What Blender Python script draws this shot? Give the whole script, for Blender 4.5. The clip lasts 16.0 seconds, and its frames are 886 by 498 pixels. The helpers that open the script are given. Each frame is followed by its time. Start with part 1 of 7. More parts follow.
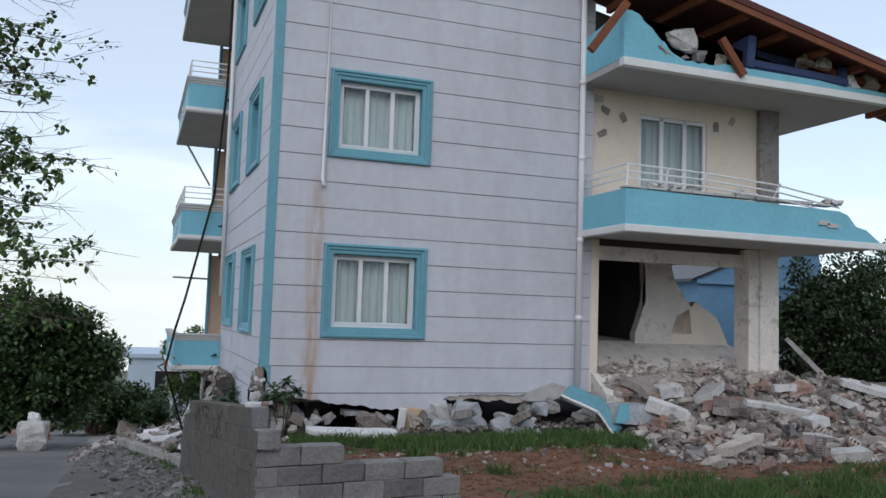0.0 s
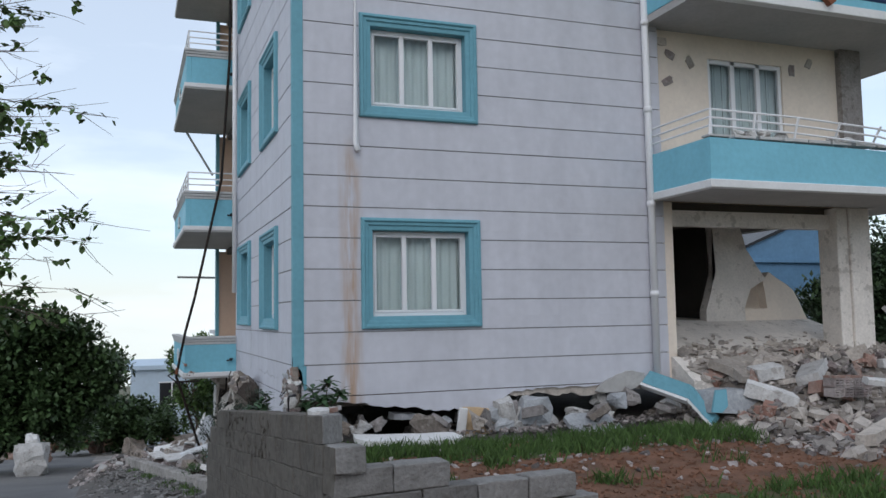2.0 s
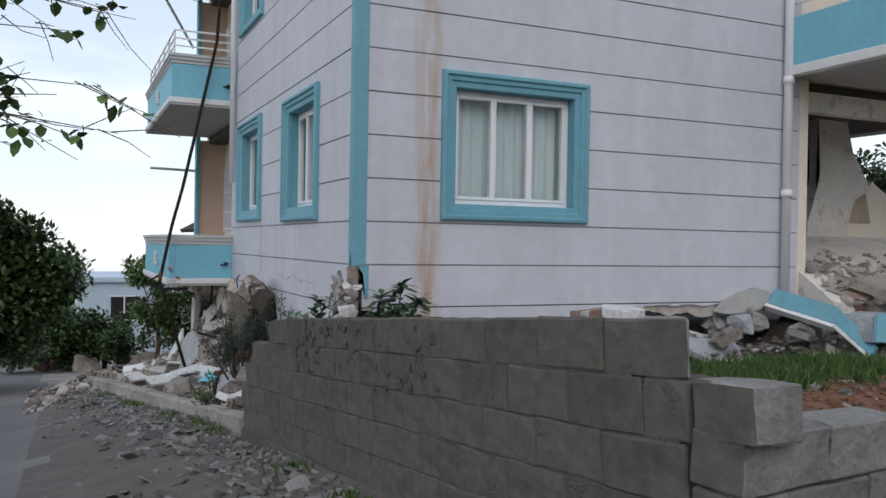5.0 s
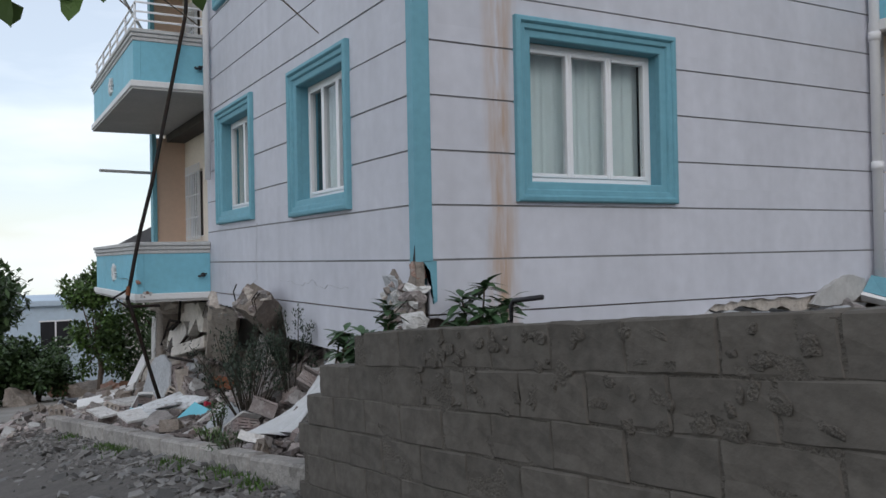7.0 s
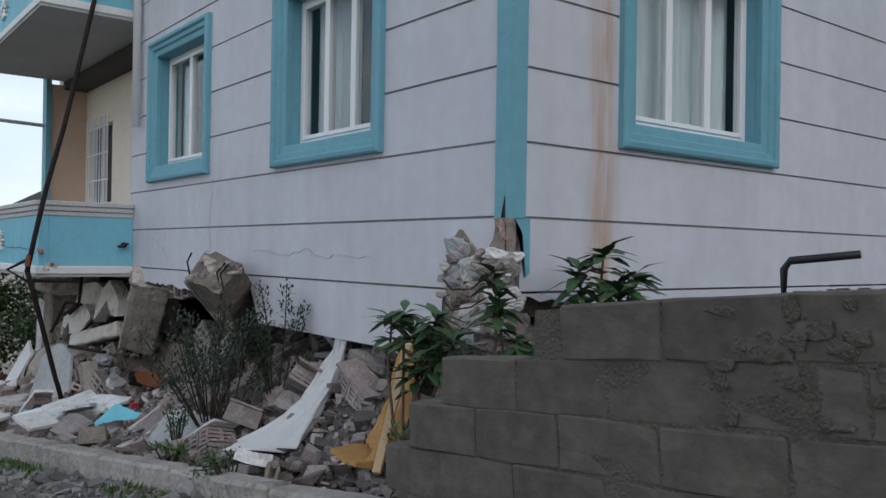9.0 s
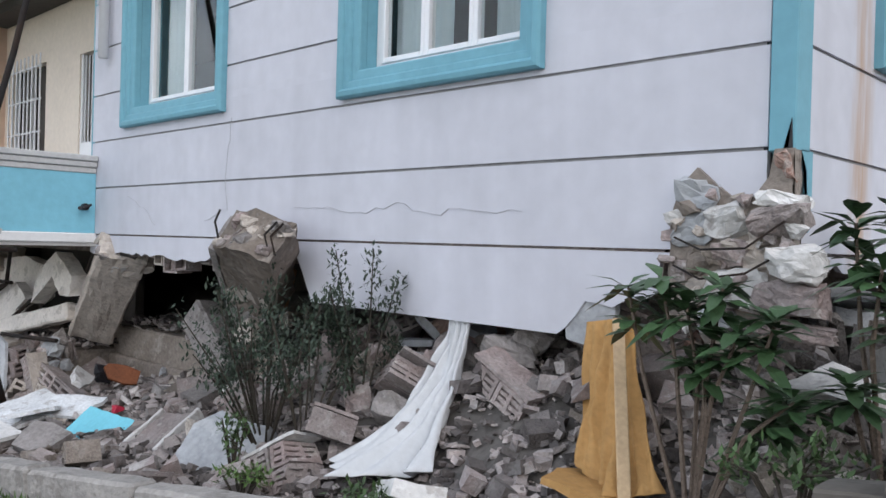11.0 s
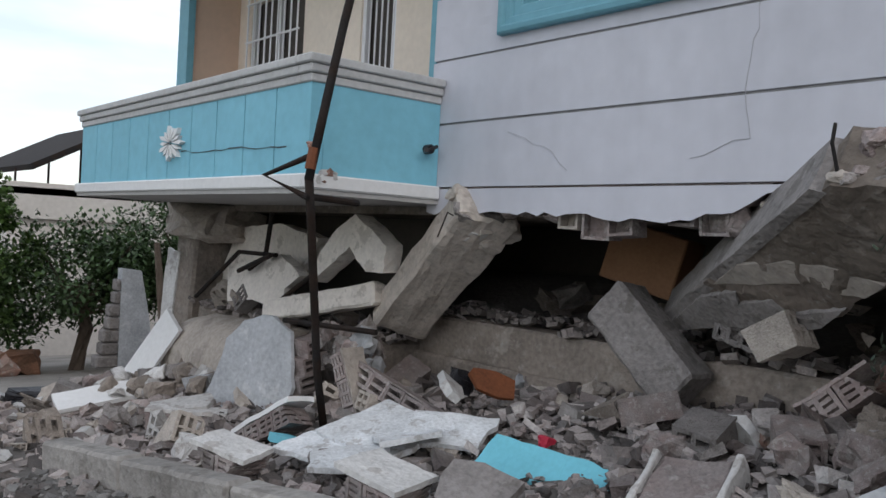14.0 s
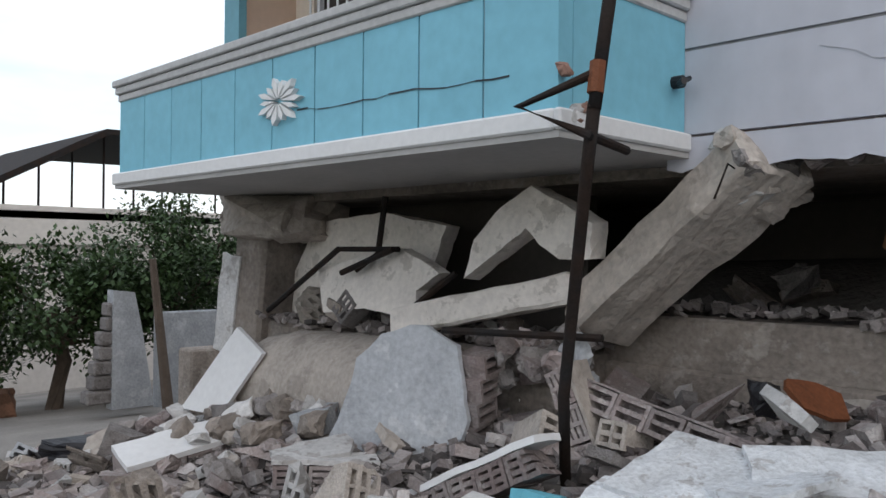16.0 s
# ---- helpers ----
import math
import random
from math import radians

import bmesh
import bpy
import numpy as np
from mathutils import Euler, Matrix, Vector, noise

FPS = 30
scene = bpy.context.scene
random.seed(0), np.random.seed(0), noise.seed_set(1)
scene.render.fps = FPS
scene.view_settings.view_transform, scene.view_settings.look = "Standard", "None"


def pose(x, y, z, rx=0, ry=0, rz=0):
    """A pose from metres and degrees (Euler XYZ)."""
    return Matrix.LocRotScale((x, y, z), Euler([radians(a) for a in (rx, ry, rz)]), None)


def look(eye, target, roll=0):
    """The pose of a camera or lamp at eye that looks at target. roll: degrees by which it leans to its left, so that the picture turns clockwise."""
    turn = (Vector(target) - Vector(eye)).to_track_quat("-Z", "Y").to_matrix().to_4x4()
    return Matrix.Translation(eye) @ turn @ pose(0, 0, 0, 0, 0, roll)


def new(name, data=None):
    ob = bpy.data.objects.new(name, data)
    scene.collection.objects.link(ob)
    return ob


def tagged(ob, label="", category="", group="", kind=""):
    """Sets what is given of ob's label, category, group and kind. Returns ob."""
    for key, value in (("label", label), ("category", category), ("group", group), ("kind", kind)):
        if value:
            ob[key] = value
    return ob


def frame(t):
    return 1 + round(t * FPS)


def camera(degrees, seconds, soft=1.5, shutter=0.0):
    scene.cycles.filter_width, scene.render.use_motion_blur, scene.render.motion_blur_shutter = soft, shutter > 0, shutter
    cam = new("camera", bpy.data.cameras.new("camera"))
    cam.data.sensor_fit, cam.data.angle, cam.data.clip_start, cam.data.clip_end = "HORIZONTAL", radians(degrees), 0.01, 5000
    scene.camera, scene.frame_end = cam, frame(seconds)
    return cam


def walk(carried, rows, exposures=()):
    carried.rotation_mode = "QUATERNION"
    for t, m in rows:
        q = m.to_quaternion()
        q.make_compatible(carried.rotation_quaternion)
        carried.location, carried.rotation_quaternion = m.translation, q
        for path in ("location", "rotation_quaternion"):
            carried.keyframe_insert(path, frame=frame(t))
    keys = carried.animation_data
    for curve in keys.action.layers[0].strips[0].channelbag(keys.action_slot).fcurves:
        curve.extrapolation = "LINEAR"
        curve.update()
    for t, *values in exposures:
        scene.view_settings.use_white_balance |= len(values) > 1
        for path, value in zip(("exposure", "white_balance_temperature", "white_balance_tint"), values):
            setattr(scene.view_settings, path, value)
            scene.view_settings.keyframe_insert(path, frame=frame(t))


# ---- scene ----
cam = camera(55.5, 16.0)
METRES, EYE, TILT, LEAN, TURN = 18.0, 1.9, 0.0, 0.0, -20.1
ROWS = [
    (0.0, 0.0, 0.0, 0.0, -0.15, 4.57, -1.86),
    (0.5, -0.0117, 0.0351, -0.0041, -1.8, 4.32, -0.9),
    (1.0, -0.0271, 0.0619, -0.008, -0.73, 4.51, -1.62),
    (1.5, -0.0359, 0.0857, -0.01, -0.77, 4.05, -0.34),
    (2.0, -0.0487, 0.1156, -0.0131, -0.28, 4.53, 1.0),
    (2.5, -0.0608, 0.1432, -0.0168, -1.17, 4.81, -0.45),
    (3.0, -0.0754, 0.1725, -0.019, -0.16, 4.06, -0.39),
    (3.5, -0.0923, 0.199, -0.0234, -2.46, 1.21, -0.76),
    (4.0, -0.1072, 0.2264, -0.0256, -2.46, 1.44, 0.06),
    (4.5, -0.1247, 0.2511, -0.0317, -3.21, 0.43, -0.69),
    (5.0, -0.1401, 0.2801, -0.0358, -4.19, -0.36, -0.96),
    (7.5, -0.217, 0.4078, -0.0489, -10.81, 1.47, 0.35),
    (8.0, -0.2315, 0.4347, -0.0526, -13.02, 2.93, -2.13),
    (8.5, -0.2416, 0.4665, -0.0564, -15.14, 1.43, -1.78),
    (11.0, -0.3043, 0.6044, -0.0715, -25.69, -0.34, -1.63),
    (11.5, -0.3151, 0.6329, -0.0749, -25.36, -1.96, -1.94),
    (12.0, -0.3259, 0.6634, -0.0756, -23.1, -2.64, 0.1),
    (12.5, -0.3412, 0.6889, -0.078, -22.03, -2.18, -0.32),
    (13.0, -0.3555, 0.7189, -0.0805, -19.46, -1.59, 0.58),
    (13.5, -0.3718, 0.7449, -0.0853, -18.39, -1.11, -1.49),
    (14.0, -0.3837, 0.7756, -0.09, -20.2, -0.77, -3.07),
    (14.5, -0.3981, 0.8024, -0.0939, -19.22, -0.82, -1.02),
    (15.0, -0.4092, 0.8295, -0.0978, -20.93, -0.83, -0.87),
    (15.5, -0.421, 0.8591, -0.1002, -20.78, -1.05, 0.69),
    (16.0, -0.4324, 0.8893, -0.1046, -24.13, 0.38, -0.53),
]
walk(cam, [(t, pose(0, 0, EYE, TILT, LEAN, TURN) @ pose(METRES * x, METRES * y, METRES * z, 90 + pitch, roll, yaw)) for t, x, y, z, yaw, pitch, roll in ROWS],
     [(0.0, 0.19, 6550, 11), (1.5, 0.19, 6550, 11), (3.5, 0.24, 6500, 10), (5.0, 0.27, 6850, 12), (8.0, 0.1, 6800, 11), (8.7, 0.06, 6650, 10), (11.0, 0.98, 6850, 13), (12.0, 0.77, 6950, 13), (13.0, 0.46, 6900, 12), (14.5, 0.38, 6950, 12), (16.0, 0.44, 6950, 12)])

# ---- world and light ----
world = bpy.data.worlds.new("world")
scene.world = world
world.use_nodes = True
wn, wl = world.node_tree.nodes, world.node_tree.links
sky = wn.new("ShaderNodeTexSky")
sky.sky_type, sky.sun_disc = "NISHITA", False
sky.sun_elevation, sky.sun_rotation = radians(32), radians(250)
sky.air_density, sky.dust_density, sky.ozone_density = 1.0, 0.7, 2.0
tc = wn.new("ShaderNodeTexCoord")
sep, comb, mx = wn.new("ShaderNodeSeparateXYZ"), wn.new("ShaderNodeCombineXYZ"), wn.new("ShaderNodeMath")
mx.operation, mx.inputs[1].default_value = "MAXIMUM", 0.03
wl.new(tc.outputs["Generated"], sep.inputs[0])
wl.new(sep.outputs[0], comb.inputs[0]), wl.new(sep.outputs[1], comb.inputs[1])
wl.new(sep.outputs[2], mx.inputs[0]), wl.new(mx.outputs[0], comb.inputs[2])
wl.new(comb.outputs[0], sky.inputs[0])
# thin dusk cloud over the clear sky
cmap = wn.new("ShaderNodeMapping")
cmap.inputs["Scale"].default_value = (1.2, 1.2, 5.0)
cno, crp, cmix = wn.new("ShaderNodeTexNoise"), wn.new("ShaderNodeValToRGB"), wn.new("ShaderNodeMix")
cno.inputs["Scale"].default_value, cno.inputs["Detail"].default_value = 2.2, 6
crp.color_ramp.elements[0].position, crp.color_ramp.elements[1].position = 0.42, 0.72
crp.color_ramp.elements[0].color, crp.color_ramp.elements[1].color = (0.45, 0.45, 0.45, 1), (0.95, 0.95, 0.95, 1)
cmix.data_type = "RGBA"
wl.new(tc.outputs["Generated"], cmap.inputs[0]), wl.new(cmap.outputs[0], cno.inputs[0]), wl.new(cno.outputs[0], crp.inputs[0])
wl.new(crp.outputs[0], cmix.inputs[0]), wl.new(sky.outputs[0], cmix.inputs[6])
cmix.inputs[7].default_value = (7.1, 7.95, 8.95, 1)
wl.new(cmix.outputs[2], wn["Background"].inputs[0])
# the evening glow stands behind the house
glow = wn.new("ShaderNodeMapRange")
glow.inputs["From Min"].default_value, glow.inputs["From Max"].default_value = -0.6, 0.95
glow.inputs["To Min"].default_value, glow.inputs["To Max"].default_value = 0.108, 0.134
wl.new(sep.outputs[1], glow.inputs["Value"]), wl.new(glow.outputs[0], wn["Background"].inputs[1])
sun = new("sun", bpy.data.lights.new("sun", "SUN"))
sun.data.energy, sun.data.angle, sun.data.color = 0.62, radians(40), (1.0, 0.96, 0.92)
sun.matrix_world = look((-9, -26, 28), (3, 15, 0))
scene.view_settings.exposure = 0.0


# ---- materials ----
def mat(name, col, rough=0.85, var=0.18, scale=5.0, bump=0.25, metal=0.0, rnd=0.0, island=0.0, fine=9.0, col2=None, spec=0.3, chips=None):
    m = bpy.data.materials.new(name)
    m.use_nodes = True
    n, l = m.node_tree.nodes, m.node_tree.links
    b = n["Principled BSDF"]
    b.inputs["Roughness"].default_value, b.inputs["Metallic"].default_value = rough, metal
    b.inputs["Specular IOR Level"].default_value = spec
    co = n.new("ShaderNodeTexCoord")
    info = n.new("ShaderNodeObjectInfo")
    big, small = n.new("ShaderNodeTexNoise"), n.new("ShaderNodeTexNoise")
    for node, s, d in ((big, scale, 5), (small, scale * fine, 4)):
        node.noise_dimensions = "4D"
        node.inputs["Scale"].default_value, node.inputs["Detail"].default_value = s, d
        l.new(co.outputs["Object"], node.inputs["Vector"])
        l.new(info.outputs["Random"], node.inputs["W"])
    add = n.new("ShaderNodeMath")
    add.operation = "ADD"
    l.new(big.outputs["Fac"], add.inputs[0]), l.new(small.outputs["Fac"], add.inputs[1])
    rng = n.new("ShaderNodeMapRange")
    rng.inputs["From Min"].default_value, rng.inputs["From Max"].default_value = 0.65, 1.35
    rng.inputs["To Min"].default_value, rng.inputs["To Max"].default_value = 1 - var, 1 + var
    l.new(add.outputs[0], rng.inputs["Value"])
    val = rng.outputs[0]
    for amount, src in ((rnd, info.outputs["Random"]), (island, None)):
        if amount:
            if src is None:
                src = n.new("ShaderNodeNewGeometry").outputs["Random Per Island"]
            r2, mul = n.new("ShaderNodeMapRange"), n.new("ShaderNodeMath")
            r2.inputs["To Min"].default_value, r2.inputs["To Max"].default_value = 1 - amount, 1 + amount
            mul.operation = "MULTIPLY"
            l.new(src, r2.inputs["Value"]), l.new(r2.outputs[0], mul.inputs[0]), l.new(val, mul.inputs[1])
            val = mul.outputs[0]
    base = n.new("ShaderNodeMix")
    base.data_type = "RGBA"
    base.inputs[6].default_value = (*col, 1)
    base.inputs[7].default_value = (*(col2 or col), 1)
    if col2:
        pick = n.new("ShaderNodeTexNoise")
        pick.noise_dimensions = "4D"
        pick.inputs["Scale"].default_value, pick.inputs["Detail"].default_value = scale * 0.6, 6
        l.new(co.outputs["Object"], pick.inputs["Vector"]), l.new(info.outputs["Random"], pick.inputs["W"])
        sharp = n.new("ShaderNodeMapRange")
        sharp.inputs["From Min"].default_value, sharp.inputs["From Max"].default_value = 0.42, 0.62
        l.new(pick.outputs["Fac"], sharp.inputs["Value"]), l.new(sharp.outputs[0], base.inputs[0])
    colour = base.outputs[2]
    if chips:
        # patches where the skin has come off, sharp-edged and of two sizes
        for sc_, lo, hi, tone in ((scale * 1.7, 0.56, 0.6, chips), (scale * 5.0, 0.6, 0.7, tuple(0.55 * a + 0.2 for a in col))):
            spot = n.new("ShaderNodeTexNoise")
            spot.noise_dimensions = "4D"
            spot.inputs["Scale"].default_value, spot.inputs["Detail"].default_value, spot.inputs["Roughness"].default_value = sc_, 5, 0.65
            l.new(co.outputs["Object"], spot.inputs["Vector"]), l.new(info.outputs["Random"], spot.inputs["W"])
            edge, lay = n.new("ShaderNodeMapRange"), n.new("ShaderNodeMix")
            edge.inputs["From Min"].default_value, edge.inputs["From Max"].default_value, edge.inputs["To Max"].default_value = lo, hi, 0.65
            lay.data_type = "RGBA"
            lay.inputs[7].default_value = (*tone, 1)
            l.new(spot.outputs["Fac"], edge.inputs["Value"]), l.new(edge.outputs[0], lay.inputs[0]), l.new(colour, lay.inputs[6])
            colour = lay.outputs[2]
    out = n.new("ShaderNodeVectorMath")
    out.operation = "SCALE"
    l.new(colour, out.inputs[0]), l.new(val, out.inputs["Scale"])
    l.new(out.outputs[0], b.inputs["Base Color"])
    if bump:
        bp = n.new("ShaderNodeBump")
        bp.inputs["Strength"].default_value, bp.inputs["Distance"].default_value = bump, 0.02
        l.new(add.outputs[0], bp.inputs["Height"]), l.new(bp.outputs[0], b.inputs["Normal"])
    return m


def rust_wall(name, col, rust, at, half, top):
    """Painted cladding with a rust run down the wall from a leaking pipe."""
    m = mat(name, col, 0.75, 0.07, 0.9, 0.08)
    n, l = m.node_tree.nodes, m.node_tree.links
    b = n["Principled BSDF"]
    old = b.inputs["Base Color"].links[0].from_socket
    co = n.new("ShaderNodeTexCoord")
    sp = n.new("ShaderNodeSeparateXYZ")
    l.new(co.outputs["Object"], sp.inputs[0])
    mp = n.new("ShaderNodeMapping")
    mp.inputs["Scale"].default_value = (9, 9, 1.1)
    ns = n.new("ShaderNodeTexNoise")
    ns.inputs["Scale"].default_value, ns.inputs["Detail"].default_value = 1.6, 6
    l.new(co.outputs["Object"], mp.inputs[0]), l.new(mp.outputs[0], ns.inputs[0])

    def ramp(src, a, z):
        r = n.new("ShaderNodeMapRange")
        r.inputs["From Min"].default_value, r.inputs["From Max"].default_value = a, z
        l.new(src, r.inputs["Value"])
        return r.outputs[0]

    def times(a, z):
        r = n.new("ShaderNodeMath")
        r.operation = "MULTIPLY"
        l.new(a, r.inputs[0]), l.new(z, r.inputs[1])
        return r.outputs[0]
    mask = times(times(ramp(sp.outputs[0], at - half, at), ramp(sp.outputs[0], at + half, at)), ramp(sp.outputs[2], top, top - 0.6))
    mask = times(mask, ramp(ns.outputs["Fac"], 0.3, 0.6))
    mp2, ns2 = n.new("ShaderNodeMapping"), n.new("ShaderNodeTexNoise")
    mp2.inputs["Scale"].default_value = (2.6, 2.6, 0.5)
    ns2.inputs["Scale"].default_value, ns2.inputs["Detail"].default_value = 1.5, 7
    l.new(co.outputs["Object"], mp2.inputs[0]), l.new(mp2.outputs[0], ns2.inputs[0])
    st = n.new("ShaderNodeMapRange")
    st.inputs["From Min"].default_value, st.inputs["From Max"].default_value = 0.35, 0.7
    st.inputs["To Min"].default_value, st.inputs["To Max"].default_value = 1.03, 0.94
    l.new(ns2.outputs["Fac"], st.inputs["Value"])
    sc = n.new("ShaderNodeVectorMath")
    sc.operation = "SCALE"
    l.new(old, sc.inputs[0]), l.new(st.outputs[0], sc.inputs["Scale"])
    old = sc.outputs[0]
    mix = n.new("ShaderNodeMix")
    mix.data_type = "RGBA"
    mix.inputs[7].default_value = (*rust, 1)
    l.new(mask, mix.inputs[0]), l.new(old, mix.inputs[6]), l.new(mix.outputs[2], b.inputs["Base Color"])
    return m


WALLPAINT = (0.56, 0.565, 0.62)
M_front = rust_wall("lavender_cladding_rust", WALLPAINT, (0.44, 0.30, 0.21), 2.72, 0.19, 4.2)
M_wall = rust_wall("lavender_cladding", WALLPAINT, (0.44, 0.30, 0.21), -90.0, 0.1, 4.2)
M_groove = mat("groove_base_coat", (0.27, 0.265, 0.27), 0.9, 0.3, 2.5)
M_crack = mat("hairline_crack", (0.40, 0.40, 0.43), 0.9, 0.2)
M_blue = mat("turquoise_paint", (0.15, 0.36, 0.44), 0.6, 0.1, 1.6, 0.12)
M_bluebal = mat("turquoise_balcony_paint", (0.20, 0.50, 0.62), 0.6, 0.1, 1.5, 0.12)
M_cream = mat("cream_plaster", (0.79, 0.69, 0.59), 0.85, 0.08, 1.8, 0.15)
M_salmon = mat("salmon_plaster", (0.66, 0.48, 0.37), 0.85, 0.06, 1.8, 0.12)
M_white = mat("white_paint", (0.74, 0.74, 0.74), 0.6, 0.07, 2.5, 0.08)
M_pvc = mat("white_pvc", (0.78, 0.78, 0.8), 0.35, 0.03, 3, 0.0, spec=0.5)
M_coping = mat("grey_coping", (0.5, 0.5, 0.5), 0.8, 0.15, 3, 0.2)
M_soffit = mat("grey_soffit", (0.43, 0.42, 0.41), 0.85, 0.12, 2, 0.15)
M_pole = mat("dark_rusty_metal", (0.022, 0.02, 0.02), 0.75, 0.3, 8, 0.2, col2=(0.03, 0.02, 0.016), spec=0.15)
M_conc = mat("grey_concrete", (0.25, 0.23, 0.222), 0.92, 0.34, 4, 0.9, rnd=0.3, chips=(0.15, 0.135, 0.125))
M_dirtyconc = mat("dusty_brown_concrete", (0.275, 0.235, 0.205), 0.94, 0.36, 3, 0.9, rnd=0.2, col2=(0.2, 0.172, 0.15), chips=(0.33, 0.295, 0.265))
M_slabdirt = mat("brown_earthy_concrete", (0.19, 0.158, 0.135), 0.95, 0.36, 3, 0.9, col2=(0.14, 0.118, 0.1), chips=(0.26, 0.23, 0.205))
# dark and lit tone of one block; lane-side shade and grime are coloured in
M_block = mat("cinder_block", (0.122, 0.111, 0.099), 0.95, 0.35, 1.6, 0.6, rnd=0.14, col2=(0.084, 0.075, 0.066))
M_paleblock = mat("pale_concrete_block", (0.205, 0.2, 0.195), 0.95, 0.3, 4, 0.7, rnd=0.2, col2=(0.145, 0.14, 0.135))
M_foam = mat("dirty_white_sheet", (0.66, 0.68, 0.70), 0.85, 0.25, 5, 0.6, rnd=0.12, col2=(0.56, 0.57, 0.58), chips=(0.36, 0.34, 0.33))
M_bank = mat("warm_dusty_debris_bed", (0.24, 0.205, 0.175), 0.95, 0.3, 4, 0.8, col2=(0.17, 0.145, 0.125))
M_mortar = mat("rough_mortar", (0.1, 0.09, 0.079), 0.95, 0.3, 9, 0.9)
M_brick = mat("hollow_clay_brick", (0.31, 0.272, 0.262), 0.94, 0.32, 6, 0.8, rnd=0.28, col2=(0.27, 0.215, 0.205), chips=(0.42, 0.39, 0.37))
M_redbrick = mat("red_clay_brick", (0.29, 0.165, 0.13), 0.94, 0.28, 6, 0.8, rnd=0.25, col2=(0.34, 0.25, 0.215), chips=(0.4, 0.36, 0.33))
M_plaster = mat("white_plaster_chunk", (0.55, 0.54, 0.53), 0.9, 0.24, 4, 0.6, rnd=0.18, chips=(0.33, 0.3, 0.28))
M_palewall = mat("pale_broken_wall", (0.74, 0.69, 0.64), 0.9, 0.16, 3, 0.5, rnd=0.08, chips=(0.45, 0.41, 0.37))
M_beige = mat("beige_dusty_plaster", (0.42, 0.375, 0.335), 0.92, 0.28, 3, 0.7, rnd=0.22, chips=(0.3, 0.265, 0.235))
M_greyplaster = mat("grey_blue_plaster", (0.37, 0.385, 0.405), 0.88, 0.26, 3, 0.5, rnd=0.12, chips=(0.48, 0.49, 0.5))
M_bluechip = mat("bright_turquoise_plaster", (0.16, 0.52, 0.63), 0.75, 0.1, 4, 0.2)
M_debris = mat("mixed_debris", (0.205, 0.185, 0.178), 0.95, 0.3, 8, 0.7, island=0.75, col2=(0.30, 0.262, 0.25))
M_brick2 = mat("dusty_brick_bits", (0.23, 0.195, 0.188), 0.95, 0.3, 8, 0.7, island=0.6, col2=(0.36, 0.34, 0.33))
M_floorbits = mat("beige_dusty_plates", (0.40, 0.36, 0.325), 0.95, 0.25, 6, 0.6, island=0.35, col2=(0.33, 0.3, 0.275))
M_gravel = mat("gravel_stones", (0.17, 0.165, 0.16), 0.93, 0.2, 9, 0.3, island=0.5)
M_asphalt = mat("worn_asphalt", (0.135, 0.135, 0.14), 0.9, 0.22, 0.8, 0.5, fine=60, col2=(0.18, 0.175, 0.17))
M_dust = mat("dusty_rubble_ground", (0.115, 0.105, 0.098), 0.95, 0.3, 3, 0.7)
M_yard = mat("pale_dusty_yard", (0.33, 0.305, 0.28), 0.95, 0.22, 0.9, 0.4, fine=30, col2=(0.25, 0.23, 0.21))
M_soil = mat("red_soil", (0.19, 0.095, 0.06), 0.97, 0.3, 3, 0.9, col2=(0.13, 0.075, 0.05))
M_grassy = mat("grassy_soil", (0.06, 0.085, 0.03), 0.95, 0.35, 2, 0.8, col2=(0.11, 0.08, 0.05))
M_far = mat("dry_far_land", (0.16, 0.14, 0.10), 0.95, 0.3, 0.08, 0.2, col2=(0.09, 0.11, 0.06))
M_grass = mat("grass_blade", (0.062, 0.115, 0.03), 0.7, 0.2, 3, 0.0, island=0.4)
M_leafdark = mat("dark_leaf", (0.05, 0.09, 0.032), 0.55, 0.2, 3, 0.0, island=0.45, spec=0.4)
M_leaf = mat("fresh_leaf", (0.075, 0.135, 0.035), 0.55, 0.2, 3, 0.0, island=0.45, spec=0.4)
# leaf green with shade mixed into the colour, for the trees behind the house
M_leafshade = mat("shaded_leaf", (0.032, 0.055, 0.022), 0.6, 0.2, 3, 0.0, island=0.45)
M_leafbig = mat("broad_leaf", (0.04, 0.085, 0.035), 0.45, 0.2, 3, 0.0, island=0.4, spec=0.5)
M_olive = mat("grey_green_leaf", (0.04, 0.058, 0.04), 0.6, 0.2, 3, 0.0, island=0.45)
M_bark = mat("bark", (0.13, 0.10, 0.08), 0.95, 0.25, 8, 0.7)
M_twig = mat("dark_twig", (0.05, 0.042, 0.033), 0.9, 0.25, 8, 0.4)
M_kerb = mat("weathered_kerb", (0.34, 0.32, 0.3), 0.93, 0.3, 3, 0.8, rnd=0.12, col2=(0.26, 0.245, 0.23), chips=(0.2, 0.185, 0.17))
M_tarp = mat("white_cloth", (0.56, 0.575, 0.59), 0.6, 0.1, 3, 0.2)
M_slat = mat("pale_wood", (0.50, 0.36, 0.22), 0.7, 0.2, 6, 0.2)
M_orange = mat("ochre_cloth", (0.42, 0.235, 0.085), 0.75, 0.2, 4, 0.3)
M_rust = mat("rusty_sheet", (0.17, 0.058, 0.025), 0.7, 0.3, 6, 0.3)
M_cardboard = mat("brown_board", (0.30, 0.16, 0.09), 0.85, 0.15, 5, 0.2)
M_black = mat("black_plastic", (0.02, 0.02, 0.024), 0.4, 0.2, 6, 0.2)
M_redwood = mat("red_brown_timber", (0.20, 0.07, 0.035), 0.75, 0.25, 5, 0.3)
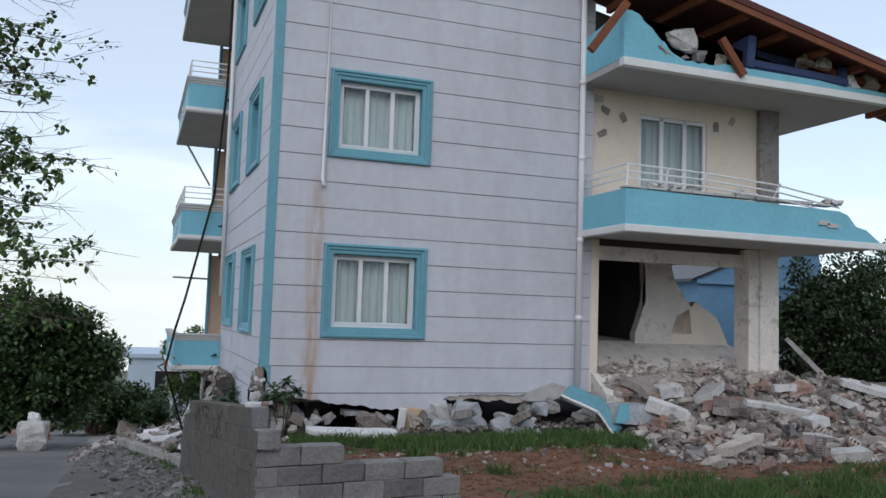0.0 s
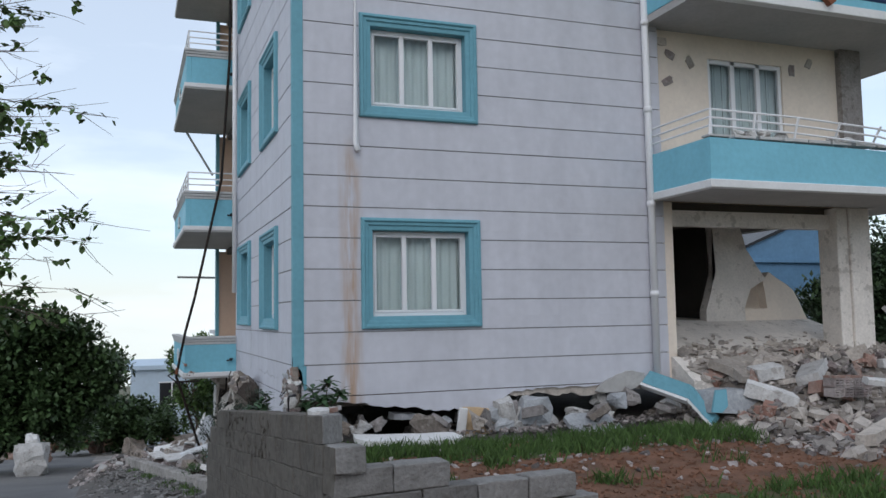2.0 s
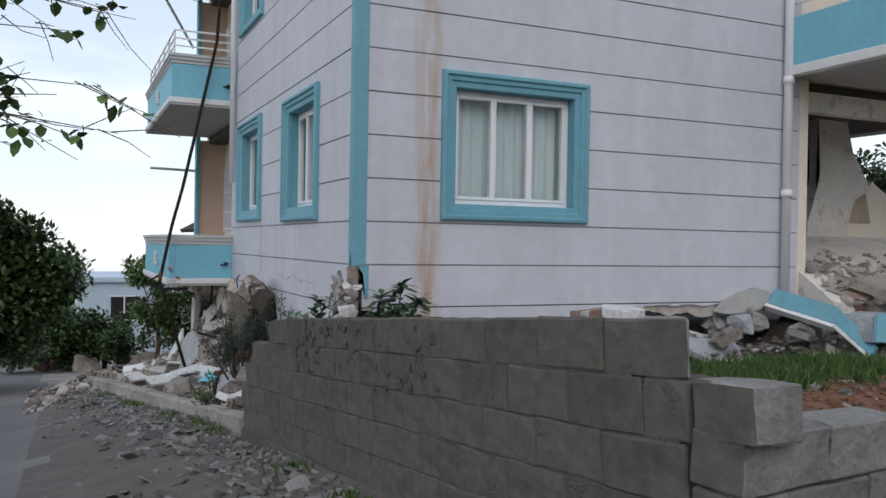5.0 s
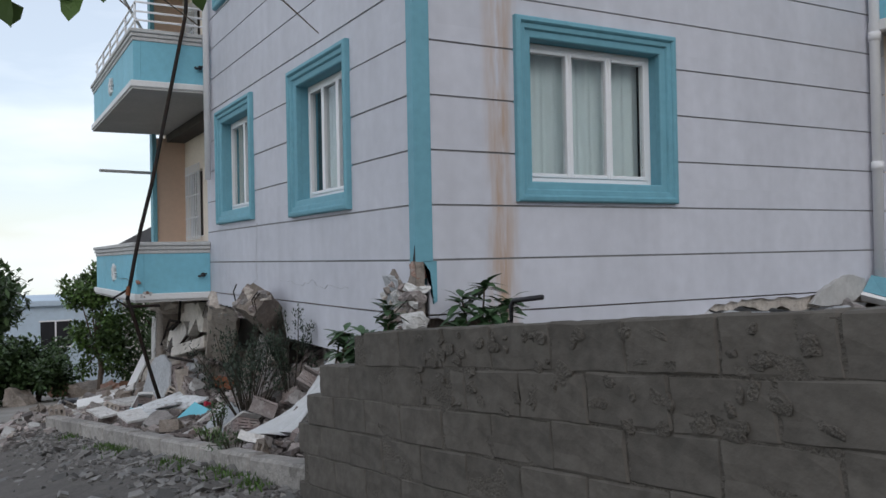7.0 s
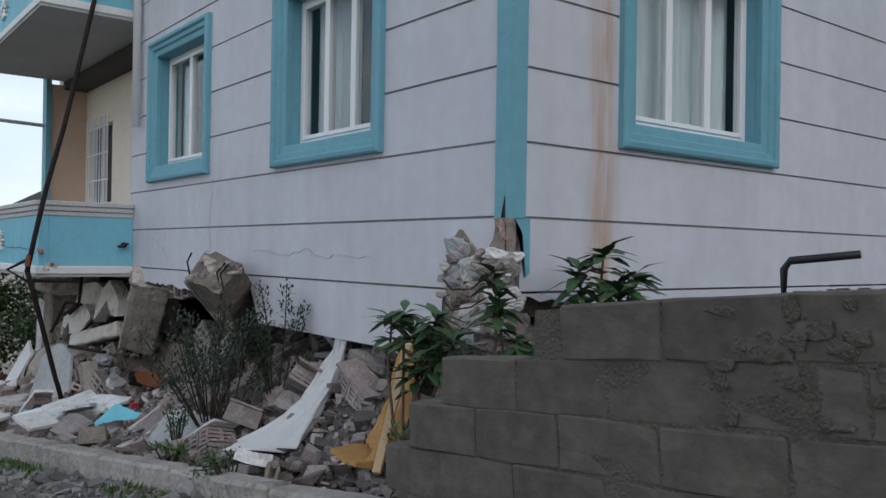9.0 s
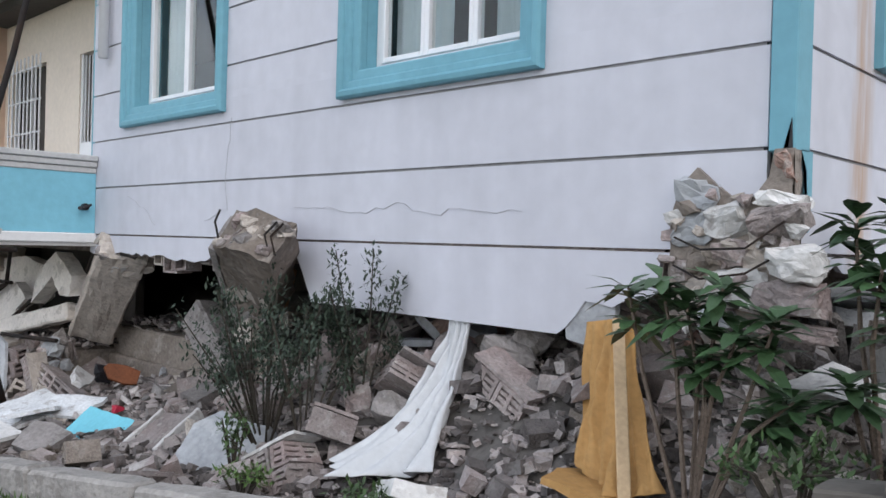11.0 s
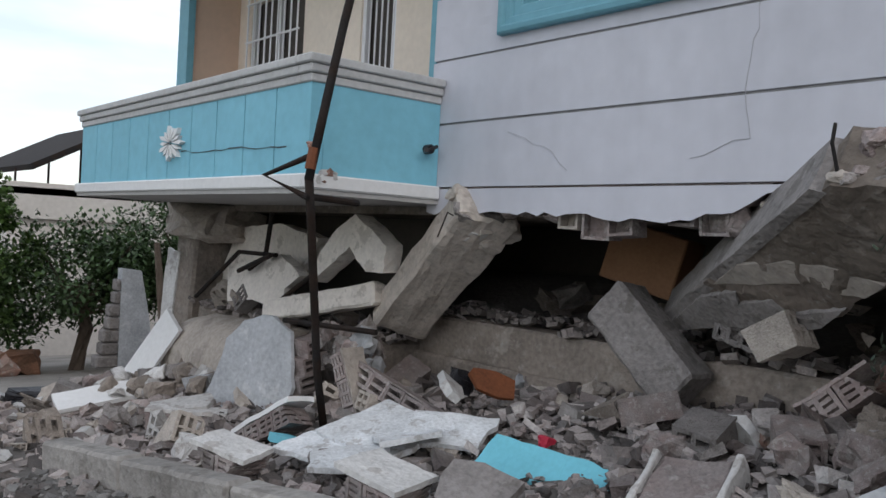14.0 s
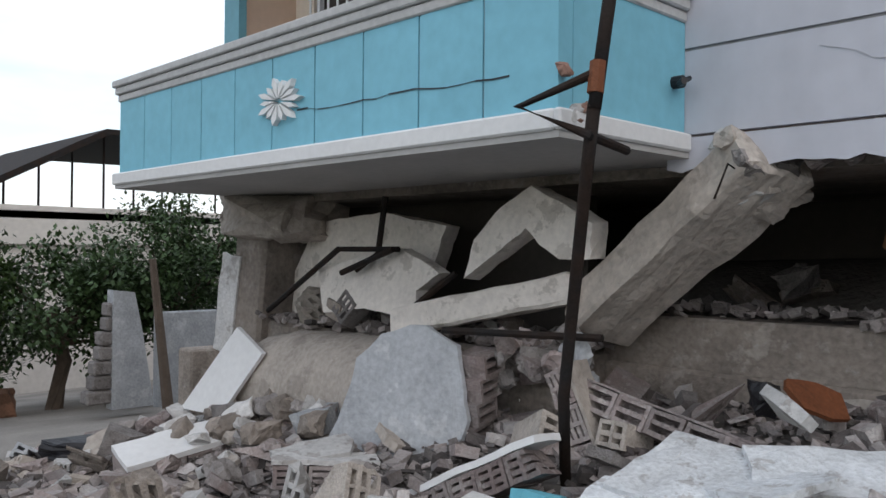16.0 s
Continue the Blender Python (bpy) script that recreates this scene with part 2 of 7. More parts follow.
M_tile = mat("dark_red_roof", (0.10, 0.035, 0.03), 0.8, 0.2, 3, 0.4)
# plaster colour lowered to hold the shade of the rooms
M_darkroom = mat("shade_dark_room_plaster", (0.085, 0.075, 0.068), 0.9, 0.15, 2, 0.2)
M_navy = mat("navy_upholstery", (0.045, 0.065, 0.15), 0.8, 0.2, 6, 0.2)
M_curtain = mat("pale_curtain", (0.46, 0.51, 0.52), 0.85, 0.1, 2, 0.1)
M_housepale = mat("pale_blue_render", (0.48, 0.58, 0.68), 0.85, 0.08, 0.8, 0.1)
M_housebeige = mat("beige_concrete_wall", (0.62, 0.58, 0.54), 0.88, 0.12, 0.9, 0.2)
M_roofblue = mat("blue_sheet_roof", (0.12, 0.24, 0.38), 0.6, 0.15, 0.8, 0.1)
M_rufous = mat("red_plastic", (0.45, 0.03, 0.06), 0.4, 0.1, 6, 0.0)
M_glass = bpy.data.materials.new("window_glass")
M_glass.use_nodes = True
_b = M_glass.node_tree.nodes["Principled BSDF"]
_b.inputs["Base Color"].default_value = (0.85, 0.92, 0.93, 1)
_b.inputs["Roughness"].default_value, _b.inputs["Transmission Weight"].default_value, _b.inputs["IOR"].default_value = 0.02, 1.0, 1.3


# ---- mesh helpers ----
BASE = {}


def mesh_object(name, bm, material, smooth=False):
    me = bpy.data.meshes.new(name)
    bmesh.ops.recalc_face_normals(bm, faces=bm.faces)
    bm.to_mesh(me)
    bm.free()
    for m in (material if isinstance(material, (list, tuple)) else [material]):
        me.materials.append(m)
    if smooth:
        me.polygons.foreach_set("use_smooth", [True] * len(me.polygons))
    return new(name, me)


def thing(name, base, label, category, group="", kind=""):
    ob = new(name)
    ob.empty_display_size = 0.1
    ob.location = base
    BASE[ob.name] = Matrix.Translation(base)
    return tagged(ob, label, category, group, kind)


def adopt(ob, parent):
    ob.parent = parent
    ob.matrix_parent_inverse = BASE.get(parent.name, Matrix.Identity(4)).inverted()
    return ob


def part(name, bm, material, parent, label="", smooth=False):
    ob = adopt(mesh_object(name, bm, material, smooth), parent)
    return tagged(ob, label)


def solo(name, bm, material, label, category, group="", kind="", smooth=False):
    return tagged(mesh_object(name, bm, material, smooth), label, category, group, kind)


def piece(name, mesh, m, parent):
    ob = new(name, mesh)
    ob.matrix_basis = m
    return adopt(ob, parent)


FACES = ((0, 1, 3, 2), (4, 6, 7, 5), (0, 4, 5, 1), (2, 3, 7, 6), (0, 2, 6, 4), (1, 5, 7, 3))


def cell(bm, corners):
    v = [bm.verts.new(c) for c in corners]
    return [bm.faces.new([v[i] for i in f]) for f in FACES], v


def box(bm, lo, hi, m=None, bevel=0.0):
    cs = [Vector((x, y, z)) for x in (lo[0], hi[0]) for y in (lo[1], hi[1]) for z in (lo[2], hi[2])]
    if m is not None:
        cs = [m @ c for c in cs]
    fs, v = cell(bm, cs)
    if bevel:
        es = list({e for f in fs for e in f.edges})
        bmesh.ops.bevel(bm, geom=es, offset=bevel, segments=1, affect="EDGES")


def cbox(bm, size, m=None, bevel=0.0):
    box(bm, [-s / 2 for s in size], [s / 2 for s in size], m, bevel)


def wbox(bm, wall, u0, u1, d0, d1, z0, z1, bevel=0.0):
    """A box on a wall: u along it, d outwards, z up."""
    cs = [Vector(wall(u, d, z)) for u in (u0, u1) for d in (d0, d1) for z in (z0, z1)]
    fs, v = cell(bm, cs)
    if bevel:
        bmesh.ops.bevel(bm, geom=list({e for f in fs for e in f.edges}), offset=bevel, segments=1, affect="EDGES")


def prism(bm, pts, put, d0, d1):
    """A polygon in (u, z), extruded from d0 to d1 and placed by put(u, d, z)."""
    a = [bm.verts.new(put(u, d0, z)) for u, z in pts]
    b = [bm.verts.new(put(u, d1, z)) for u, z in pts]
    bm.faces.new(a), bm.faces.new(b[::-1])
    for i in range(len(pts)):
        j = (i + 1) % len(pts)
        bm.faces.new((a[i], b[i], b[j], a[j]))
    bmesh.ops.triangulate(bm, faces=[f for f in bm.faces if len(f.verts) > 4])


def jag(pts, step, amp, rng):
    """A broken edge along a polyline."""
    out = [pts[0]]
    for (a, b), (c, d) in zip(pts, pts[1:]):
        n = max(1, int(math.hypot(c - a, d - b) / step)) if math.hypot(c - a, d - b) < 1.5 else 1
        for i in range(1, n):
            out.append((a + (c - a) * i / n + rng.uniform(-amp, amp) * 0.6, b + (d - b) * i / n + rng.uniform(-amp, amp)))
        out.append((c, d))
    return out


def tube(bm, pts, r, n=8, r2=None):
    rings = []
    pts = [Vector(p) for p in pts]
    r2 = r if r2 is None else r2
    for i, p in enumerate(pts):
        way = (pts[min(i + 1, len(pts) - 1)] - pts[max(i - 1, 0)]).normalized()
        q = way.to_track_quat("Z", "Y")
        rad = r + (r2 - r) * i / max(1, len(pts) - 1)
        rings.append([bm.verts.new(p + q @ Vector((math.cos(a) * rad, math.sin(a) * rad, 0))) for a in [math.tau * k / n for k in range(n)]])
    for s, t in zip(rings, rings[1:]):
        for k in range(n):
            bm.faces.new((s[k], s[(k + 1) % n], t[(k + 1) % n], t[k]))
    bm.faces.new(rings[0][::-1]), bm.faces.new(rings[-1])


def lump(bm, size, rng, m=None, n=16, rough=0.1):
    """An angular broken lump inside a box of that size, with a crumbly surface."""
    b2 = bmesh.new()
    for i in range(n):
        p = Vector([rng.uniform(-1, 1) for _ in range(3)])
        k = max(abs(c) for c in p)
        b2.verts.new(p / k * rng.uniform(0.82, 1.0) if k else p)
    out = bmesh.ops.convex_hull(b2, input=b2.verts[:])
    bmesh.ops.delete(b2, geom=list({g for g in out["geom_interior"] + out["geom_unused"] if isinstance(g, bmesh.types.BMVert)}), context="VERTS")
    bmesh.ops.subdivide_edges(b2, edges=b2.edges[:], cuts=2, use_grid_fill=True)
    s = rng.uniform(0, 50)
    for v in b2.verts:
        v.co += noise.noise_vector(v.co * 1.7 + Vector((s, s, s))) * rough * 1.9 + noise.noise_vector(v.co * 4.5 + Vector((s, 0, s))) * rough
        v.co = Vector((v.co.x * size[0] / 2, v.co.y * size[1] / 2, v.co.z * size[2] / 2))
        if m is not None:
            v.co = m @ v.co
    tmp = bpy.data.meshes.new("tmp")
    b2.to_mesh(tmp)
    b2.free()
    bm.from_mesh(tmp)
    bpy.data.meshes.remove(tmp)


def shard(bm, size, rng, m=None, n=9):
    """A broken flat slab: an uneven outline of that width and depth, with that thickness."""
    pts = []
    for i in range(n):
        a = math.tau * (i + rng.uniform(-0.3, 0.3)) / n
        c, s = math.cos(a), math.sin(a)
        k = 1 / max(abs(c), abs(s)) * rng.uniform(0.78, 1.0)
        pts.append((c * k * size[0] / 2, s * k * size[1] / 2))
    m = m or Matrix.Identity(4)
    prism(bm, pts, lambda u, d, z: m @ Vector((u, z, d + rng.uniform(-0.12, 0.12) * size[2])), -size[2] / 2, size[2] / 2)


def crumble(bm, amp=0.012, long=0.09, seed=0.0):
    """Break up a smooth block: split its long edges and push the surface about."""
    for _ in range(3):
        es = [e for e in bm.edges if e.calc_length() > long]
        if not es or len(bm.faces) > 2500:
            break
        bmesh.ops.subdivide_edges(bm, edges=es, cuts=1, use_grid_fill=True)
        bmesh.ops.triangulate(bm, faces=[f for f in bm.faces if len(f.verts) > 4])
    for v in bm.verts:
        q = v.co + Vector((seed, seed, seed))
        v.co += noise.noise_vector(q * 6) * amp + noise.noise_vector(q * 17) * amp * 0.7


def sheet(bm, size, rng, m, step=0.07, amp=0.012):
    """A flat rectangular piece with chipped edges."""
    a, b = size[0] / 2, size[1] / 2
    k = lambda: rng.uniform(0.8, 1.0)
    c = [(-a * k(), -b * k()), (a * k(), -b * k()), (a * k(), b * k()), (-a * k(), b * k())]
    prism(bm, jag(c + [c[0]], step, amp, rng)[:-1], lambda u, d, z: m @ Vector((u, z, d)), -size[2] / 2, size[2] / 2)


def turned(x, y, z, rx=0, ry=0, rz=0):
    return pose(x, y, z, rx, ry, rz)


# ---- shape of the land ----
def sm(a, b, x):
    t = min(1, max(0, (x - a) / (b - a)))
    return t * t * (3 - 2 * t)


def road_z(y):
    return 0.6 - 0.106 * y if y < 60 else -5.76 - 0.07 * (y - 60)


def curb_x(y):
    return 0.86 - 0.125 * (y - 13.7)


def curb_z(y):
    return -0.37 - 0.102 * (y - 13.7)


def ground_z(x, y):
    r = road_z(y)
    cx = curb_x(max(12.5, min(y, 24)))
    edge = sm(-1.3, cx, x) * 0.33 * (1 - sm(22, 27, y))
    low = r + edge
    terrace = curb_z(max(y, 12.6)) - 0.16 if y > 12.6 else 0.0
    garden = 0.0 + 0.02 * math.sin(x * 1.7) * math.cos(y * 1.3)
    up = garden + (terrace - garden) * sm(12.2, 13.6, y) * (1 - sm(2.2, 4.5, x))
    gate = sm(cx - 0.02, cx + 0.06, x) if y > 12.4 else sm(0.98, 1.12, x)
    gate *= 1 - sm(23.8, 26.2, y)
    return low + (up - low) * gate + noise.noise((x * 0.5, y * 0.5, 0)) * 0.04


def rubble_z(x, y):
    """The surface of the debris heap beside the road and in front of the open storey."""
    g = ground_z(x, y)
    if x < 4 and y > 12:
        rise = sm(curb_x(y) + 0.15, 2.4, x) * (0.34 + 0.32 * (1 - sm(15.8, 17.6, y)))
        rise *= 1 - (1 - sm(13.25, 13.6, y)) * sm(1.6, 2.0, x)
        rise *= 1 - 0.75 * math.exp(-((x - 1.25) / 0.4) ** 2 - ((y - 15.15) / 0.5) ** 2)
        return g + rise * (1 - sm(22.5, 25.5, y) * 0.7)
    return g + 0.85 * sm(10.6, 13.2, y) * sm(7.4, 8.8, x) * (1 - 0.7 * sm(12.5, 16.5, x))


def steps(lo, hi, fine, far):
    mid = list(np.arange(lo, hi + 1e-6, fine))
    out, d = [], fine
    a = lo
    while a > -far:
        d *= 1.45
        a -= d
        out.append(a)
    right, d, a = [], fine, hi
    while a < far:
        d *= 1.45
        a += d
        right.append(a)
    return out[::-1] + mid + right


def build_ground():
    xs, ys = steps(-6, 15, 0.22, 1600), steps(-4, 30, 0.22, 1800)
    bm = bmesh.new()
    grid = [[bm.verts.new((x, y, ground_z(max(-60, min(60, x)), y) if y > -60 else ground_z(0, -60))) for y in ys] for x in xs]
    for i in range(len(xs) - 1):
        for j in range(len(ys) - 1):
            f = bm.faces.new((grid[i][j], grid[i + 1][j], grid[i + 1][j + 1], grid[i][j + 1]))
            f.smooth = True
            x, y = (xs[i] + xs[i + 1]) / 2, (ys[j] + ys[j + 1]) / 2
            w = noise.noise((x * 0.8, y * 0.8, 3)) * 0.5
            if y > 46 + w * 5 or x < -5.5 + w or (x > 18 and y < 23):
                f.material_index = 4
            elif y > 23.6 + w and x > -0.6 - 0.05 * (y - 23) + w:
                f.material_index = 5
            elif x < -0.9 + w * 0.6 or (y > 25 and x < 2.5 + w):
                f.material_index = 0
            elif y > 12.3 or x < 1.05:
                f.material_index = 1
            else:
                f.material_index = 3 if (y > 11.2 + w * 0.7 and x < 8) or (y < 8.8 + w and x > 4) else 2
    solo("ground", bm, [M_asphalt, M_dust, M_soil, M_grassy, M_far, M_yard],
         "sloping asphalt lane with dusty verge and red soil garden", "ground", kind="structure")


build_ground()

# ---- the apartment building ----
FY, LX = 13.44, 1.94


def front(u, d, z):
    return (u, FY - d, z)


def left(u, d, z):
    return (LX - d, u, z)


def back_in(u, d, z):
    return (u, 13.55 - d, z)


def recess(u, d, z):
    return (2.53 - d, u, z)


house = thing("apartment_building", (7, 19, -0.4), "lavender grey apartment block with turquoise trim and crushed ground storey", "building")
STOREY, COURSE, Z0 = 2.94, 0.427, 0.61
TOP = Z0 + COURSE * 23
rng = random.Random(5)


def open_cells(u0, u1, z0, z1, holes):
    zs = sorted({z0, z1, *[z for h in holes for z in (h[2], h[3]) if z0 < z < z1]})
    us = sorted({u0, u1, *[u for h in holes for u in (h[0], h[1]) if u0 < u < u1]})
    for a, b in zip(zs, zs[1:]):
        run = None
        for c, d in zip(us, us[1:]):
            solid = not any(h[0] < (c + d) / 2 < h[1] and h[2] < (a + b) / 2 < h[3] for h in holes)
            if solid:
                run = [run[0] if run else c, d]
            if run and (not solid or d == us[-1]):
                yield run[0], run[1], a, b
                run = None


def torn(bm, edge, top, wall, d0, d1):
    """A strip hanging from top to a broken lower edge."""
    rows = []
    last = -1e9
    for u, z in edge:
        u = max(u, last + 0.004)
        last = u
        z = min(z, top - 0.015)
        rows.append([bm.verts.new(wall(u, d, q)) for d, q in ((d1, top), (d1, z), (d0, z + 0.01 if z + 0.012 < top else z), (d0, top))])
    for a, b in zip(rows, rows[1:]):
        for k in range(4):
            bm.faces.new((a[k], b[k], b[(k + 1) % 4], a[(k + 1) % 4]))
    bm.faces.new(rows[0]), bm.faces.new(rows[-1])


def clad(name, wall, u0, u1, holes, material, edge):
    """A wall of the house: a rough core, and over it a cladding panel for each course, with open joints between them."""
    core = bmesh.new()
    for a, b, c, d in open_cells(u0 + 0.02, u1 - 0.02, Z0 + 0.05, TOP, holes):
        wbox(core, wall, a, b, -0.24, -0.011, c, d)
    ob = part(name, core, M_groove, house, "rough wall core behind painted cladding")
    for k in range(23):
        za, zb = Z0 + COURSE * k + 0.008, Z0 + COURSE * (k + 1) - 0.008
        out = rng.uniform(0, 0.003)
        for a, b, c, d in open_cells(u0, u1, za, zb, holes):
            bm = bmesh.new()
            wbox(bm, wall, a, b, -0.03, out, c, d)
            part("panel", bm, material, ob)
    # the broken lowest course
    bm = bmesh.new()
    torn(bm, jag(edge, 0.07, 0.022, rng), Z0 - 0.0065, wall, -0.03, 0.002)
    part("panel", bm, material, ob, "lowest cladding course with a broken edge")
    bm = bmesh.new()
    inner = [(min(max(u, u0 + 0.02), u1 - 0.02), z + 0.035) for u, z in edge]
    torn(bm, jag(inner, 0.06, 0.03, rng), Z0 + 0.045, wall, -0.22, -0.032)
    part("panel", bm, M_brick, ob, "broken brick core under the cladding")
    return ob


def window(wall, u0, u1, z0, z1, sashes=3, open_at=None, drape=True):
    """A window with a stepped turquoise surround, white frame, panes and a curtain. The numbers are the surround's outer edges."""
    w = 0.17
    bm = bmesh.new()
    rings = []
    for inset, out in ((0.0, -0.03), (0.0, 0.045), (0.012, 0.058), (0.04, 0.062), (0.052, 0.05), (0.058, 0.036), (0.095, 0.034), (0.102, 0.026), (0.108, 0.012), (0.16, 0.008), (w, -0.002), (w, -0.05)):
        a, b, c, d = u0 + inset, u1 - inset, z0 + inset, z1 - inset
        rings.append([bm.verts.new(wall(u, out, z)) for u, z in ((a, c), (b, c), (b, d), (a, d))])
    for p, q in zip(rings, rings[1:]):
        for k in range(4):
            bm.faces.new((p[k], p[(k + 1) % 4], q[(k + 1) % 4], q[k]))
    for k in range(4):
        bm.faces.new((rings[-1][k], rings[-1][(k + 1) % 4], rings[0][(k + 1) % 4], rings[0][k]))
    bmesh.ops.recalc_face_normals(bm, faces=bm.faces[:])
    win = part("window", bm, M_blue, house, "stepped turquoise window surround")
    a, b, c, d = u0 + w, u1 - w, z0 + w, z1 - w
    bm = bmesh.new()
    for q in ((a - 0.02, a, c - 0.02, d + 0.02), (b, b + 0.02, c - 0.02, d + 0.02), (a, b, c - 0.02, c), (a, b, d, d + 0.02)):
        wbox(bm, wall, q[0], q[1], -0.24, -0.052, q[2], q[3])
    part("reveal", bm, M_blue, win)
    bm = bmesh.new()
    f = 0.05
    for q in ((a, a + f, c, d), (b - f, b, c, d), (a + f, b - f, c, c + f), (a + f, b - f, d - f, d)):
        wbox(bm, wall, q[0], q[1], -0.20, -0.13, q[2], q[3], 0.006)
    part("frame", bm, M_pvc, win)
    span = (b - a - 2 * f) / sashes
    for i in range(sashes):
        p, q = a + f + span * i, a + f + span * (i + 1)
        bm = bmesh.new()
        g = 0.035
        for r in ((p, p + g, c + f, d - f), (q - g, q, c + f, d - f), (p + g, q - g, c + f, c + f + g), (p + g, q - g, d - f - g, d - f)):
            wbox(bm, wall, r[0], r[1], -0.185, -0.12, r[2], r[3], 0.005)
        part("sash", bm, M_pvc, win)
        bm = bmesh.new()
        wbox(bm, wall, p + g, q - g, -0.158, -0.152, c + f + g, d - f - g)
        pane = part("pane", bm, M_glass, win, "clear glass pane")
        pane.visible_shadow = False
    if drape:
        bm = bmesh.new()
        n = 60
        skip = open_at if open_at is not None else -1
        cols = []
        for i in range(n + 1):
            u = a + (b - a) * i / n
            dd = -0.30 + 0.022 * math.sin(i * 1.15) + 0.01 * math.sin(i * 0.37)
            cols.append([bm.verts.new(wall(u, dd, zz)) for zz in (c - 0.05, (c + d) / 2, d + 0.05)])
        for i in range(n):
            if skip >= 0 and skip / sashes <= i / n < (skip + 0.75) / sashes:
                continue
            for j in range(2):
                bm.faces.new((cols[i][j], cols[i + 1][j], cols[i + 1][j + 1], cols[i][j + 1]))
        part("curtain", bm, M_curtain, win, "pale drawn curtain", smooth=True)
    return win


WZ0, WZ1 = 1.50, 3.03
FW = [(2.86, 4.63, WZ0 + STOREY * k, WZ1 + STOREY * k - (0.05 if k else 0)) for k in range(3)]
LW = [(14.68, 16.28, WZ0 + STOREY * k, WZ1 + STOREY * k) for k in range(3)] + [(17.64, 19.3, WZ0 + 0.05 + STOREY * k, WZ1 + 0.05 + STOREY * k) for k in range(3)]


def holes(ws):
    return [(a + 0.15, b - 0.15, c + 0.15, d - 0.15) for a, b, c, d in ws]


wall_front = clad("wall_front", front, LX + 0.1, 7.8, holes(FW), M_front,
                  [(LX + 0.1, 0.59), (2.3, 0.57), (2.6, 0.53), (3.4, 0.42), (4.03, 0.35), (4.79, 0.33), (5.0, 0.5), (5.11, 0.56), (5.78, 0.595), (6.2, 0.58), (6.67, 0.597), (7.3, 0.6), (7.8, 0.598)])
wall_left = clad("wall_side", left, FY + 0.1, 19.95, holes(LW), M_wall,
                 [(FY + 0.1, 0.6), (14.0, 0.6), (14.02, 0.42), (14.25, 0.34), (14.4, 0.36), (14.56, 0.19), (16.54, 0.21), (16.64, 0.4), (16.75, 0.55), (17.0, 0.585), (17.4, 0.58), (17.65, 0.47), (18.1, 0.42), (18.7, 0.45), (19.3, 0.46), (19.95, 0.45)])
for i, wdw in enumerate(FW):
    window(front, *wdw)
for i, wdw in enumerate(LW):
    window(left, *wdw, sashes=3 if i < 3 else 2, open_at=(1.0 if i < 3 else 0.6))

# corner trim, with the split at its foot
bm = bmesh.new()
box(bm, (LX - 0.02, FY - 0.02, 1.02), (LX + 0.13, FY + 0.09, TOP), None, 0.006)
part("corner_trim", bm, M_blue, house, "turquoise corner strip")
bm = bmesh.new()
prism(bm, [(1.98, 1.03), (2.1, 1.03), (2.1, 0.72), (2.07, 0.70), (2.04, 0.95)], lambda u, d, z: (u, FY - d, z), -0.1, 0.02)
part("corner_trim", bm, M_blue, house, "split foot of the corner strip")
def hairline(wall, pts, seed, label):
    r = random.Random(seed)
    bm = bmesh.new()
    pts = jag(pts, 0.07, 0.018, r)
    for (a, z), (c, q) in zip(pts, pts[1:]):
        w = r.uniform(0.0005, 0.0016)
        k = Vector((c - a, q - z)).normalized()
        ox, oz = -k.y * w, k.x * w
        prism(bm, [(a - ox, z - oz), (c - ox, q - oz), (c + ox, q + oz), (a + ox, z + oz)], wall, 0.001, 0.0055)
    part("crack", bm, M_crack, house, label)


hairline(left, [(14.8, 0.79), (15.04, 0.79), (15.24, 0.81), (15.45, 0.78), (15.74, 0.85), (15.85, 0.81), (16.16, 0.79), (16.39, 0.83), (16.75, 0.83)], 1, "hairline crack in the side wall")
hairline(left, [(17.55, 1.5), (17.62, 1.05), (17.58, 0.82), (17.9, 0.74)], 2, "hairline crack under the side window")
hairline(left, [(19.2, 0.95), (18.9, 0.85), (18.7, 0.7)], 3, "hairline crack near the balcony")
def blocks(name, rows, material, label=""):
    for lo, hi in rows:
        bm = bmesh.new()
        box(bm, lo, hi)
        part(name, bm, material, house, label)


# rear and right walls, floors and roof that close the block
blocks("wall_rear", (((2.2, 24.2, 0.45), (12.3, 24.45, TOP)), ((12.05, 13.8, 3.45), (12.3, 24.2, TOP - 3.2))), M_cream)
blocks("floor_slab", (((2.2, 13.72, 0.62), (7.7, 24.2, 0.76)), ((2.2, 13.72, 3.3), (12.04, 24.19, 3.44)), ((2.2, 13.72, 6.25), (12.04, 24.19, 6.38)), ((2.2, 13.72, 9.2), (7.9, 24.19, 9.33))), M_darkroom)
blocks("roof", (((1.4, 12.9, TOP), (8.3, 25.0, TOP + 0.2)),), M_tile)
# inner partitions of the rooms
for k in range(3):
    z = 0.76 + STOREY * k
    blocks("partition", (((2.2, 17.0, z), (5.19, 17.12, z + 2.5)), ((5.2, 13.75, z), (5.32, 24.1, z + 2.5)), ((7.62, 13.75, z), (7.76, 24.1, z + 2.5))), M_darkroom)

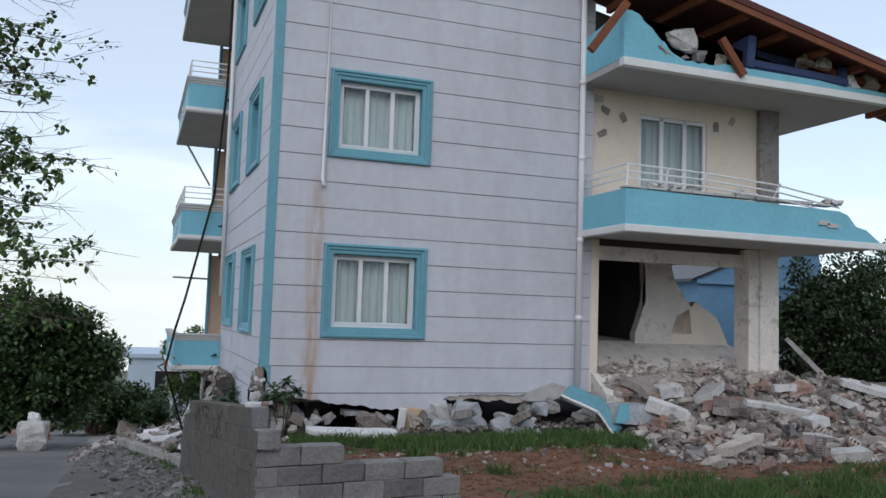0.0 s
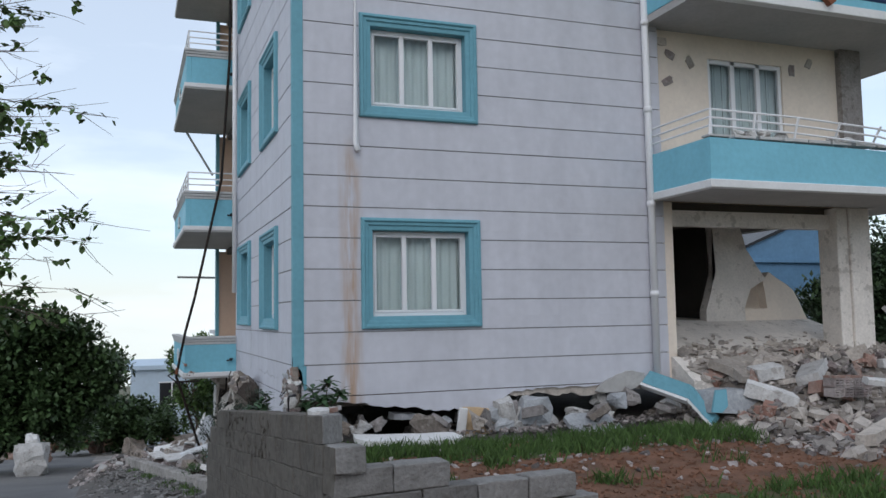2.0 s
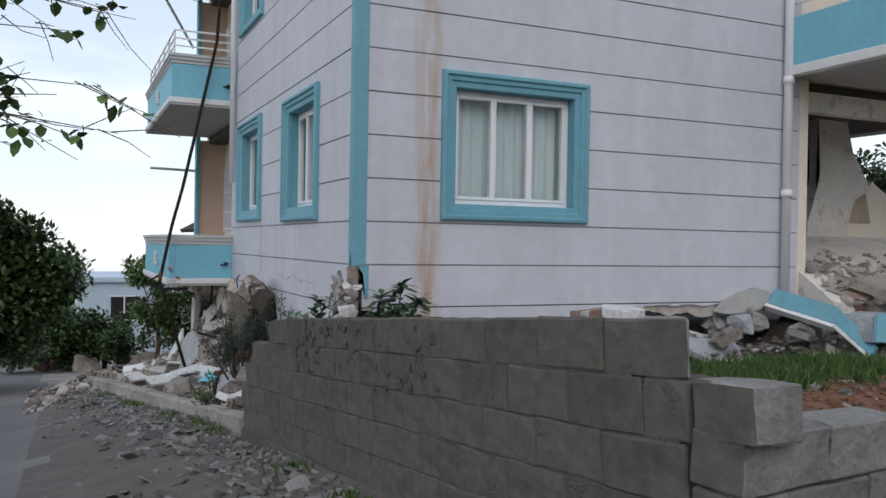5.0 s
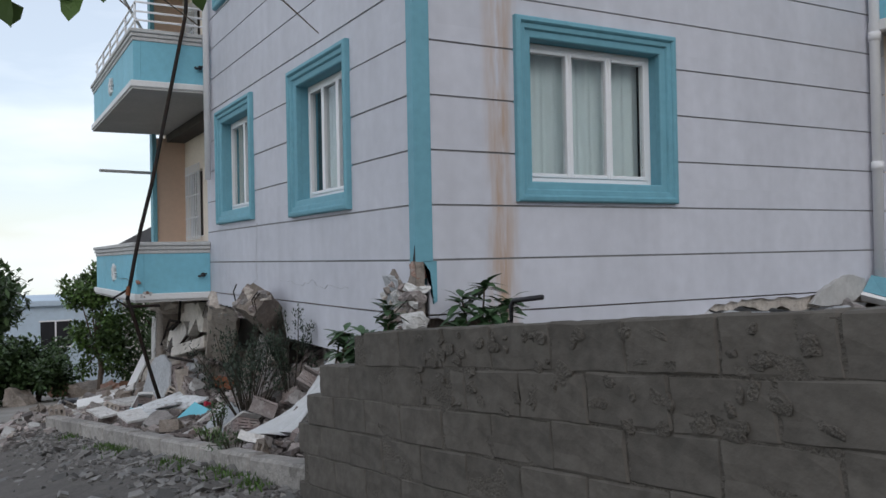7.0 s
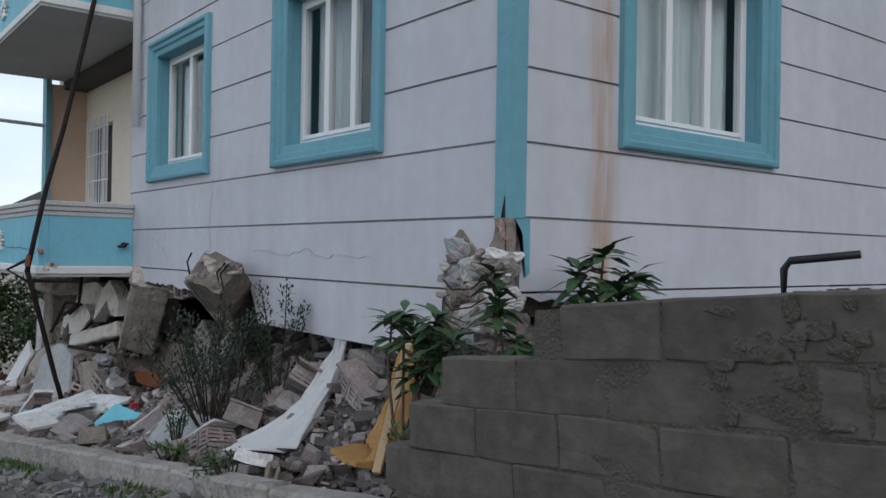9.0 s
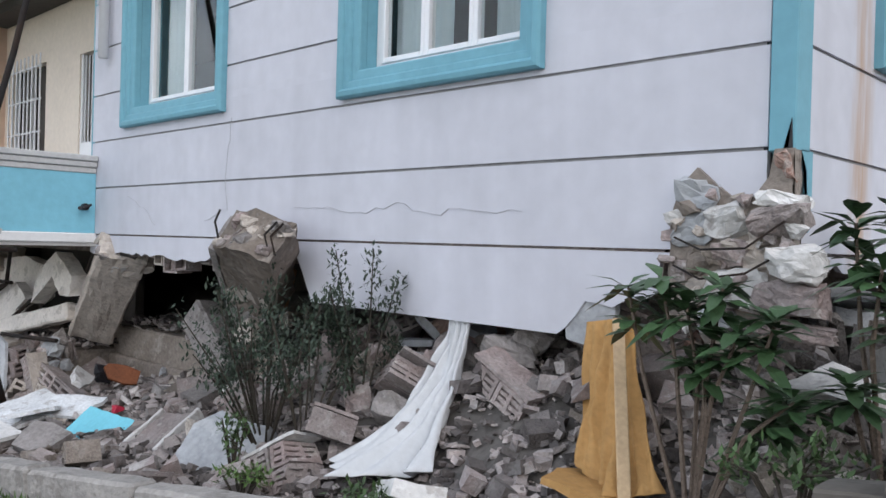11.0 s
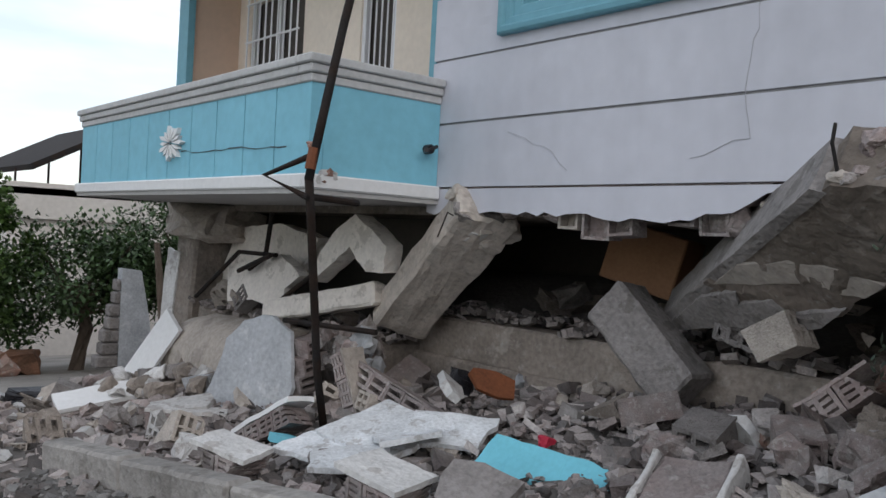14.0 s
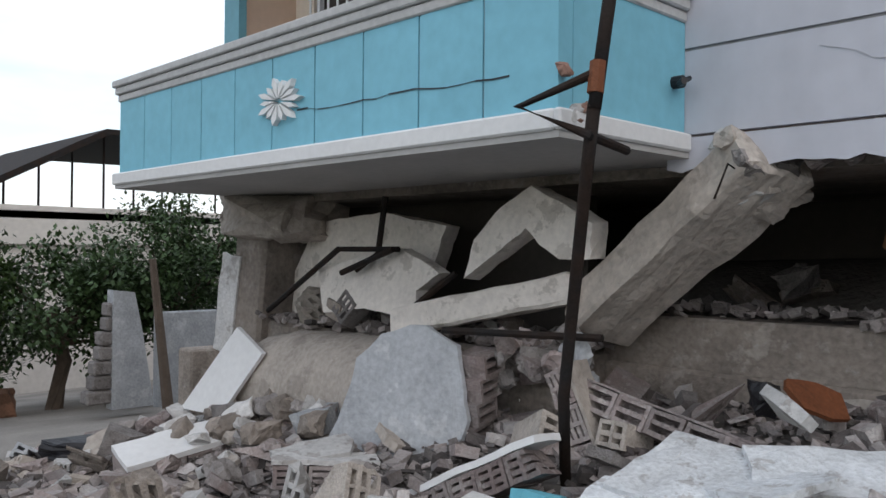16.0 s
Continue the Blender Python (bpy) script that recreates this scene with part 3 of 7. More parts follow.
# drain pipes
bm = bmesh.new()
tube(bm, [(7.52, FY - 0.08, 9.5), (7.52, FY - 0.08, 0.68)], 0.055, 10)
for z in (1.9, 3.3, 4.8, 6.2):
    tube(bm, [(7.52, FY - 0.08, z), (7.52, FY - 0.08, z + 0.09)], 0.068, 10)
part("drainpipe", bm, M_pvc, house, "white plastic drainpipe", True)
bm = bmesh.new()
tube(bm, [(2.79, FY - 0.07, 9.5), (2.79, FY - 0.07, 4.05), (2.8, FY - 0.12, 3.93)], 0.04, 10)
part("drainpipe", bm, M_pvc, house, "short white drainpipe above a rust run", True)
bm = bmesh.new()
tube(bm, [(LX - 0.07, 19.62, 9.5), (LX - 0.07, 19.62, 2.2)], 0.045, 10)
part("drainpipe", bm, M_pvc, house, "white plastic drainpipe", True)


# ---- balconies on the road side ----
def side_balcony(z, rail):
    """Slab, turquoise boarded parapet, grey stepped coping and, on the upper ones, a tube rail."""
    x0, x1, y0, y1 = 0.93, LX - 0.005, 19.85, 24.12
    top = z + 0.67
    bm = bmesh.new()
    box(bm, (x0 - 0.02, y0 - 0.02, z), (2.5, y1 + 0.02, z + 0.10))
    b = part("balcony", bm, M_soffit, house, "balcony slab with grey underside")
    bm = bmesh.new()
    box(bm, (x0 - 0.04, y0 - 0.04, z + 0.03), (x1, y0, z + 0.12), None, 0.01)
    box(bm, (x0 - 0.04, y0 + 0.001, z + 0.03), (x0, y1 + 0.04, z + 0.12), None, 0.01)
    part("trim", bm, M_white, b, "white moulding along the balcony foot")
    for i in range(10):
        a = y0 + (y1 - y0) * i / 10
        bm = bmesh.new()
        box(bm, (x0 + 0.004, a + 0.006, z + 0.121), (x0 + 0.1, a + (y1 - y0) / 10 - 0.006, top))
        part("board", bm, M_bluebal, b)
    bm = bmesh.new()
    box(bm, (x0 + 0.102, y0 + 0.004, z + 0.121), (x1, y0 + 0.1, top))
    part("parapet", bm, M_bluebal, b)
    bm = bmesh.new()
    box(bm, (x0 + 0.014, y0 + 0.104, z + 0.121), (x0 + 0.095, y1 - 0.002, top - 0.004))
    part("backing", bm, M_groove, b)
    for k in range(3):
        bm = bmesh.new()
        o = 0.01 + 0.018 * k
        zz = top + 0.055 * k
        box(bm, (x0 - o, y0 - o, zz), (x1, y0 + 0.12, zz + 0.053), None, 0.008)
        box(bm, (x0 - o, y0 + 0.121, zz), (x0 + 0.12, y1 + o, zz + 0.053), None, 0.008)
        part("coping", bm, M_coping, b, "grey stepped coping course")
    if rail:
        for y in np.arange(y0 + 0.1, y1, 0.8):
            bm = bmesh.new()
            tube(bm, [(x0 + 0.05, y, top + 0.16), (x0 + 0.05, y, top + 0.55)], 0.016, 6)
            part("post", bm, M_pvc, b)
        bm = bmesh.new()
        for zz in (0.3, 0.42, 0.55):
            tube(bm, [(x1, y0 + 0.05, top + zz), (x0 + 0.05, y0 + 0.05, top + zz), (x0 + 0.05, y1, top + zz)], 0.016, 6)
        part("rail", bm, M_pvc, b, "white tube rail")
    return b


def star(parent, c, wall):
    """A white carved sunburst ornament."""
    bm = bmesh.new()
    for i in range(14):
        a = math.tau * i / 14
        k = 0.23 if i % 2 else 0.19
        p = [(c[0] + math.cos(a + e) * r, c[1] + math.sin(a + e) * r * 0.62) for e, r in ((0, 0.03), (0.16, k * 0.75), (0, k), (-0.16, k * 0.75))]
        prism(bm, p, wall, -0.01, 0.03)
    part("ornament", bm, M_white, parent, "white carved sunburst ornament")


for k in range(4):
    b = side_balcony(0.50 + STOREY * k, k > 0)
    star(b, (21.88, 0.50 + STOREY * k + 0.40), lambda u, d, z: (0.93 - d, u, z))
    bm = bmesh.new()
    tube(bm, [(LX - 0.11, 19.86, 0.86 + STOREY * k), (LX - 0.11, 19.80, 0.86 + STOREY * k)], 0.032, 8)
    tube(bm, [(LX - 0.16, 19.79, 0.84 + STOREY * k), (LX - 0.07, 19.79, 0.88 + STOREY * k)], 0.013, 6)
    tube(bm, [(LX - 0.16, 19.79, 0.84 + STOREY * k), (LX - 0.19, 19.75, 0.845 + STOREY * k)], 0.018, 6)
    part("lamp", bm, M_black, b, "small black bracket lamp")

bm = bmesh.new()
r3 = random.Random(4)
pts = [(20.12 + 0.1 * i, 0.80 + 0.0015 * i + r3.uniform(-0.012, 0.012)) for i in range(17)]
for (a, z), (c, q) in zip(pts, pts[1:]):
    w = r3.uniform(0.0008, 0.0045)
    prism(bm, [(a, z - w), (c + 0.003, q - w), (c + 0.003, q + w), (a, z + w)], lambda u, d, zz: (0.93 - d, u, zz), -0.002, 0.001)
part("crack", bm, M_black, house, "dark crack along the lower balcony front")
for i in range(6):
    bm = bmesh.new()
    lump(bm, (0.07, 0.08, 0.06), r3, pose(0.95 + 0.03 * i, 19.84, 0.60 + (0.16 if i == 0 else 0) + r3.uniform(-0.03, 0.03), 0, 0, 30 * i))
    part("broken_edge", bm, M_plaster if i % 2 else M_redbrick, house, "chipped balcony corner")

# recessed loggia wall with a barred window and a barred door
for k in range(3):
    z = 0.54 + STOREY * k
    hs = [(22.72, 23.82, z + 0.95, z + 2.15), (21.22, 21.74, z + 0.15, z + 2.1)]
    bm = bmesh.new()
    for a, b, c, d in open_cells(19.95, 24.1, z, z + STOREY - 0.11, hs):
        wbox(bm, recess, a, b, -0.2, 0, c, d)
    lw = part("wall_loggia", bm, M_cream, house, "cream plastered loggia wall")
    bm = bmesh.new()
    box(bm, (LX + 0.05, 24.1, z), (2.7, 24.3, z + STOREY - 0.11))
    part("wall_end", bm, M_salmon, lw, "salmon plastered end wall")
    # dark sheet behind window and door, in place of the shade of the rooms
    bm = bmesh.new()
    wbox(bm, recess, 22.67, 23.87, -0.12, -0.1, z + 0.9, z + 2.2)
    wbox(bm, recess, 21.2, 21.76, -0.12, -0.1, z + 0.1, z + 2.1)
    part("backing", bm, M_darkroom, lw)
    bm = bmesh.new()
    for q in ((22.68, 22.76, z + 0.9, z + 2.2), (23.78, 23.86, z + 0.9, z + 2.2), (22.76, 23.78, z + 0.9, z + 0.97), (23.24, 23.3, z + 0.97, z + 2.15)):
        wbox(bm, recess, q[0], q[1], -0.08, -0.03, q[2], q[3])
    part("frame", bm, M_pvc, lw)
    for i in range(9):
        bm = bmesh.new()
        u = 22.75 + 0.13 * i
        tube(bm, [recess(u, 0.06, z + 0.9), recess(u, 0.06, z + 2.25)], 0.011, 6)
        part("bar", bm, M_pvc, lw)
    bm = bmesh.new()
    for zz in (0.95, 1.3, 1.7, 2.1):
        tube(bm, [recess(22.72, 0.06, z + zz), recess(23.82, 0.06, z + zz)], 0.012, 6)
    part("crossbar", bm, M_pvc, lw)
    bm = bmesh.new()
    for q in ((21.21, 21.27, z + 0.12, z + 2.1), (21.69, 21.75, z + 0.12, z + 2.1), (21.27, 21.69, z + 0.82, z + 1.1)):
        wbox(bm, recess, q[0], q[1], -0.07, -0.02, q[2], q[3])
    for i in range(5):
        tube(bm, [recess(21.31 + 0.085 * i, -0.04, z + 0.15), recess(21.31 + 0.085 * i, -0.04, z + 2.08)], 0.009, 6)
    part("door", bm, M_pvc, lw, "white barred balcony door")
bm = bmesh.new()
box(bm, (LX - 0.015, 24.06, 0.55), (LX + 0.06, 24.3, TOP))
box(bm, (LX + 0.02, 19.951, 0.55), (LX + 0.12, 20.03, TOP))
part("corner_trim", bm, M_blue, house, "turquoise loggia edge strip")
bm = bmesh.new()
tube(bm, [(1.0, 24.05, 2.73), (2.0, 24.2, 2.72)], 0.03, 6)
part("bracket", bm, M_coping, house, "grey metal bracket arm")

# ---- open right-hand storeys ----
bm = bmesh.new()
hs = [(8.85, 10.4, 3.5, 5.85)]
for a, b, c, d in open_cells(7.82, 12.04, 3.45, 6.24, hs):
    wbox(bm, back_in, a, b, -0.2, 0, c, d)
wr = part("wall_right", bm, M_cream, house, "cream plaster wall behind the cracked balcony")
bm = bmesh.new()
wbox(bm, back_in, 11.6, 12.06, 0.002, 0.12, 3.45, 6.24)
part("pillar", bm, M_conc, wr, "bare dark concrete pillar")
bm = bmesh.new()
for q in ((8.85, 8.92, 3.5, 5.85), (10.33, 10.4, 3.5, 5.85), (9.33, 9.42, 3.5, 5.85), (9.86, 9.95, 3.5, 5.85), (8.92, 10.33, 5.78, 5.85)):
    wbox(bm, back_in, q[0], q[1], -0.1, -0.03, q[2], q[3], 0.006)
bd = part("balcony_door", bm, M_pvc, house, "white three-panel balcony door")
for a, b in ((8.92, 9.33), (9.42, 9.86), (9.95, 10.33)):
    bm = bmesh.new()
    wbox(bm, back_in, a, b, -0.07, -0.064, 3.5, 5.78)
    part("pane", bm, M_glass, bd).visible_shadow = False
bm = bmesh.new()
for i in range(40):
    u = 8.85 + i * 0.039
    d = -0.16 + 0.015 * math.sin(i * 1.3)
    wbox(bm, back_in, u, u + 0.039, d, d + 0.01, 3.5, 5.85)
part("curtain", bm, M_curtain, bd, "pale curtain")

# cracked balcony on the garden side
X0, X1, Y0, Y1 = 7.55, 13.2, 11.93, 13.5
bm = bmesh.new()
box(bm, (X0, Y0, 3.42), (X1, Y1 - 0.02, 3.50))
box(bm, (12.31, Y1 - 0.02, 3.42), (X1, 20.0, 3.50))
gb = part("balcony", bm, M_soffit, house, "cracked balcony slab with stained underside")
bm = bmesh.new()
prism(bm, [(X0, 3.52), (X1 - 0.1, 3.52), (12.75, 3.75), (12.5, 3.80), (12.3, 4.0)] + jag([(12.1, 4.06), (9.6, 4.10), (X0, 4.12)], 0.15, 0.012, rng), lambda u, d, z: (u, Y0 - d, z), -0.12, 0)
prism(bm, [(Y0 + 0.121, 3.52), (Y1 - 0.06, 3.52), (Y1 - 0.06, 4.12), (Y0 + 0.121, 4.12)], lambda u, d, z: (X0 - d, u, z), -0.12, 0)
part("parapet", bm, M_bluebal, gb, "turquoise parapet with a broken end")
bm = bmesh.new()
box(bm, (X0 - 0.03, Y0 - 0.035, 3.40), (X1, Y0 + 0.1, 3.519), None, 0.01)
box(bm, (X0 - 0.03, Y0 + 0.101, 3.40), (X0 + 0.1, Y1 - 0.06, 3.519), None, 0.01)
part("trim", bm, M_white, gb)
for i in range(10):
    x = X0 + 0.45 * i
    bm = bmesh.new()
    box(bm, (x - 0.02, Y0 - 0.02, 4.13), (x + rng.uniform(0.3, 0.42), Y0 + 0.16, 4.16 + rng.uniform(0, 0.03)), None, 0.006)
    part("coping", bm, M_coping, gb, "broken pale coping stone")
for i, x in enumerate((7.6, 8.35, 9.1, 9.85, 10.6)):
    bm = bmesh.new()
    lean = -0.12 * i * 0.4
    tube(bm, [(x, Y0 + 0.06, 4.12), (x + 0.03, Y0 + 0.06 + lean, 4.55 - 0.03 * i)], 0.018, 6)
    part("post", bm, M_pvc, gb)
bm = bmesh.new()
for zz in (4.3, 4.42, 4.54):
    tube(bm, [(7.6, Y1 - 0.1, zz), (7.6, Y0 + 0.06, zz), (9.1, Y0 + 0.03, zz - 0.03), (10.6, Y0 - 0.1, zz - 0.14), (12.2, Y0 + 0.1, zz - 0.28)], 0.016, 6)
part("rail", bm, M_pvc, gb, "bent white tube rail")
bm = bmesh.new()
box(bm, (11.6, Y0 - 0.03, 3.78), (11.85, Y0 + 0.02, 3.86))
box(bm, (11.8, Y0 - 0.03, 3.74), (12.05, Y0 + 0.02, 3.82))
part("ornament", bm, M_coping, gb, "weathered relief ornament")

# wrecked top balcony under the sagging roof
bm = bmesh.new()
box(bm, (7.55, 12.05, 6.24), (13.6, 13.7, 6.36))
box(bm, (12.31, 13.71, 6.24), (13.6, 20, 6.36))
tb = part("balcony", bm, M_soffit, house, "wrecked top balcony slab")
bm = bmesh.new()
prism(bm, [(7.55, 6.37), (13.6, 6.37), (13.6, 6.45)] + jag([(12.0, 6.5), (9.6, 6.52), (9.3, 6.46), (8.7, 6.5), (8.45, 6.62), (8.1, 6.95), (7.85, 7.15), (7.55, 7.2)], 0.12, 0.03, rng), lambda u, d, z: (u, 12.05 - d, z), -0.12, 0.0)
prism(bm, [(12.18, 6.37), (13.45, 6.37), (13.45, 7.05), (12.18, 7.2)], lambda u, d, z: (7.55 - d, u, z), -0.12, 0)
part("parapet", bm, M_bluebal, tb, "shattered turquoise parapet")
bm = bmesh.new()
box(bm, (7.52, 12.0, 6.22), (13.62, 12.15, 6.365), None, 0.01)
part("trim", bm, M_white, tb)
bm = bmesh.new()
roofm = lambda x: 7.66 - (x - 8.7) * 0.205
for x in np.arange(8.0, 14.4, 0.9):
    box(bm, (x, 11.75, roofm(x) - 0.16), (x + 0.09, 13.4, roofm(x) - 0.02))
part("rafter", bm, M_redwood, house, "red-brown roof rafters")
bm = bmesh.new()
prism(bm, [(7.4, roofm(7.4)), (15.0, roofm(15.0)), (15.0, roofm(15.0) + 0.12), (7.4, roofm(7.4) + 0.12)], lambda u, d, z: (u, 11.6 - d, z), -1.9, 0)
part("roof", bm, M_tile, house, "sagging dark red roof")
bm = bmesh.new()
prism(bm, [(7.4, roofm(7.4) - 0.12), (15.0, roofm(15.0) - 0.12), (15.0, roofm(15.0) - 0.002), (7.4, roofm(7.4) - 0.002)], lambda u, d, z: (u, 11.62 - d, z), -0.05, 0.0)
part("fascia", bm, M_redwood, house, "red-brown eaves board")
# dark sheet added for the shade under the sagging roof
bm = bmesh.new()
prism(bm, [(7.85, 6.39), (13.5, 6.39), (13.5, 6.6), (7.85, 7.7)], lambda u, d, z: (u, 13.5 - d, z), -0.1, 0)
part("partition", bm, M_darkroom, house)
for p in ([(6.85, 11.95, 6.35), (7.5, 11.9, 7.25)], [(9.5, 12.0, 6.95), (9.95, 11.95, 6.33)], [(11.5, 12.3, 6.9), (13.0, 12.2, 6.65)]):
    bm = bmesh.new()
    way = Vector(p[1]) - Vector(p[0])
    m = Matrix.Translation((Vector(p[0]) + Vector(p[1])) / 2) @ way.to_track_quat("Z", "Y").to_matrix().to_4x4()
    cbox(bm, (0.11, 0.13, way.length), m, 0.008)
    solo("roof_beam", bm, M_redwood, "fallen red-brown timber roof beam", "beam", "fallen roof beams")
sofa = thing("sofa", (11.6, 12.6, 6.37), "navy blue sofa crushed among debris on the top balcony", "sofa")
bm = bmesh.new()
cbox(bm, (2.3, 0.5, 0.16), turned(11.3, 12.3, 6.6, 0, 3, -3), 0.03)
part("seat", bm, M_navy, sofa)
bm = bmesh.new()
cbox(bm, (0.17, 0.55, 0.62), turned(10.2, 12.28, 6.82, 0, 6, -3), 0.03)
part("armrest", bm, M_navy, sofa)
bm = bmesh.new()
cbox(bm, (2.2, 0.14, 0.42), turned(11.35, 12.55, 6.82, -8, 5, -3), 0.03)
part("backrest", bm, M_navy, sofa)
bm = bmesh.new()
cbox(bm, (0.15, 0.5, 0.4), turned(12.4, 12.3, 6.66, 0, 6, -3), 0.03)
part("armrest", bm, M_navy, sofa)
r2 = random.Random(21)
for x, s, mt in ((8.75, 0.42, M_plaster), (8.4, 0.25, M_beige), (9.2, 0.25, M_conc), (11.6, 0.24, M_beige), (12.0, 0.22, M_plaster), (12.6, 0.3, M_plaster), (13.1, 0.28, M_beige), (9.6, 0.2, M_beige), (8.9, 0.2, M_brick)):
    bm = bmesh.new()
    z = 6.5 + (0.35 if x in (8.75, 11.6, 12.0) else 0.05)
    lump(bm, (s * 1.7, 0.36, s * 1.2), r2, turned(x, 12.3 if s < 0.25 else 12.2, z + 0.05, r2.uniform(-15, 15), r2.uniform(-20, 20), 0))
    solo("plaster_chunk", bm, mt, "broken pale masonry chunk on the top balcony", "rubble", "masonry chunks")

for i, (x, z) in enumerate(((7.95, 6.05), (8.1, 5.85), (8.5, 5.75), (10.6, 5.8), (11.0, 5.95), (8.05, 5.4))):
    bm = bmesh.new()
    shard(bm, (0.22, 0.14, 0.02), r2, pose(x, 13.545, z, 90, 30 * i, 0))
    part("spall", bm, M_brick if i % 2 else M_beige, house, "patch of fallen plaster")
for x in (8.15, 8.35, 8.6, 8.9, 9.9, 10.2, 11.9, 12.1):
    bm = bmesh.new()
    lump(bm, (0.3, 0.2, 0.12), r2, turned(x, Y0 + 0.1, 4.22, 0, 0, r2.uniform(0, 90)))
    solo("plaster_chunk", bm, M_plaster, "broken pale masonry chunk on the cracked balcony", "rubble", "masonry chunks")
# open storey under the cracked balcony
bm = bmesh.new()
prism(bm, [(12.9, 0.62), (13.4, 0.95), (15.3, 1.5), (17.6, 1.6), (17.6, 0.6), (12.9, 0.4)], lambda u, d, z: (d, u, z), 7.85, 12.3)
part("floor_slab", bm, M_palewall, house, "dusty open floor")
bm = bmesh.new()
box(bm, (11.35, 13.46, 0.8), (11.6, 13.9, 3.41), None, 0.015)
box(bm, (11.601, 13.42, 0.75), (12.06, 13.9, 3.41), None, 0.015)
part("pillar", bm, M_palewall, house, "scuffed plastered pillar")
bm = bmesh.new()
box(bm, (7.801, 13.46, 0.62), (7.98, 13.78, 3.41), None, 0.01)
part("pillar", bm, M_cream, house, "cracked wall end")
bm = bmesh.new()
prism(bm, jag([(9.9, 1.2), (10.79, 1.2), (10.78, 1.72), (10.93, 2.07), (11.3, 2.26), (11.12, 2.48), (10.87, 2.82), (10.72, 3.3), (10.1, 3.3), (10.15, 2.4), (9.9, 1.67)], 0.2, 0.015, random.Random(3)), lambda u, d, z: (u, 15.2 - d, z), -0.2, 0)
part("partition", bm, M_palewall, house, "broken plaster partition")
bm = bmesh.new()
prism(bm, jag([(10.8, 1.2), (12.35, 1.2), (12.2, 1.66), (12.06, 2.04), (11.55, 2.4), (11.36, 2.22), (11.35, 1.7), (10.8, 1.7)], 0.2, 0.015, random.Random(5)), lambda u, d, z: (u, 15.15 - d + 0.2 * (z - 1.2), z), -0.2, 0)
part("partition", bm, M_cream, house, "broken plaster partition")
bm = bmesh.new()
prism(bm, jag([(7.98, 1.3), (8.3, 1.3), (8.25, 2.0), (8.45, 2.4), (8.2, 2.8), (8.3, 3.3), (7.98, 3.3)], 0.15, 0.04, random.Random(4)), lambda u, d, z: (u, 14.6 - d, z), -0.2, 0)
part("partition", bm, M_palewall, house, "broken plaster partition")
# dark back and side wall added so that the room looks unlit
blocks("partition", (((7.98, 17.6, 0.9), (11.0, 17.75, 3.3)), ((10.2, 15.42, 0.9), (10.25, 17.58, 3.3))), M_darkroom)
bm = bmesh.new()
box(bm, (8.0, 13.6, 3.28), (12.05, 13.78, 3.299))
box(bm, (7.9, 13.62, 3.05), (12.05, 13.8, 3.279))
part("beam", bm, M_palewall, house, "cracked ceiling beam")

# ---- crushed lower storey on the road side ----
bm = bmesh.new()
box(bm, (2.55, 13.9, -1.3), (2.8, 20.9, -0.33), None, 0.02)
box(bm, (2.48, 15.2, -1.3), (2.549, 20.85, -0.62), None, 0.02)
fw = part("foundation", bm, M_dirtyconc, house, "dusty concrete foundation wall")
# added walls shut daylight out of the void; their dark colour deepens its shade
blocks("partition", (((4.6, 14.4, -1.2), (4.75, 24.0, 0.62)), ((2.3, 13.75, -1.2), (4.6, 13.9, -0.2)), ((2.75, 24.0, -1.6), (4.6, 24.15, 0.44)), ((3.0, 21.2, -1.6), (3.1, 24.0, 0.44))), M_darkroom, "added dark wall keeping light out of the crushed storey")
bm = bmesh.new()
box(bm, (2.2, 13.75, 0.44), (4.6, 24.18, 0.615))
part("ceiling_slab", bm, M_dirtyconc, house, "cracked ceiling of the crushed storey")
# short leaning pillar under the balcony
bm = bmesh.new()
cbox(bm, (0.5, 0.42, 1.35), turned(2.2, 23.95, -0.22, 6, 0, 4), 0.03)
pl = part("pillar", bm, M_dirtyconc, house, "crushed leaning pillar")
bm = bmesh.new()
cbox(bm, (0.04, 0.26, 0.85), turned(1.93, 24.2, -0.42, 9, 0, 4), 0.006)
crumble(bm, 0.012, 0.12, 7.7)
part("plaster", bm, M_plaster, pl, "pale plaster face")
bm = bmesh.new()
lump(bm, (0.8, 1.0, 0.4), r2, turned(2.2, 23.75, 0.3), 30)
part("pillar_head", bm, M_beige, pl)

# ---- cinder block garden wall ----
gw = thing("garden_wall", (0.9, 9.8, 0.0), "grey cinder block garden wall with broken stepped end", "wall")


def block_mesh(name, lx, ly, lz, seed, material=None, shade_side=None, slant=0.0):
    r = random.Random(seed)
    bm = bmesh.new()
    cbox(bm, (lx, ly, lz), None, 0.007)
    bmesh.ops.subdivide_edges(bm, edges=[e for e in bm.edges if e.calc_length() > 0.1], cuts=2, use_grid_fill=True)
    for v in bm.verts:
        q = v.co * 9 + Vector((seed * 3.1, 0, 0))
        v.co += noise.noise_vector(q) * 0.007 + Vector([r.uniform(-0.003, 0.003) for _ in range(3)])
    if slant:
        for v in bm.verts:
            v.co.y += slant * max(0, v.co.x / lx + 0.5) * max(0, 0.5 - v.co.y / ly)
    me = bpy.data.meshes.new(name)
    bm.to_mesh(me)
    bm.free()
    me.materials.append(material or M_block)
    if shade_side:
        # lane side dark like the rest of the wall: shade and grime painted in
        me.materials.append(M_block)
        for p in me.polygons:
            p.material_index = 1 if p.normal.dot(Vector(shade_side)) > 0.6 else 0
    return me


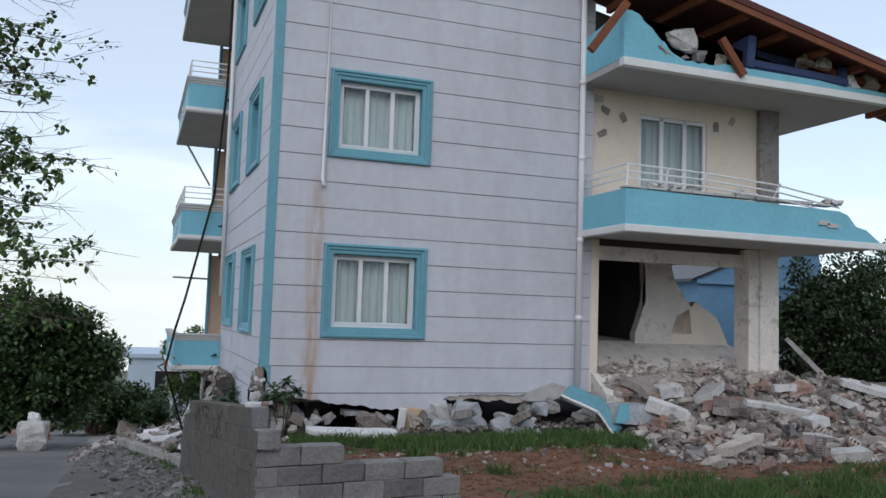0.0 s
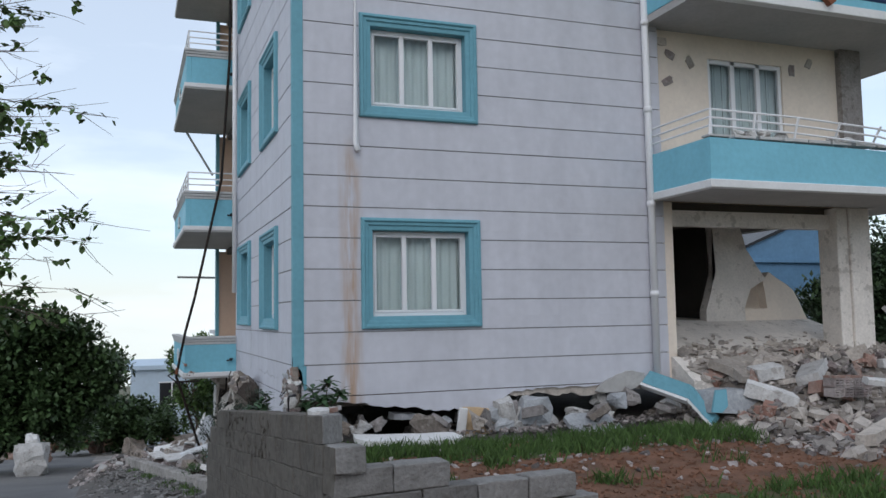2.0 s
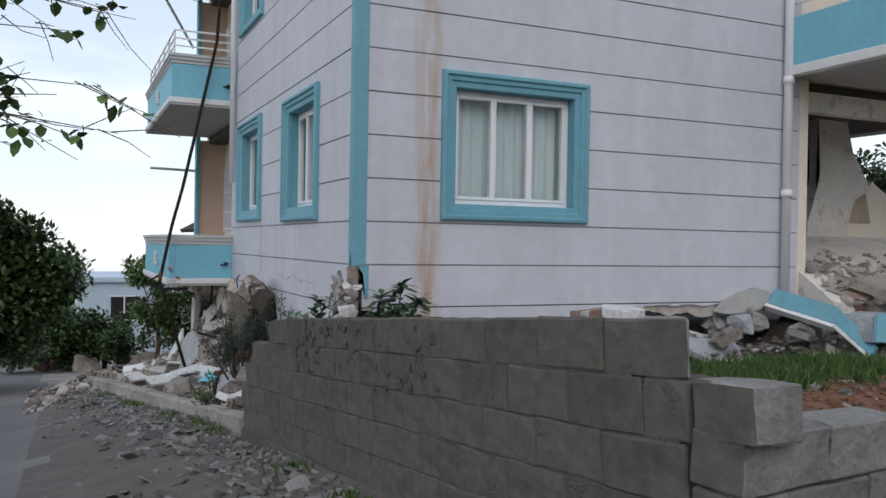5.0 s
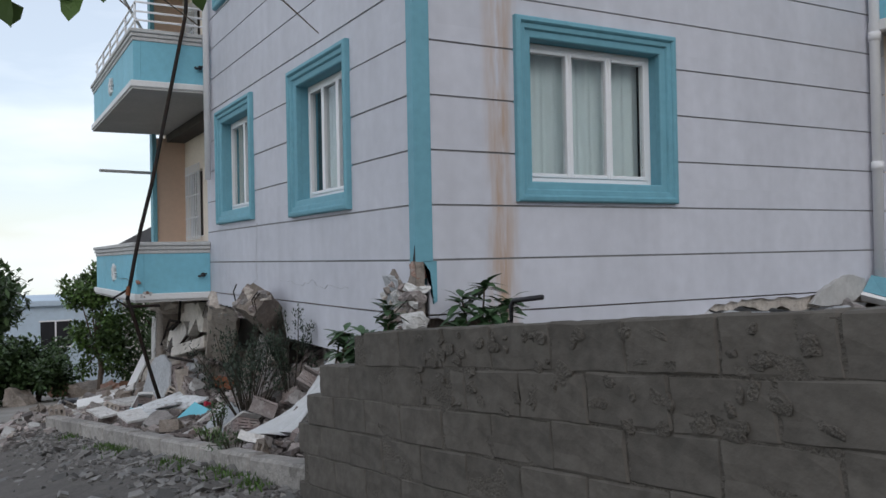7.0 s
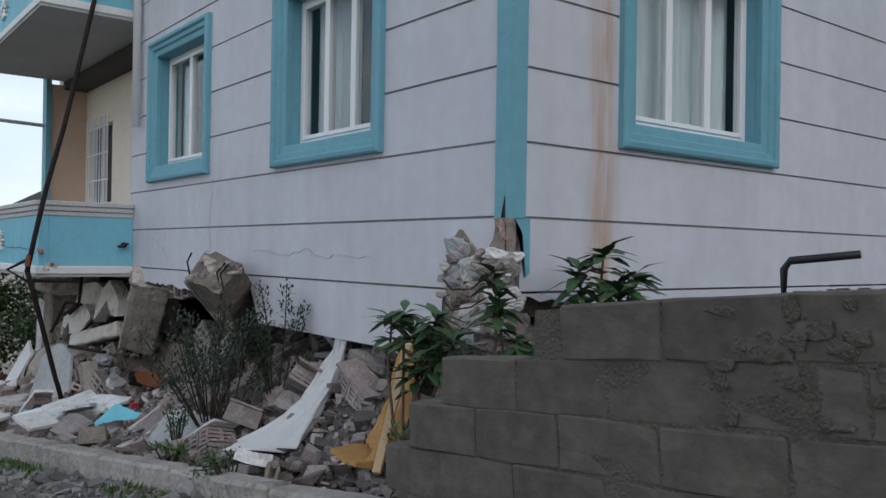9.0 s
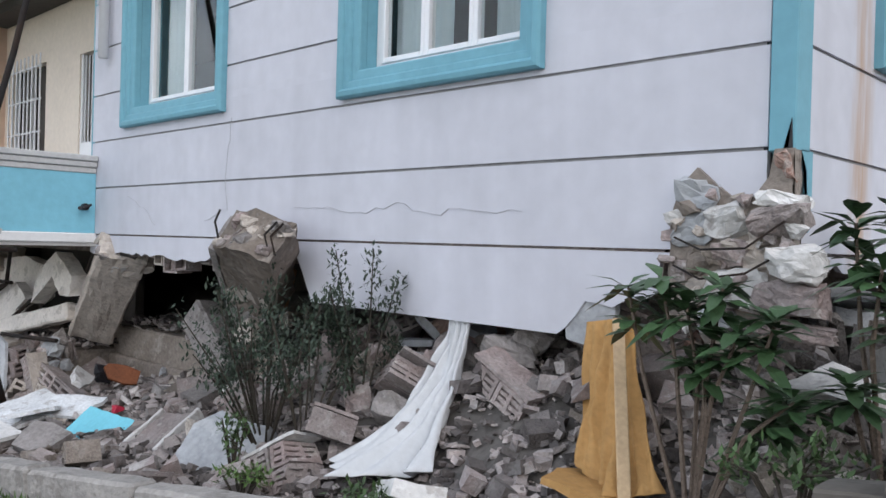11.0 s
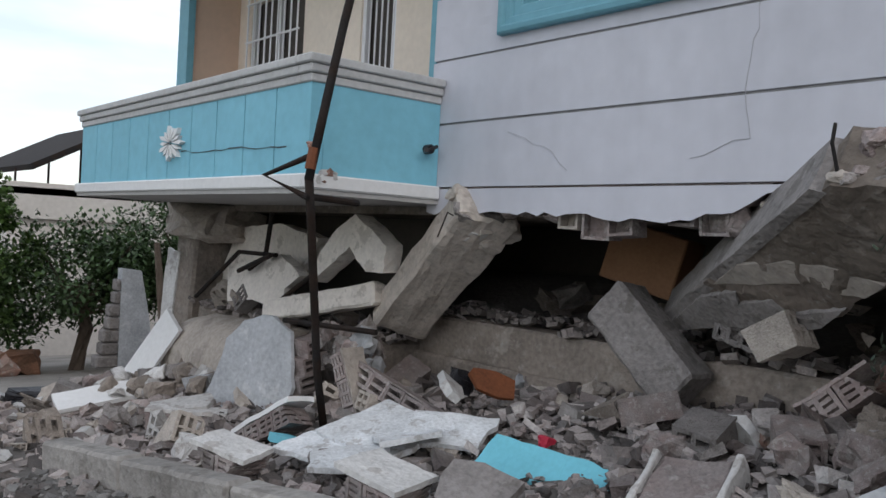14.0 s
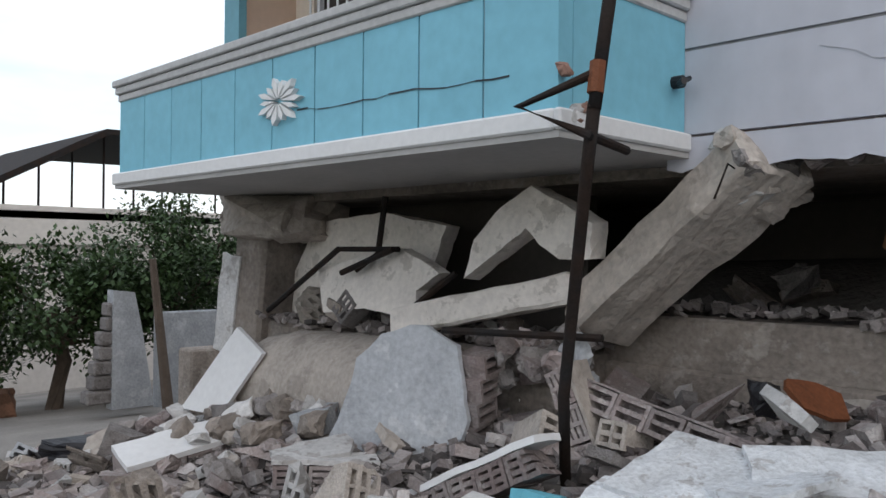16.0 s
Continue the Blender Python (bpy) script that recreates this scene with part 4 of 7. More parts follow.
BLOCKS = [block_mesh("block", 0.187, 0.396, 0.184, s) for s in range(4)]
HALVES = [block_mesh("block", 0.187, 0.196, 0.184, s) for s in range(4, 6)]
PALE = [block_mesh("block", 0.19, 0.394, 0.163, s, M_paleblock) for s in range(6, 9)]
PALEHALF = [block_mesh("block", 0.19, 0.194, 0.163, 9, M_paleblock)]
rb = random.Random(8)


def wall_run(p0, p1, slope, courses, tops, z_top, whole=None, half_ones=None, h=0.2, first=None):
    """Blocks laid from p0 to p1. tops(s, course) tells whether a block stands at s metres along."""
    p0, p1 = Vector(p0), Vector(p1)
    way = (p1 - p0)
    length = way.length
    way.normalize()
    yaw = math.degrees(math.atan2(way.y, way.x)) - 90
    for c in range(courses):
        s = 0.0 if c % 2 == 0 else -0.2
        while s < length - 0.05:
            a, b = max(s, 0), min(s + 0.4, length)
            half = b - a < 0.3
            mid = (a + b) / 2
            if b - a > 0.12 and tops(mid, c):
                p = p0 + way * mid
                z = z_top - h / 2 - h * c + slope * mid
                m = pose(p.x + rb.uniform(-0.004, 0.004), p.y, z + rb.uniform(-0.004, 0.004), math.degrees(math.atan(slope)) + rb.uniform(-0.5, 0.5), rb.uniform(-0.5, 0.5), yaw + rb.uniform(-0.7, 0.7))
                pick = (half_ones or HALVES) if half else (whole or BLOCKS)
                piece("block", first[0 if half else 1] if first and a == 0 else rb.choice(pick), m, gw)
            s += 0.4


WS = -0.088
A, B = (1.14, 7.35, 0), (0.87, 12.86, 0)
LEN = (Vector(B) - Vector(A)).length - 0.2


def long_top(s, c):
    if c == 0:
        return 0.25 < s < LEN - 0.85
    if c == 1:
        return s < LEN - 0.45
    return s < LEN - (0.3, 0.15, 0, 0, 0, 0)[c - 2]


wall_run(Vector(A) + (Vector(B) - Vector(A)).normalized() * 0.2, B, WS, 8, long_top, 1.07 + WS * 0.2, h=0.187)
for s0, s1, lo, hi in ((0.46, LEN - 0.6, 0.86, 1.05), (0.24, LEN - 0.3, 0.675, 0.86), (0.24, LEN - 0.15, 0.5, 0.675), (0.24, LEN + 0.15, -0.5, 0.5)):
    way = (Vector(B) - Vector(A)).normalized()
    side = Vector((way.y, -way.x, 0)) * 0.089
    bm = bmesh.new()
    prism(bm, [(s0, lo + WS * s0), (s1, lo + WS * s1), (s1, hi + WS * s1), (s0, hi + WS * s0)], lambda u, d, z: Vector(A) + way * u + side * d + Vector((0, 0, z)), -1, 1)
    part("mortar", bm, M_mortar, gw, "rough grey mortar")
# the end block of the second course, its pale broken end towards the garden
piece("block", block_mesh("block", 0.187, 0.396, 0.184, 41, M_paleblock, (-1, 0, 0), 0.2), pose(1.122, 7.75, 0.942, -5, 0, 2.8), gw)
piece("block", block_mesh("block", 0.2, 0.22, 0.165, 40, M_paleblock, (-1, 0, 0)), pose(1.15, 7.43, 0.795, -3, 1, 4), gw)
# the return along the garden, stepping down
C, D = (1.05, 7.44, 0), (3.05, 7.7, 0)
tops = {0: 0.74, 1: 1.6, 2: 1.82}
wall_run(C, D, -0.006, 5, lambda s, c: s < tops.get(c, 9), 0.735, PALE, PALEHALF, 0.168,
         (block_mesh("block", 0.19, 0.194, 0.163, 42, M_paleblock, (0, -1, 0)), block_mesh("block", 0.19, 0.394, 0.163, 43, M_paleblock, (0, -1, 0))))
for u0, u1, top in ((1.12, 1.68, 0.66), (1.681, 2.5, 0.47), (2.501, 2.75, 0.3)):
    bm = bmesh.new()
    prism(bm, [(u0, -0.1), (u1, -0.1), (u1, top), (u0, top)], lambda u, d, z: (u, 7.44 + 0.13 * (u - 1.05) - d, z), -0.07, 0.07)
    part("mortar", bm, M_mortar, gw, "rough grey mortar")
# bent pipe behind the wall
bm = bmesh.new()
tube(bm, [(1.53, 11.55, 0.3), (1.53, 11.55, 0.79), (1.535, 11.53, 0.82), (1.56, 11.3, 0.845)], 0.014, 8)
solo("bent_pipe", bm, M_black, "bent black pipe end behind the block wall", "pipe", smooth=True)
# mortar splashed over the lane face
rs = random.Random(91)
for i in range(70):
    s = rs.uniform(1.7, 4.0)
    p = Vector(A) + (Vector(B) - Vector(A)).normalized() * s
    bm = bmesh.new()
    lump(bm, (0.016, rs.uniform(0.03, 0.11), rs.uniform(0.02, 0.07)), rs, turned(p.x - 0.094, p.y, 1.04 + WS * s - rs.uniform(0, 0.34), rs.uniform(-20, 20), 0, 0), 22)
    part("mortar", bm, M_mortar, gw)
# rubble on the wall's near end
for i in range(4):
    bm = bmesh.new()
    shard(bm, (0.22, 0.16, 0.03), rb, turned(1.1 + 0.05 * i, 7.95 + 0.13 * i, 1.09 + WS * (0.6 + 0.13 * i) - 0.005, rb.uniform(-8, 8), rb.uniform(-12, 12), rb.uniform(0, 90)))
    solo("tile_shard", bm, M_redbrick if i % 2 else M_plaster, "broken tile shard on the block wall", "rubble", "tile shards")

# ---- concrete kerb ----
kerb = thing("kerb", (0.5, 16.5, -0.6), "weathered concrete kerb beside the lane", "kerb")
y = 12.98
while y < 20.4:
    n = rb.uniform(0.95, 1.05)
    bm = bmesh.new()
    cbox(bm, (0.17, n - 0.012, 0.42), turned(curb_x(y + n / 2) + 0.0, y + n / 2, curb_z(y + n / 2) - 0.21, math.degrees(math.atan(-0.11)), 0, math.degrees(math.atan(0.13))), 0.02)
    crumble(bm, 0.008, 0.14, y)
    part("stone", bm, M_kerb, kerb)
    y += n

rr = random.Random(61)
bm = bmesh.new()
torn(bm, jag([(4.95, 0.53), (5.1, 0.5), (5.35, 0.47), (5.55, 0.52), (5.8, 0.46), (6.05, 0.49), (6.35, 0.43), (6.8, 0.45), (7.1, 0.5), (7.5, 0.52)], 0.06, 0.025, random.Random(6)), 0.605, front, -0.2, -0.035)
part("torn_render", bm, M_beige, house, "broken underside of the wall")
bm = bmesh.new()
prism(bm, jag([(6.45, 0.5), (6.85, 0.47), (7.15, 0.52), (7.35, 0.63), (7.3, 0.74), (7.1, 0.78), (6.85, 0.74), (6.6, 0.64), (6.45, 0.5)], 0.08, 0.014, random.Random(7))[:-1], front, 0.004, 0.05)
crumble(bm, 0.012, 0.08, 3.3)
part("torn_render", bm, M_soffit, house, "lifted lump of render at the wall foot")
bm = bmesh.new()
shard(bm, (0.34, 0.3, 0.05), rr, pose(LX + 0.035, 14.38, 0.30, 0, 90, 0))
crumble(bm, 0.008, 0.06, 3)
part("torn_render", bm, M_greyplaster, house, "bare grey patch at the broken wall foot")
for k in (2,):
    bm = bmesh.new()
    z = 0.5 + STOREY * k
    tube(bm, [(1.2, 24.1, z), (1.85, 24.2, z - 1.05)], 0.03, 8)
    part("strut", bm, M_coping, house, "grey diagonal strut under the balcony")

# ---- rubble: shared pieces ----
def hollow_brick(bm, size, nx, nz, m=None, wall_t=0.016):
    """A clay brick with a grid of through holes along its length (y)."""
    sx, sy, sz = size
    m = m or Matrix.Identity(4)
    for i in range(nx + 1):
        x = -sx / 2 + (sx - wall_t) * i / nx
        box(bm, (x, -sy / 2, -sz / 2), (x + wall_t, sy / 2, sz / 2), m)
    for k in range(nz + 1):
        z = -sz / 2 + (sz - wall_t) * k / nz
        for i in range(nx):
            a = -sx / 2 + (sx - wall_t) * i / nx + wall_t
            b = -sx / 2 + (sx - wall_t) * (i + 1) / nx
            box(bm, (a, -sy / 2 + 0.002, z), (b, sy / 2 - 0.002, z + wall_t), m)
    box(bm, (-sx / 2 + 0.004, -0.01, -sz / 2 + 0.004), (sx / 2 - 0.004, 0.01, sz / 2 - 0.004), m)


def snap(bm, at, way):
    """Break a piece through along a plane and keep the part behind it."""
    cut = bmesh.ops.bisect_plane(bm, geom=bm.verts[:] + bm.edges[:] + bm.faces[:], plane_co=at, plane_no=way, clear_outer=True)
    bmesh.ops.holes_fill(bm, edges=[g for g in cut["geom_cut"] if isinstance(g, bmesh.types.BMEdge)])


def wear(bm, amp, seed):
    """Shift corners a little, the same at the same place, so that joined walls stay joined."""
    for v in bm.verts:
        v.co += noise.noise_vector(v.co * 11 + Vector((seed, seed, 0))) * amp


def wall_fragment(at, turn, cols, rows, plaster, label, plaster_mat, depth=0.19, cover="top", holes_n=(2, 3)):
    """A few hollow bricks still mortared together, with plaster on one face."""
    bx, by, bz = 0.19, 0.19, 0.135
    t = thing("wall_fragment", at, label, "rubble", "masonry fragments")
    m0 = pose(*at, *turn)
    w, h = cols * bx, rows * bz
    for i in range(cols):
        for k in range(rows):
            bm = bmesh.new()
            mb = m0 @ Matrix.Translation(((i + 0.5) * bx - w / 2, 0, (k + 0.5) * bz - h / 2))
            hollow_brick(bm, (bx - 0.008, depth, bz - 0.008), *holes_n, mb, 0.022)
            if i in (0, cols - 1) and cols > 1 and rb.random() < 0.6:
                side = -1 if i == 0 else 1
                snap(bm, mb @ Vector((side * bx * rb.uniform(0.1, 0.4), 0, 0)), mb.to_3x3() @ Vector((side, rb.uniform(-0.5, 0.5), rb.uniform(-0.7, 0.7))))
            wear(bm, 0.009, i + k * 3.1)
            part("brick", bm, M_brick, t)
    bm = bmesh.new()
    rr = random.Random(cols * 7 + rows)
    if cover == "top":
        pts = [(-w / 2 - 0.01, -depth / 2)] + jag([(-w / 2, depth / 2), (w / 2, depth / 2)], 0.08, 0.012, rr) + [(w / 2 + 0.01, -depth / 2)]
        prism(bm, pts, lambda u, d, z: m0 @ Vector((u, z, h / 2 + d)), 0.002, plaster)
        crumble(bm, 0.007, 0.08, cols + rows * 2.3)
    else:
        pts = jag([(-w / 2, -h / 2), (w / 2, -h / 2), (w / 2, h / 2), (-w / 2, h / 2), (-w / 2, -h / 2 + 0.03)], 0.1, 0.015, rr)
        prism(bm, pts, lambda u, d, z: m0 @ Vector((u, -depth / 2 - d, z)), 0.002, plaster)
    part("plaster", bm, plaster_mat, t, "plaster skin")
    return t


def slab(name, at, size, turn, material, label, seed, n=9, category="rubble", group="broken slabs"):
    bm = bmesh.new()
    shard(bm, size, random.Random(seed), pose(*at, *turn), n)
    crumble(bm, 0.006, 0.1, seed)
    return solo(name, bm, material, label, category, group)


def flat(name, at, size, turn, material, label, seed, category="rubble", group="broken slabs"):
    bm = bmesh.new()
    sheet(bm, size, random.Random(seed), pose(*at, *turn))
    crumble(bm, 0.012, 0.12, seed)
    return solo(name, bm, material, label, category, group)


def chunk(at, size, turn, material, label, seed, n=18):
    bm = bmesh.new()
    lump(bm, size, random.Random(seed), pose(*at, *turn), n)
    return solo("concrete_chunk", bm, material, label, "rubble", "concrete chunks")


# ---- large pieces of debris beside the lane ----
bm = bmesh.new()
box(bm, (2.05, 20.7, -1.6), (2.6, 23.9, -0.55), None, 0.03)
crumble(bm, 0.03, 0.12, 11)
solo("broken_wall_base", bm, M_dirtyconc, "dusty stump of the broken ground floor wall", "rubble")
bm = bmesh.new()
prism(bm, [(18.75, -0.86), (19.5, -0.86), (19.45, -0.7), (19.2, -0.66), (18.8, -0.68)], lambda u, d, z: (2.48 - d, u, z), 0.002, 0.012)
part("plaster", bm, M_beige, house, "pale plaster patch on the foundation")
# leaning pale panel
bm = bmesh.new()
q = [(23.95, -1.22), (23.36, -1.2), (23.05, -0.72), (23.5, -0.56)]
prism(bm, q, lambda u, d, z: (1.42 - d + (z + 1.2) * 0.35, u, z), 0, 0.035)
solo("leaning_panel", bm, M_white, "pale bluish board leaning on the rubble", "panel")
# beige rounded mass
bm = bmesh.new()
tube(bm, [(1.95, 23.4, -1.05), (1.95, 23.1, -1.0), (1.95, 22.2, -0.97), (1.95, 21.6, -0.98)], 0.42, 20, 0.44)
crumble(bm, 0.018, 0.12, 2)
solo("plastered_drum", bm, M_beige, "rounded beige plastered mass lying in the rubble", "rubble", smooth=True)
# standing grey slab with brick edge
g = thing("wall_fragment", (1.5, 21.4, -1.2), "grey plastered wall slab standing on edge with bricks showing", "rubble", "masonry fragments")
bm = bmesh.new()
pts = jag([(21.0, -1.32), (20.95, -0.9), (21.08, -0.5), (21.3, -0.4), (21.6, -0.46), (21.75, -0.62), (21.82, -1.0), (21.95, -1.28), (21.5, -1.36)], 0.1, 0.02, random.Random(2))
prism(bm, pts, lambda u, d, z: (1.36 - d + (z + 1.2) * 0.18 + (21.5 - u) * 0.25, u, z), -0.03, 0)
crumble(bm, 0.006, 0.1, 12)
part("plaster", bm, M_greyplaster, g, "grey-blue plaster face")
for k in range(6):
    bm = bmesh.new()
    hollow_brick(bm, (0.2, 0.2, 0.128), 1, 2, turned(1.62 + k * 0.022, 21.05 - 0.005 * k, -1.27 + 0.134 * k, 0, -10, 8), 0.02)
    part("brick", bm, M_brick, g)

wall_fragment((0.98, 21.5, -1.27), (0, 3, -33), 3, 2, 0.03, "hollow clay bricks with white plaster in the rubble", M_plaster, holes_n=(1, 3))
slab("white_slab", (1.0, 21.6, -1.1), (0.5, 0.25, 0.04), (10, -8, -20), M_plaster, "thin white plaster slab on hollow bricks", 92, 8)
wall_fragment((0.85, 22.95, -1.33), (14, -8, -5), 4, 1, 0.04, "plastered hollow brick strip lying tilted", M_white, 0.32)
wall_fragment((1.03, 20.38, -1.06), (-6, -27, -88), 5, 1, 0.035, "strip of hollow bricks with white plaster top", M_white, 0.2)
wall_fragment((1.66, 19.74, -0.79), (-24, 11, -92), 5, 1, 0.012, "long row of hollow clay bricks in the rubble", M_brick, 0.2, holes_n=(1, 2))
wall_fragment((1.6, 20.2, -0.8), (8, 66, -80), 3, 1, 0.02, "tilted strip of hollow bricks beside the pole", M_beige, 0.18)
# block of masonry with white plaster on two sides, lying tilted by the kerb
t = thing("wall_fragment", (1.5, 17.5, -1.0), "brown masonry block with white plaster on two sides", "rubble", "masonry fragments")
mb = pose(1.48, 17.48, -0.86, -8, -28, 14)
bm = bmesh.new()
cbox(bm, (0.4, 0.34, 0.34), mb, 0.015)
crumble(bm, 0.014, 0.06, 4.4)
part("masonry", bm, M_brick, t)
for k in (-1, 1):
    bm = bmesh.new()
    cbox(bm, (0.44, 0.03, 0.38), mb @ Matrix.Translation((0, k * 0.188, 0)), 0.006)
    crumble(bm, 0.01, 0.07, 5 + k)
    part("plaster", bm, M_plaster, t, "white plaster skin")
wall_fragment((0.68, 18.6, -0.9), (4, 8, -80), 2, 1, 0.03, "hollow brick with plaster beside the kerb", M_plaster, 0.3)
wall_fragment((0.45, 19.7, -1.0), (4, 8, -70), 2, 1, 0.03, "hollow bricks near the pole", M_plaster, 0.25)
wall_fragment((2.24, 15.22, -0.46), (8, 10, -47), 2, 2, 0.025, "grey hollow bricks beside the hanging cloth", M_plaster, 0.2, holes_n=(1, 2))
wall_fragment((2.14, 15.95, -0.38), (6, 5, -75), 2, 2, 0.03, "pinkish hollow bricks with a pale top", M_plaster, 0.3, holes_n=(1, 3))
slab("white_slab", (2.12, 15.97, -0.21), (0.62, 0.4, 0.04), (4, 4, 96), M_plaster, "pale slab over pink bricks", 91, 9)
wall_fragment((1.5, 15.8, -0.42), (20, 14, 60), 3, 1, 0.02, "broken hollow bricks lying loose", M_brick, 0.25, holes_n=(1, 3))
wall_fragment((1.2, 15.75, -0.62), (24, 30, 110), 2, 2, 0.02, "hollow brick standing on end", M_plaster, 0.2)
wall_fragment((2.35, 22.9, -0.42), (30, 20, 80), 2, 1, 0.03, "hollow brick on the broken wall", M_plaster, 0.2)
wall_fragment((2.1, 16.2, -0.3), (40, 10, 75), 3, 1, 0.02, "tilted hollow bricks under the floor", M_redbrick, 0.2)
wall_fragment((2.0, 20.75, -0.6), (80, 10, 90), 2, 1, 0.02, "hollow bricks above the foundation", M_brick, 0.2)

flat("blue_slab", (1.34, 18.22, -0.86), (0.36, 0.86, 0.045), (4, -42, 2), M_bluechip, "bright turquoise plaster slab in the rubble", 4)
slab("blue_slab", (0.9, 19.9, -0.98), (0.3, 0.2, 0.05), (10, 10, 60), M_bluechip, "small pale turquoise plaster shard", 14, 7)
for i, (x, y, z, sx, sy, tilt) in enumerate(((1.2, 19.3, -0.86, 0.5, 0.55, -16), (0.92, 19.45, -0.95, 0.4, 0.4, -10), (1.38, 18.98, -0.82, 0.3, 0.42, -22), (0.82, 19.1, -0.93, 0.28, 0.36, -6), (1.15, 19.05, -0.84, 0.3, 0.3, 8))):
    flat("foam_sheet", (x, y, z + 0.03), (sx * 1.2, sy * 1.25, 0.03), (4 - 3 * i, tilt, 15 * i), M_foam, "white insulation sheet on the rubble", 30 + i, "panel", "insulation sheets")
slab("grey_slab", (0.88, 18.2, -0.84), (0.34, 0.42, 0.06), (10, -28, 12), M_conc, "grey flat concrete slab beside the kerb", 93, 7)
slab("white_slab", (2.02, 17.62, -0.6), (0.36, 0.26, 0.05), (58, 12, 70), M_plaster, "white broken plaster slab standing up", 8, 9)
slab("white_slab", (1.55, 19.15, -0.6), (0.3, 0.2, 0.05), (40, -12, 60), M_plaster, "small white plaster slab", 18, 7)
slab("grey_slab", (1.24, 16.42, -0.64), (0.46, 0.64, 0.1), (8, -50, 4), M_greyplaster, "big pale grey plaster slab on the rubble", 41, 11)
slab("white_slab", (1.78, 15.02, -0.55), (0.44, 0.3, 0.07), (12, -24, 40), M_plaster, "white plaster slab by the cloth", 28, 8)
slab("white_slab", (1.0, 14.6, -0.42), (0.4, 0.28, 0.07), (14, 18, 60), M_plaster, "white plaster slab by the kerb", 38, 8)

rr = random.Random(44)
for i in range(16):
    q = rr.uniform(0.1, 0.2)
    chunk((rr.uniform(1.7, 1.95), rr.uniform(20.35, 21.0), rr.uniform(-0.75, -0.42)), (q, q * 0.8, q * 0.8), (rr.uniform(-40, 40), rr.uniform(-40, 40), rr.uniform(0, 180)), (M_conc, M_brick, M_greyplaster)[i % 3], "grey lump packed beside the standing slab", 800 + i, 16)

# inclined column
a, b = Vector((2.22, 20.62, -0.36)), Vector((2.0, 19.45, 0.50))
way = b - a
w = way.normalized()
n1 = (Vector((-0.91, 0.34, 0.23)) - w * w.dot(Vector((-0.91, 0.34, 0.23)))).normalized()
m = Matrix.Translation((a + b) / 2 - n1 * 0.04) @ Matrix((n1, w.cross(n1), w)).transposed().to_4x4()
t = thing("fallen_column", tuple(a), "broken concrete column leaning under the balcony", "column")
bm = bmesh.new()
cbox(bm, (0.42, 0.24, way.length), m, 0.02)
crumble(bm, 0.022, 0.09, 1)
part("shaft", bm, M_beige, t)
rr = random.Random(3)
for i in range(12):
    bm = bmesh.new()
    lump(bm, (0.17, 0.13, 0.12), rr, m @ Matrix.Translation((rr.uniform(-0.22, 0.2), rr.uniform(-0.14, 0.14), way.length / 2 - rr.uniform(-0.02, 0.22))), 28)
    part("crumb", bm, (M_conc, M_beige, M_plaster)[i % 3], t)
for i in range(2):
    bm = bmesh.new()
    s = m @ Vector((rr.uniform(-0.14, 0.14), 0.1, way.length / 2 - 0.1))
    tube(bm, [s, s + Vector((-0.12, 0.1 - 0.06 * i, 0.06)), s + Vector((-0.15, 0.25 - 0.16 * i, -0.1))], 0.006, 5)
    part("rebar", bm, M_pole, t, "rusty reinforcing bar")
# hooked white slab
bm = bmesh.new()
prism(bm, [(21.36, -0.14), (21.3, 0.12), (21.1, 0.3), (20.86, 0.42), (20.6, 0.3), (20.42, 0.2), (20.42, 0.0), (20.62, 0.0), (20.78, 0.08), (20.88, 0.17), (21.08, 0.05)], lambda u, d, z: (1.95 - d + 0.1 * (z - 0.1), u, z), -0.16, 0)
crumble(bm, 0.014, 0.09, 3)
solo("wall_slab", bm, M_palewall, "hook-shaped broken white wall slab", "rubble", "broken slabs")
bm = bmesh.new()
prism(bm, [(24.0, -0.5), (23.6, -0.1), (23.45, 0.27), (22.6, 0.33), (21.9, 0.22), (22.05, -0.12), (22.4, -0.16), (22.5, -0.3), (23.0, -0.52)], lambda u, d, z: (2.3 - d, u, z), -0.14, 0)
crumble(bm, 0.014, 0.09, 4)
solo("wall_slab", bm, M_palewall, "large cream wall slab broken under the balcony", "rubble", "broken slabs")
bm = bmesh.new()
prism(bm, [(22.95, -0.08), (22.5, -0.02), (22.05, 0.06), (21.62, -0.1), (21.8, -0.22), (21.75, -0.4), (22.3, -0.36), (22.75, -0.42)], lambda u, d, z: (2.0 - d + 0.3 * z, u, z), -0.1, 0)
crumble(bm, 0.008, 0.09, 5)
solo("wall_slab", bm, M_palewall, "cracked white wall slab leaning outwards", "rubble", "broken slabs")
bm = bmesh.new()
cbox(bm, (0.16, 1.35, 0.17), turned(1.95, 21.25, -0.3, -12, 8, 8), 0.02)
crumble(bm, 0.016, 0.08, 6)
solo("lintel", bm, M_palewall, "white broken lintel lying on the rubble", "rubble", "broken slabs")
# tilted prism and board
bm = bmesh.new()
cbox(bm, (0.28, 0.3, 0.72), turned(2.36, 18.38, -0.27, -48, 6, 4), 0.02)
crumble(bm, 0.012, 0.08, 7)
solo("concrete_chunk", bm, M_conc, "square concrete pillar piece lying tilted", "rubble", "concrete chunks")
bm = bmesh.new()
cbox(bm, (0.3, 0.56, 0.42), turned(3.2, 19.0, 0.2, 14, 4, 10), 0.01)
solo("carton", bm, M_cardboard, "brown board box wedged under the slab", "box")
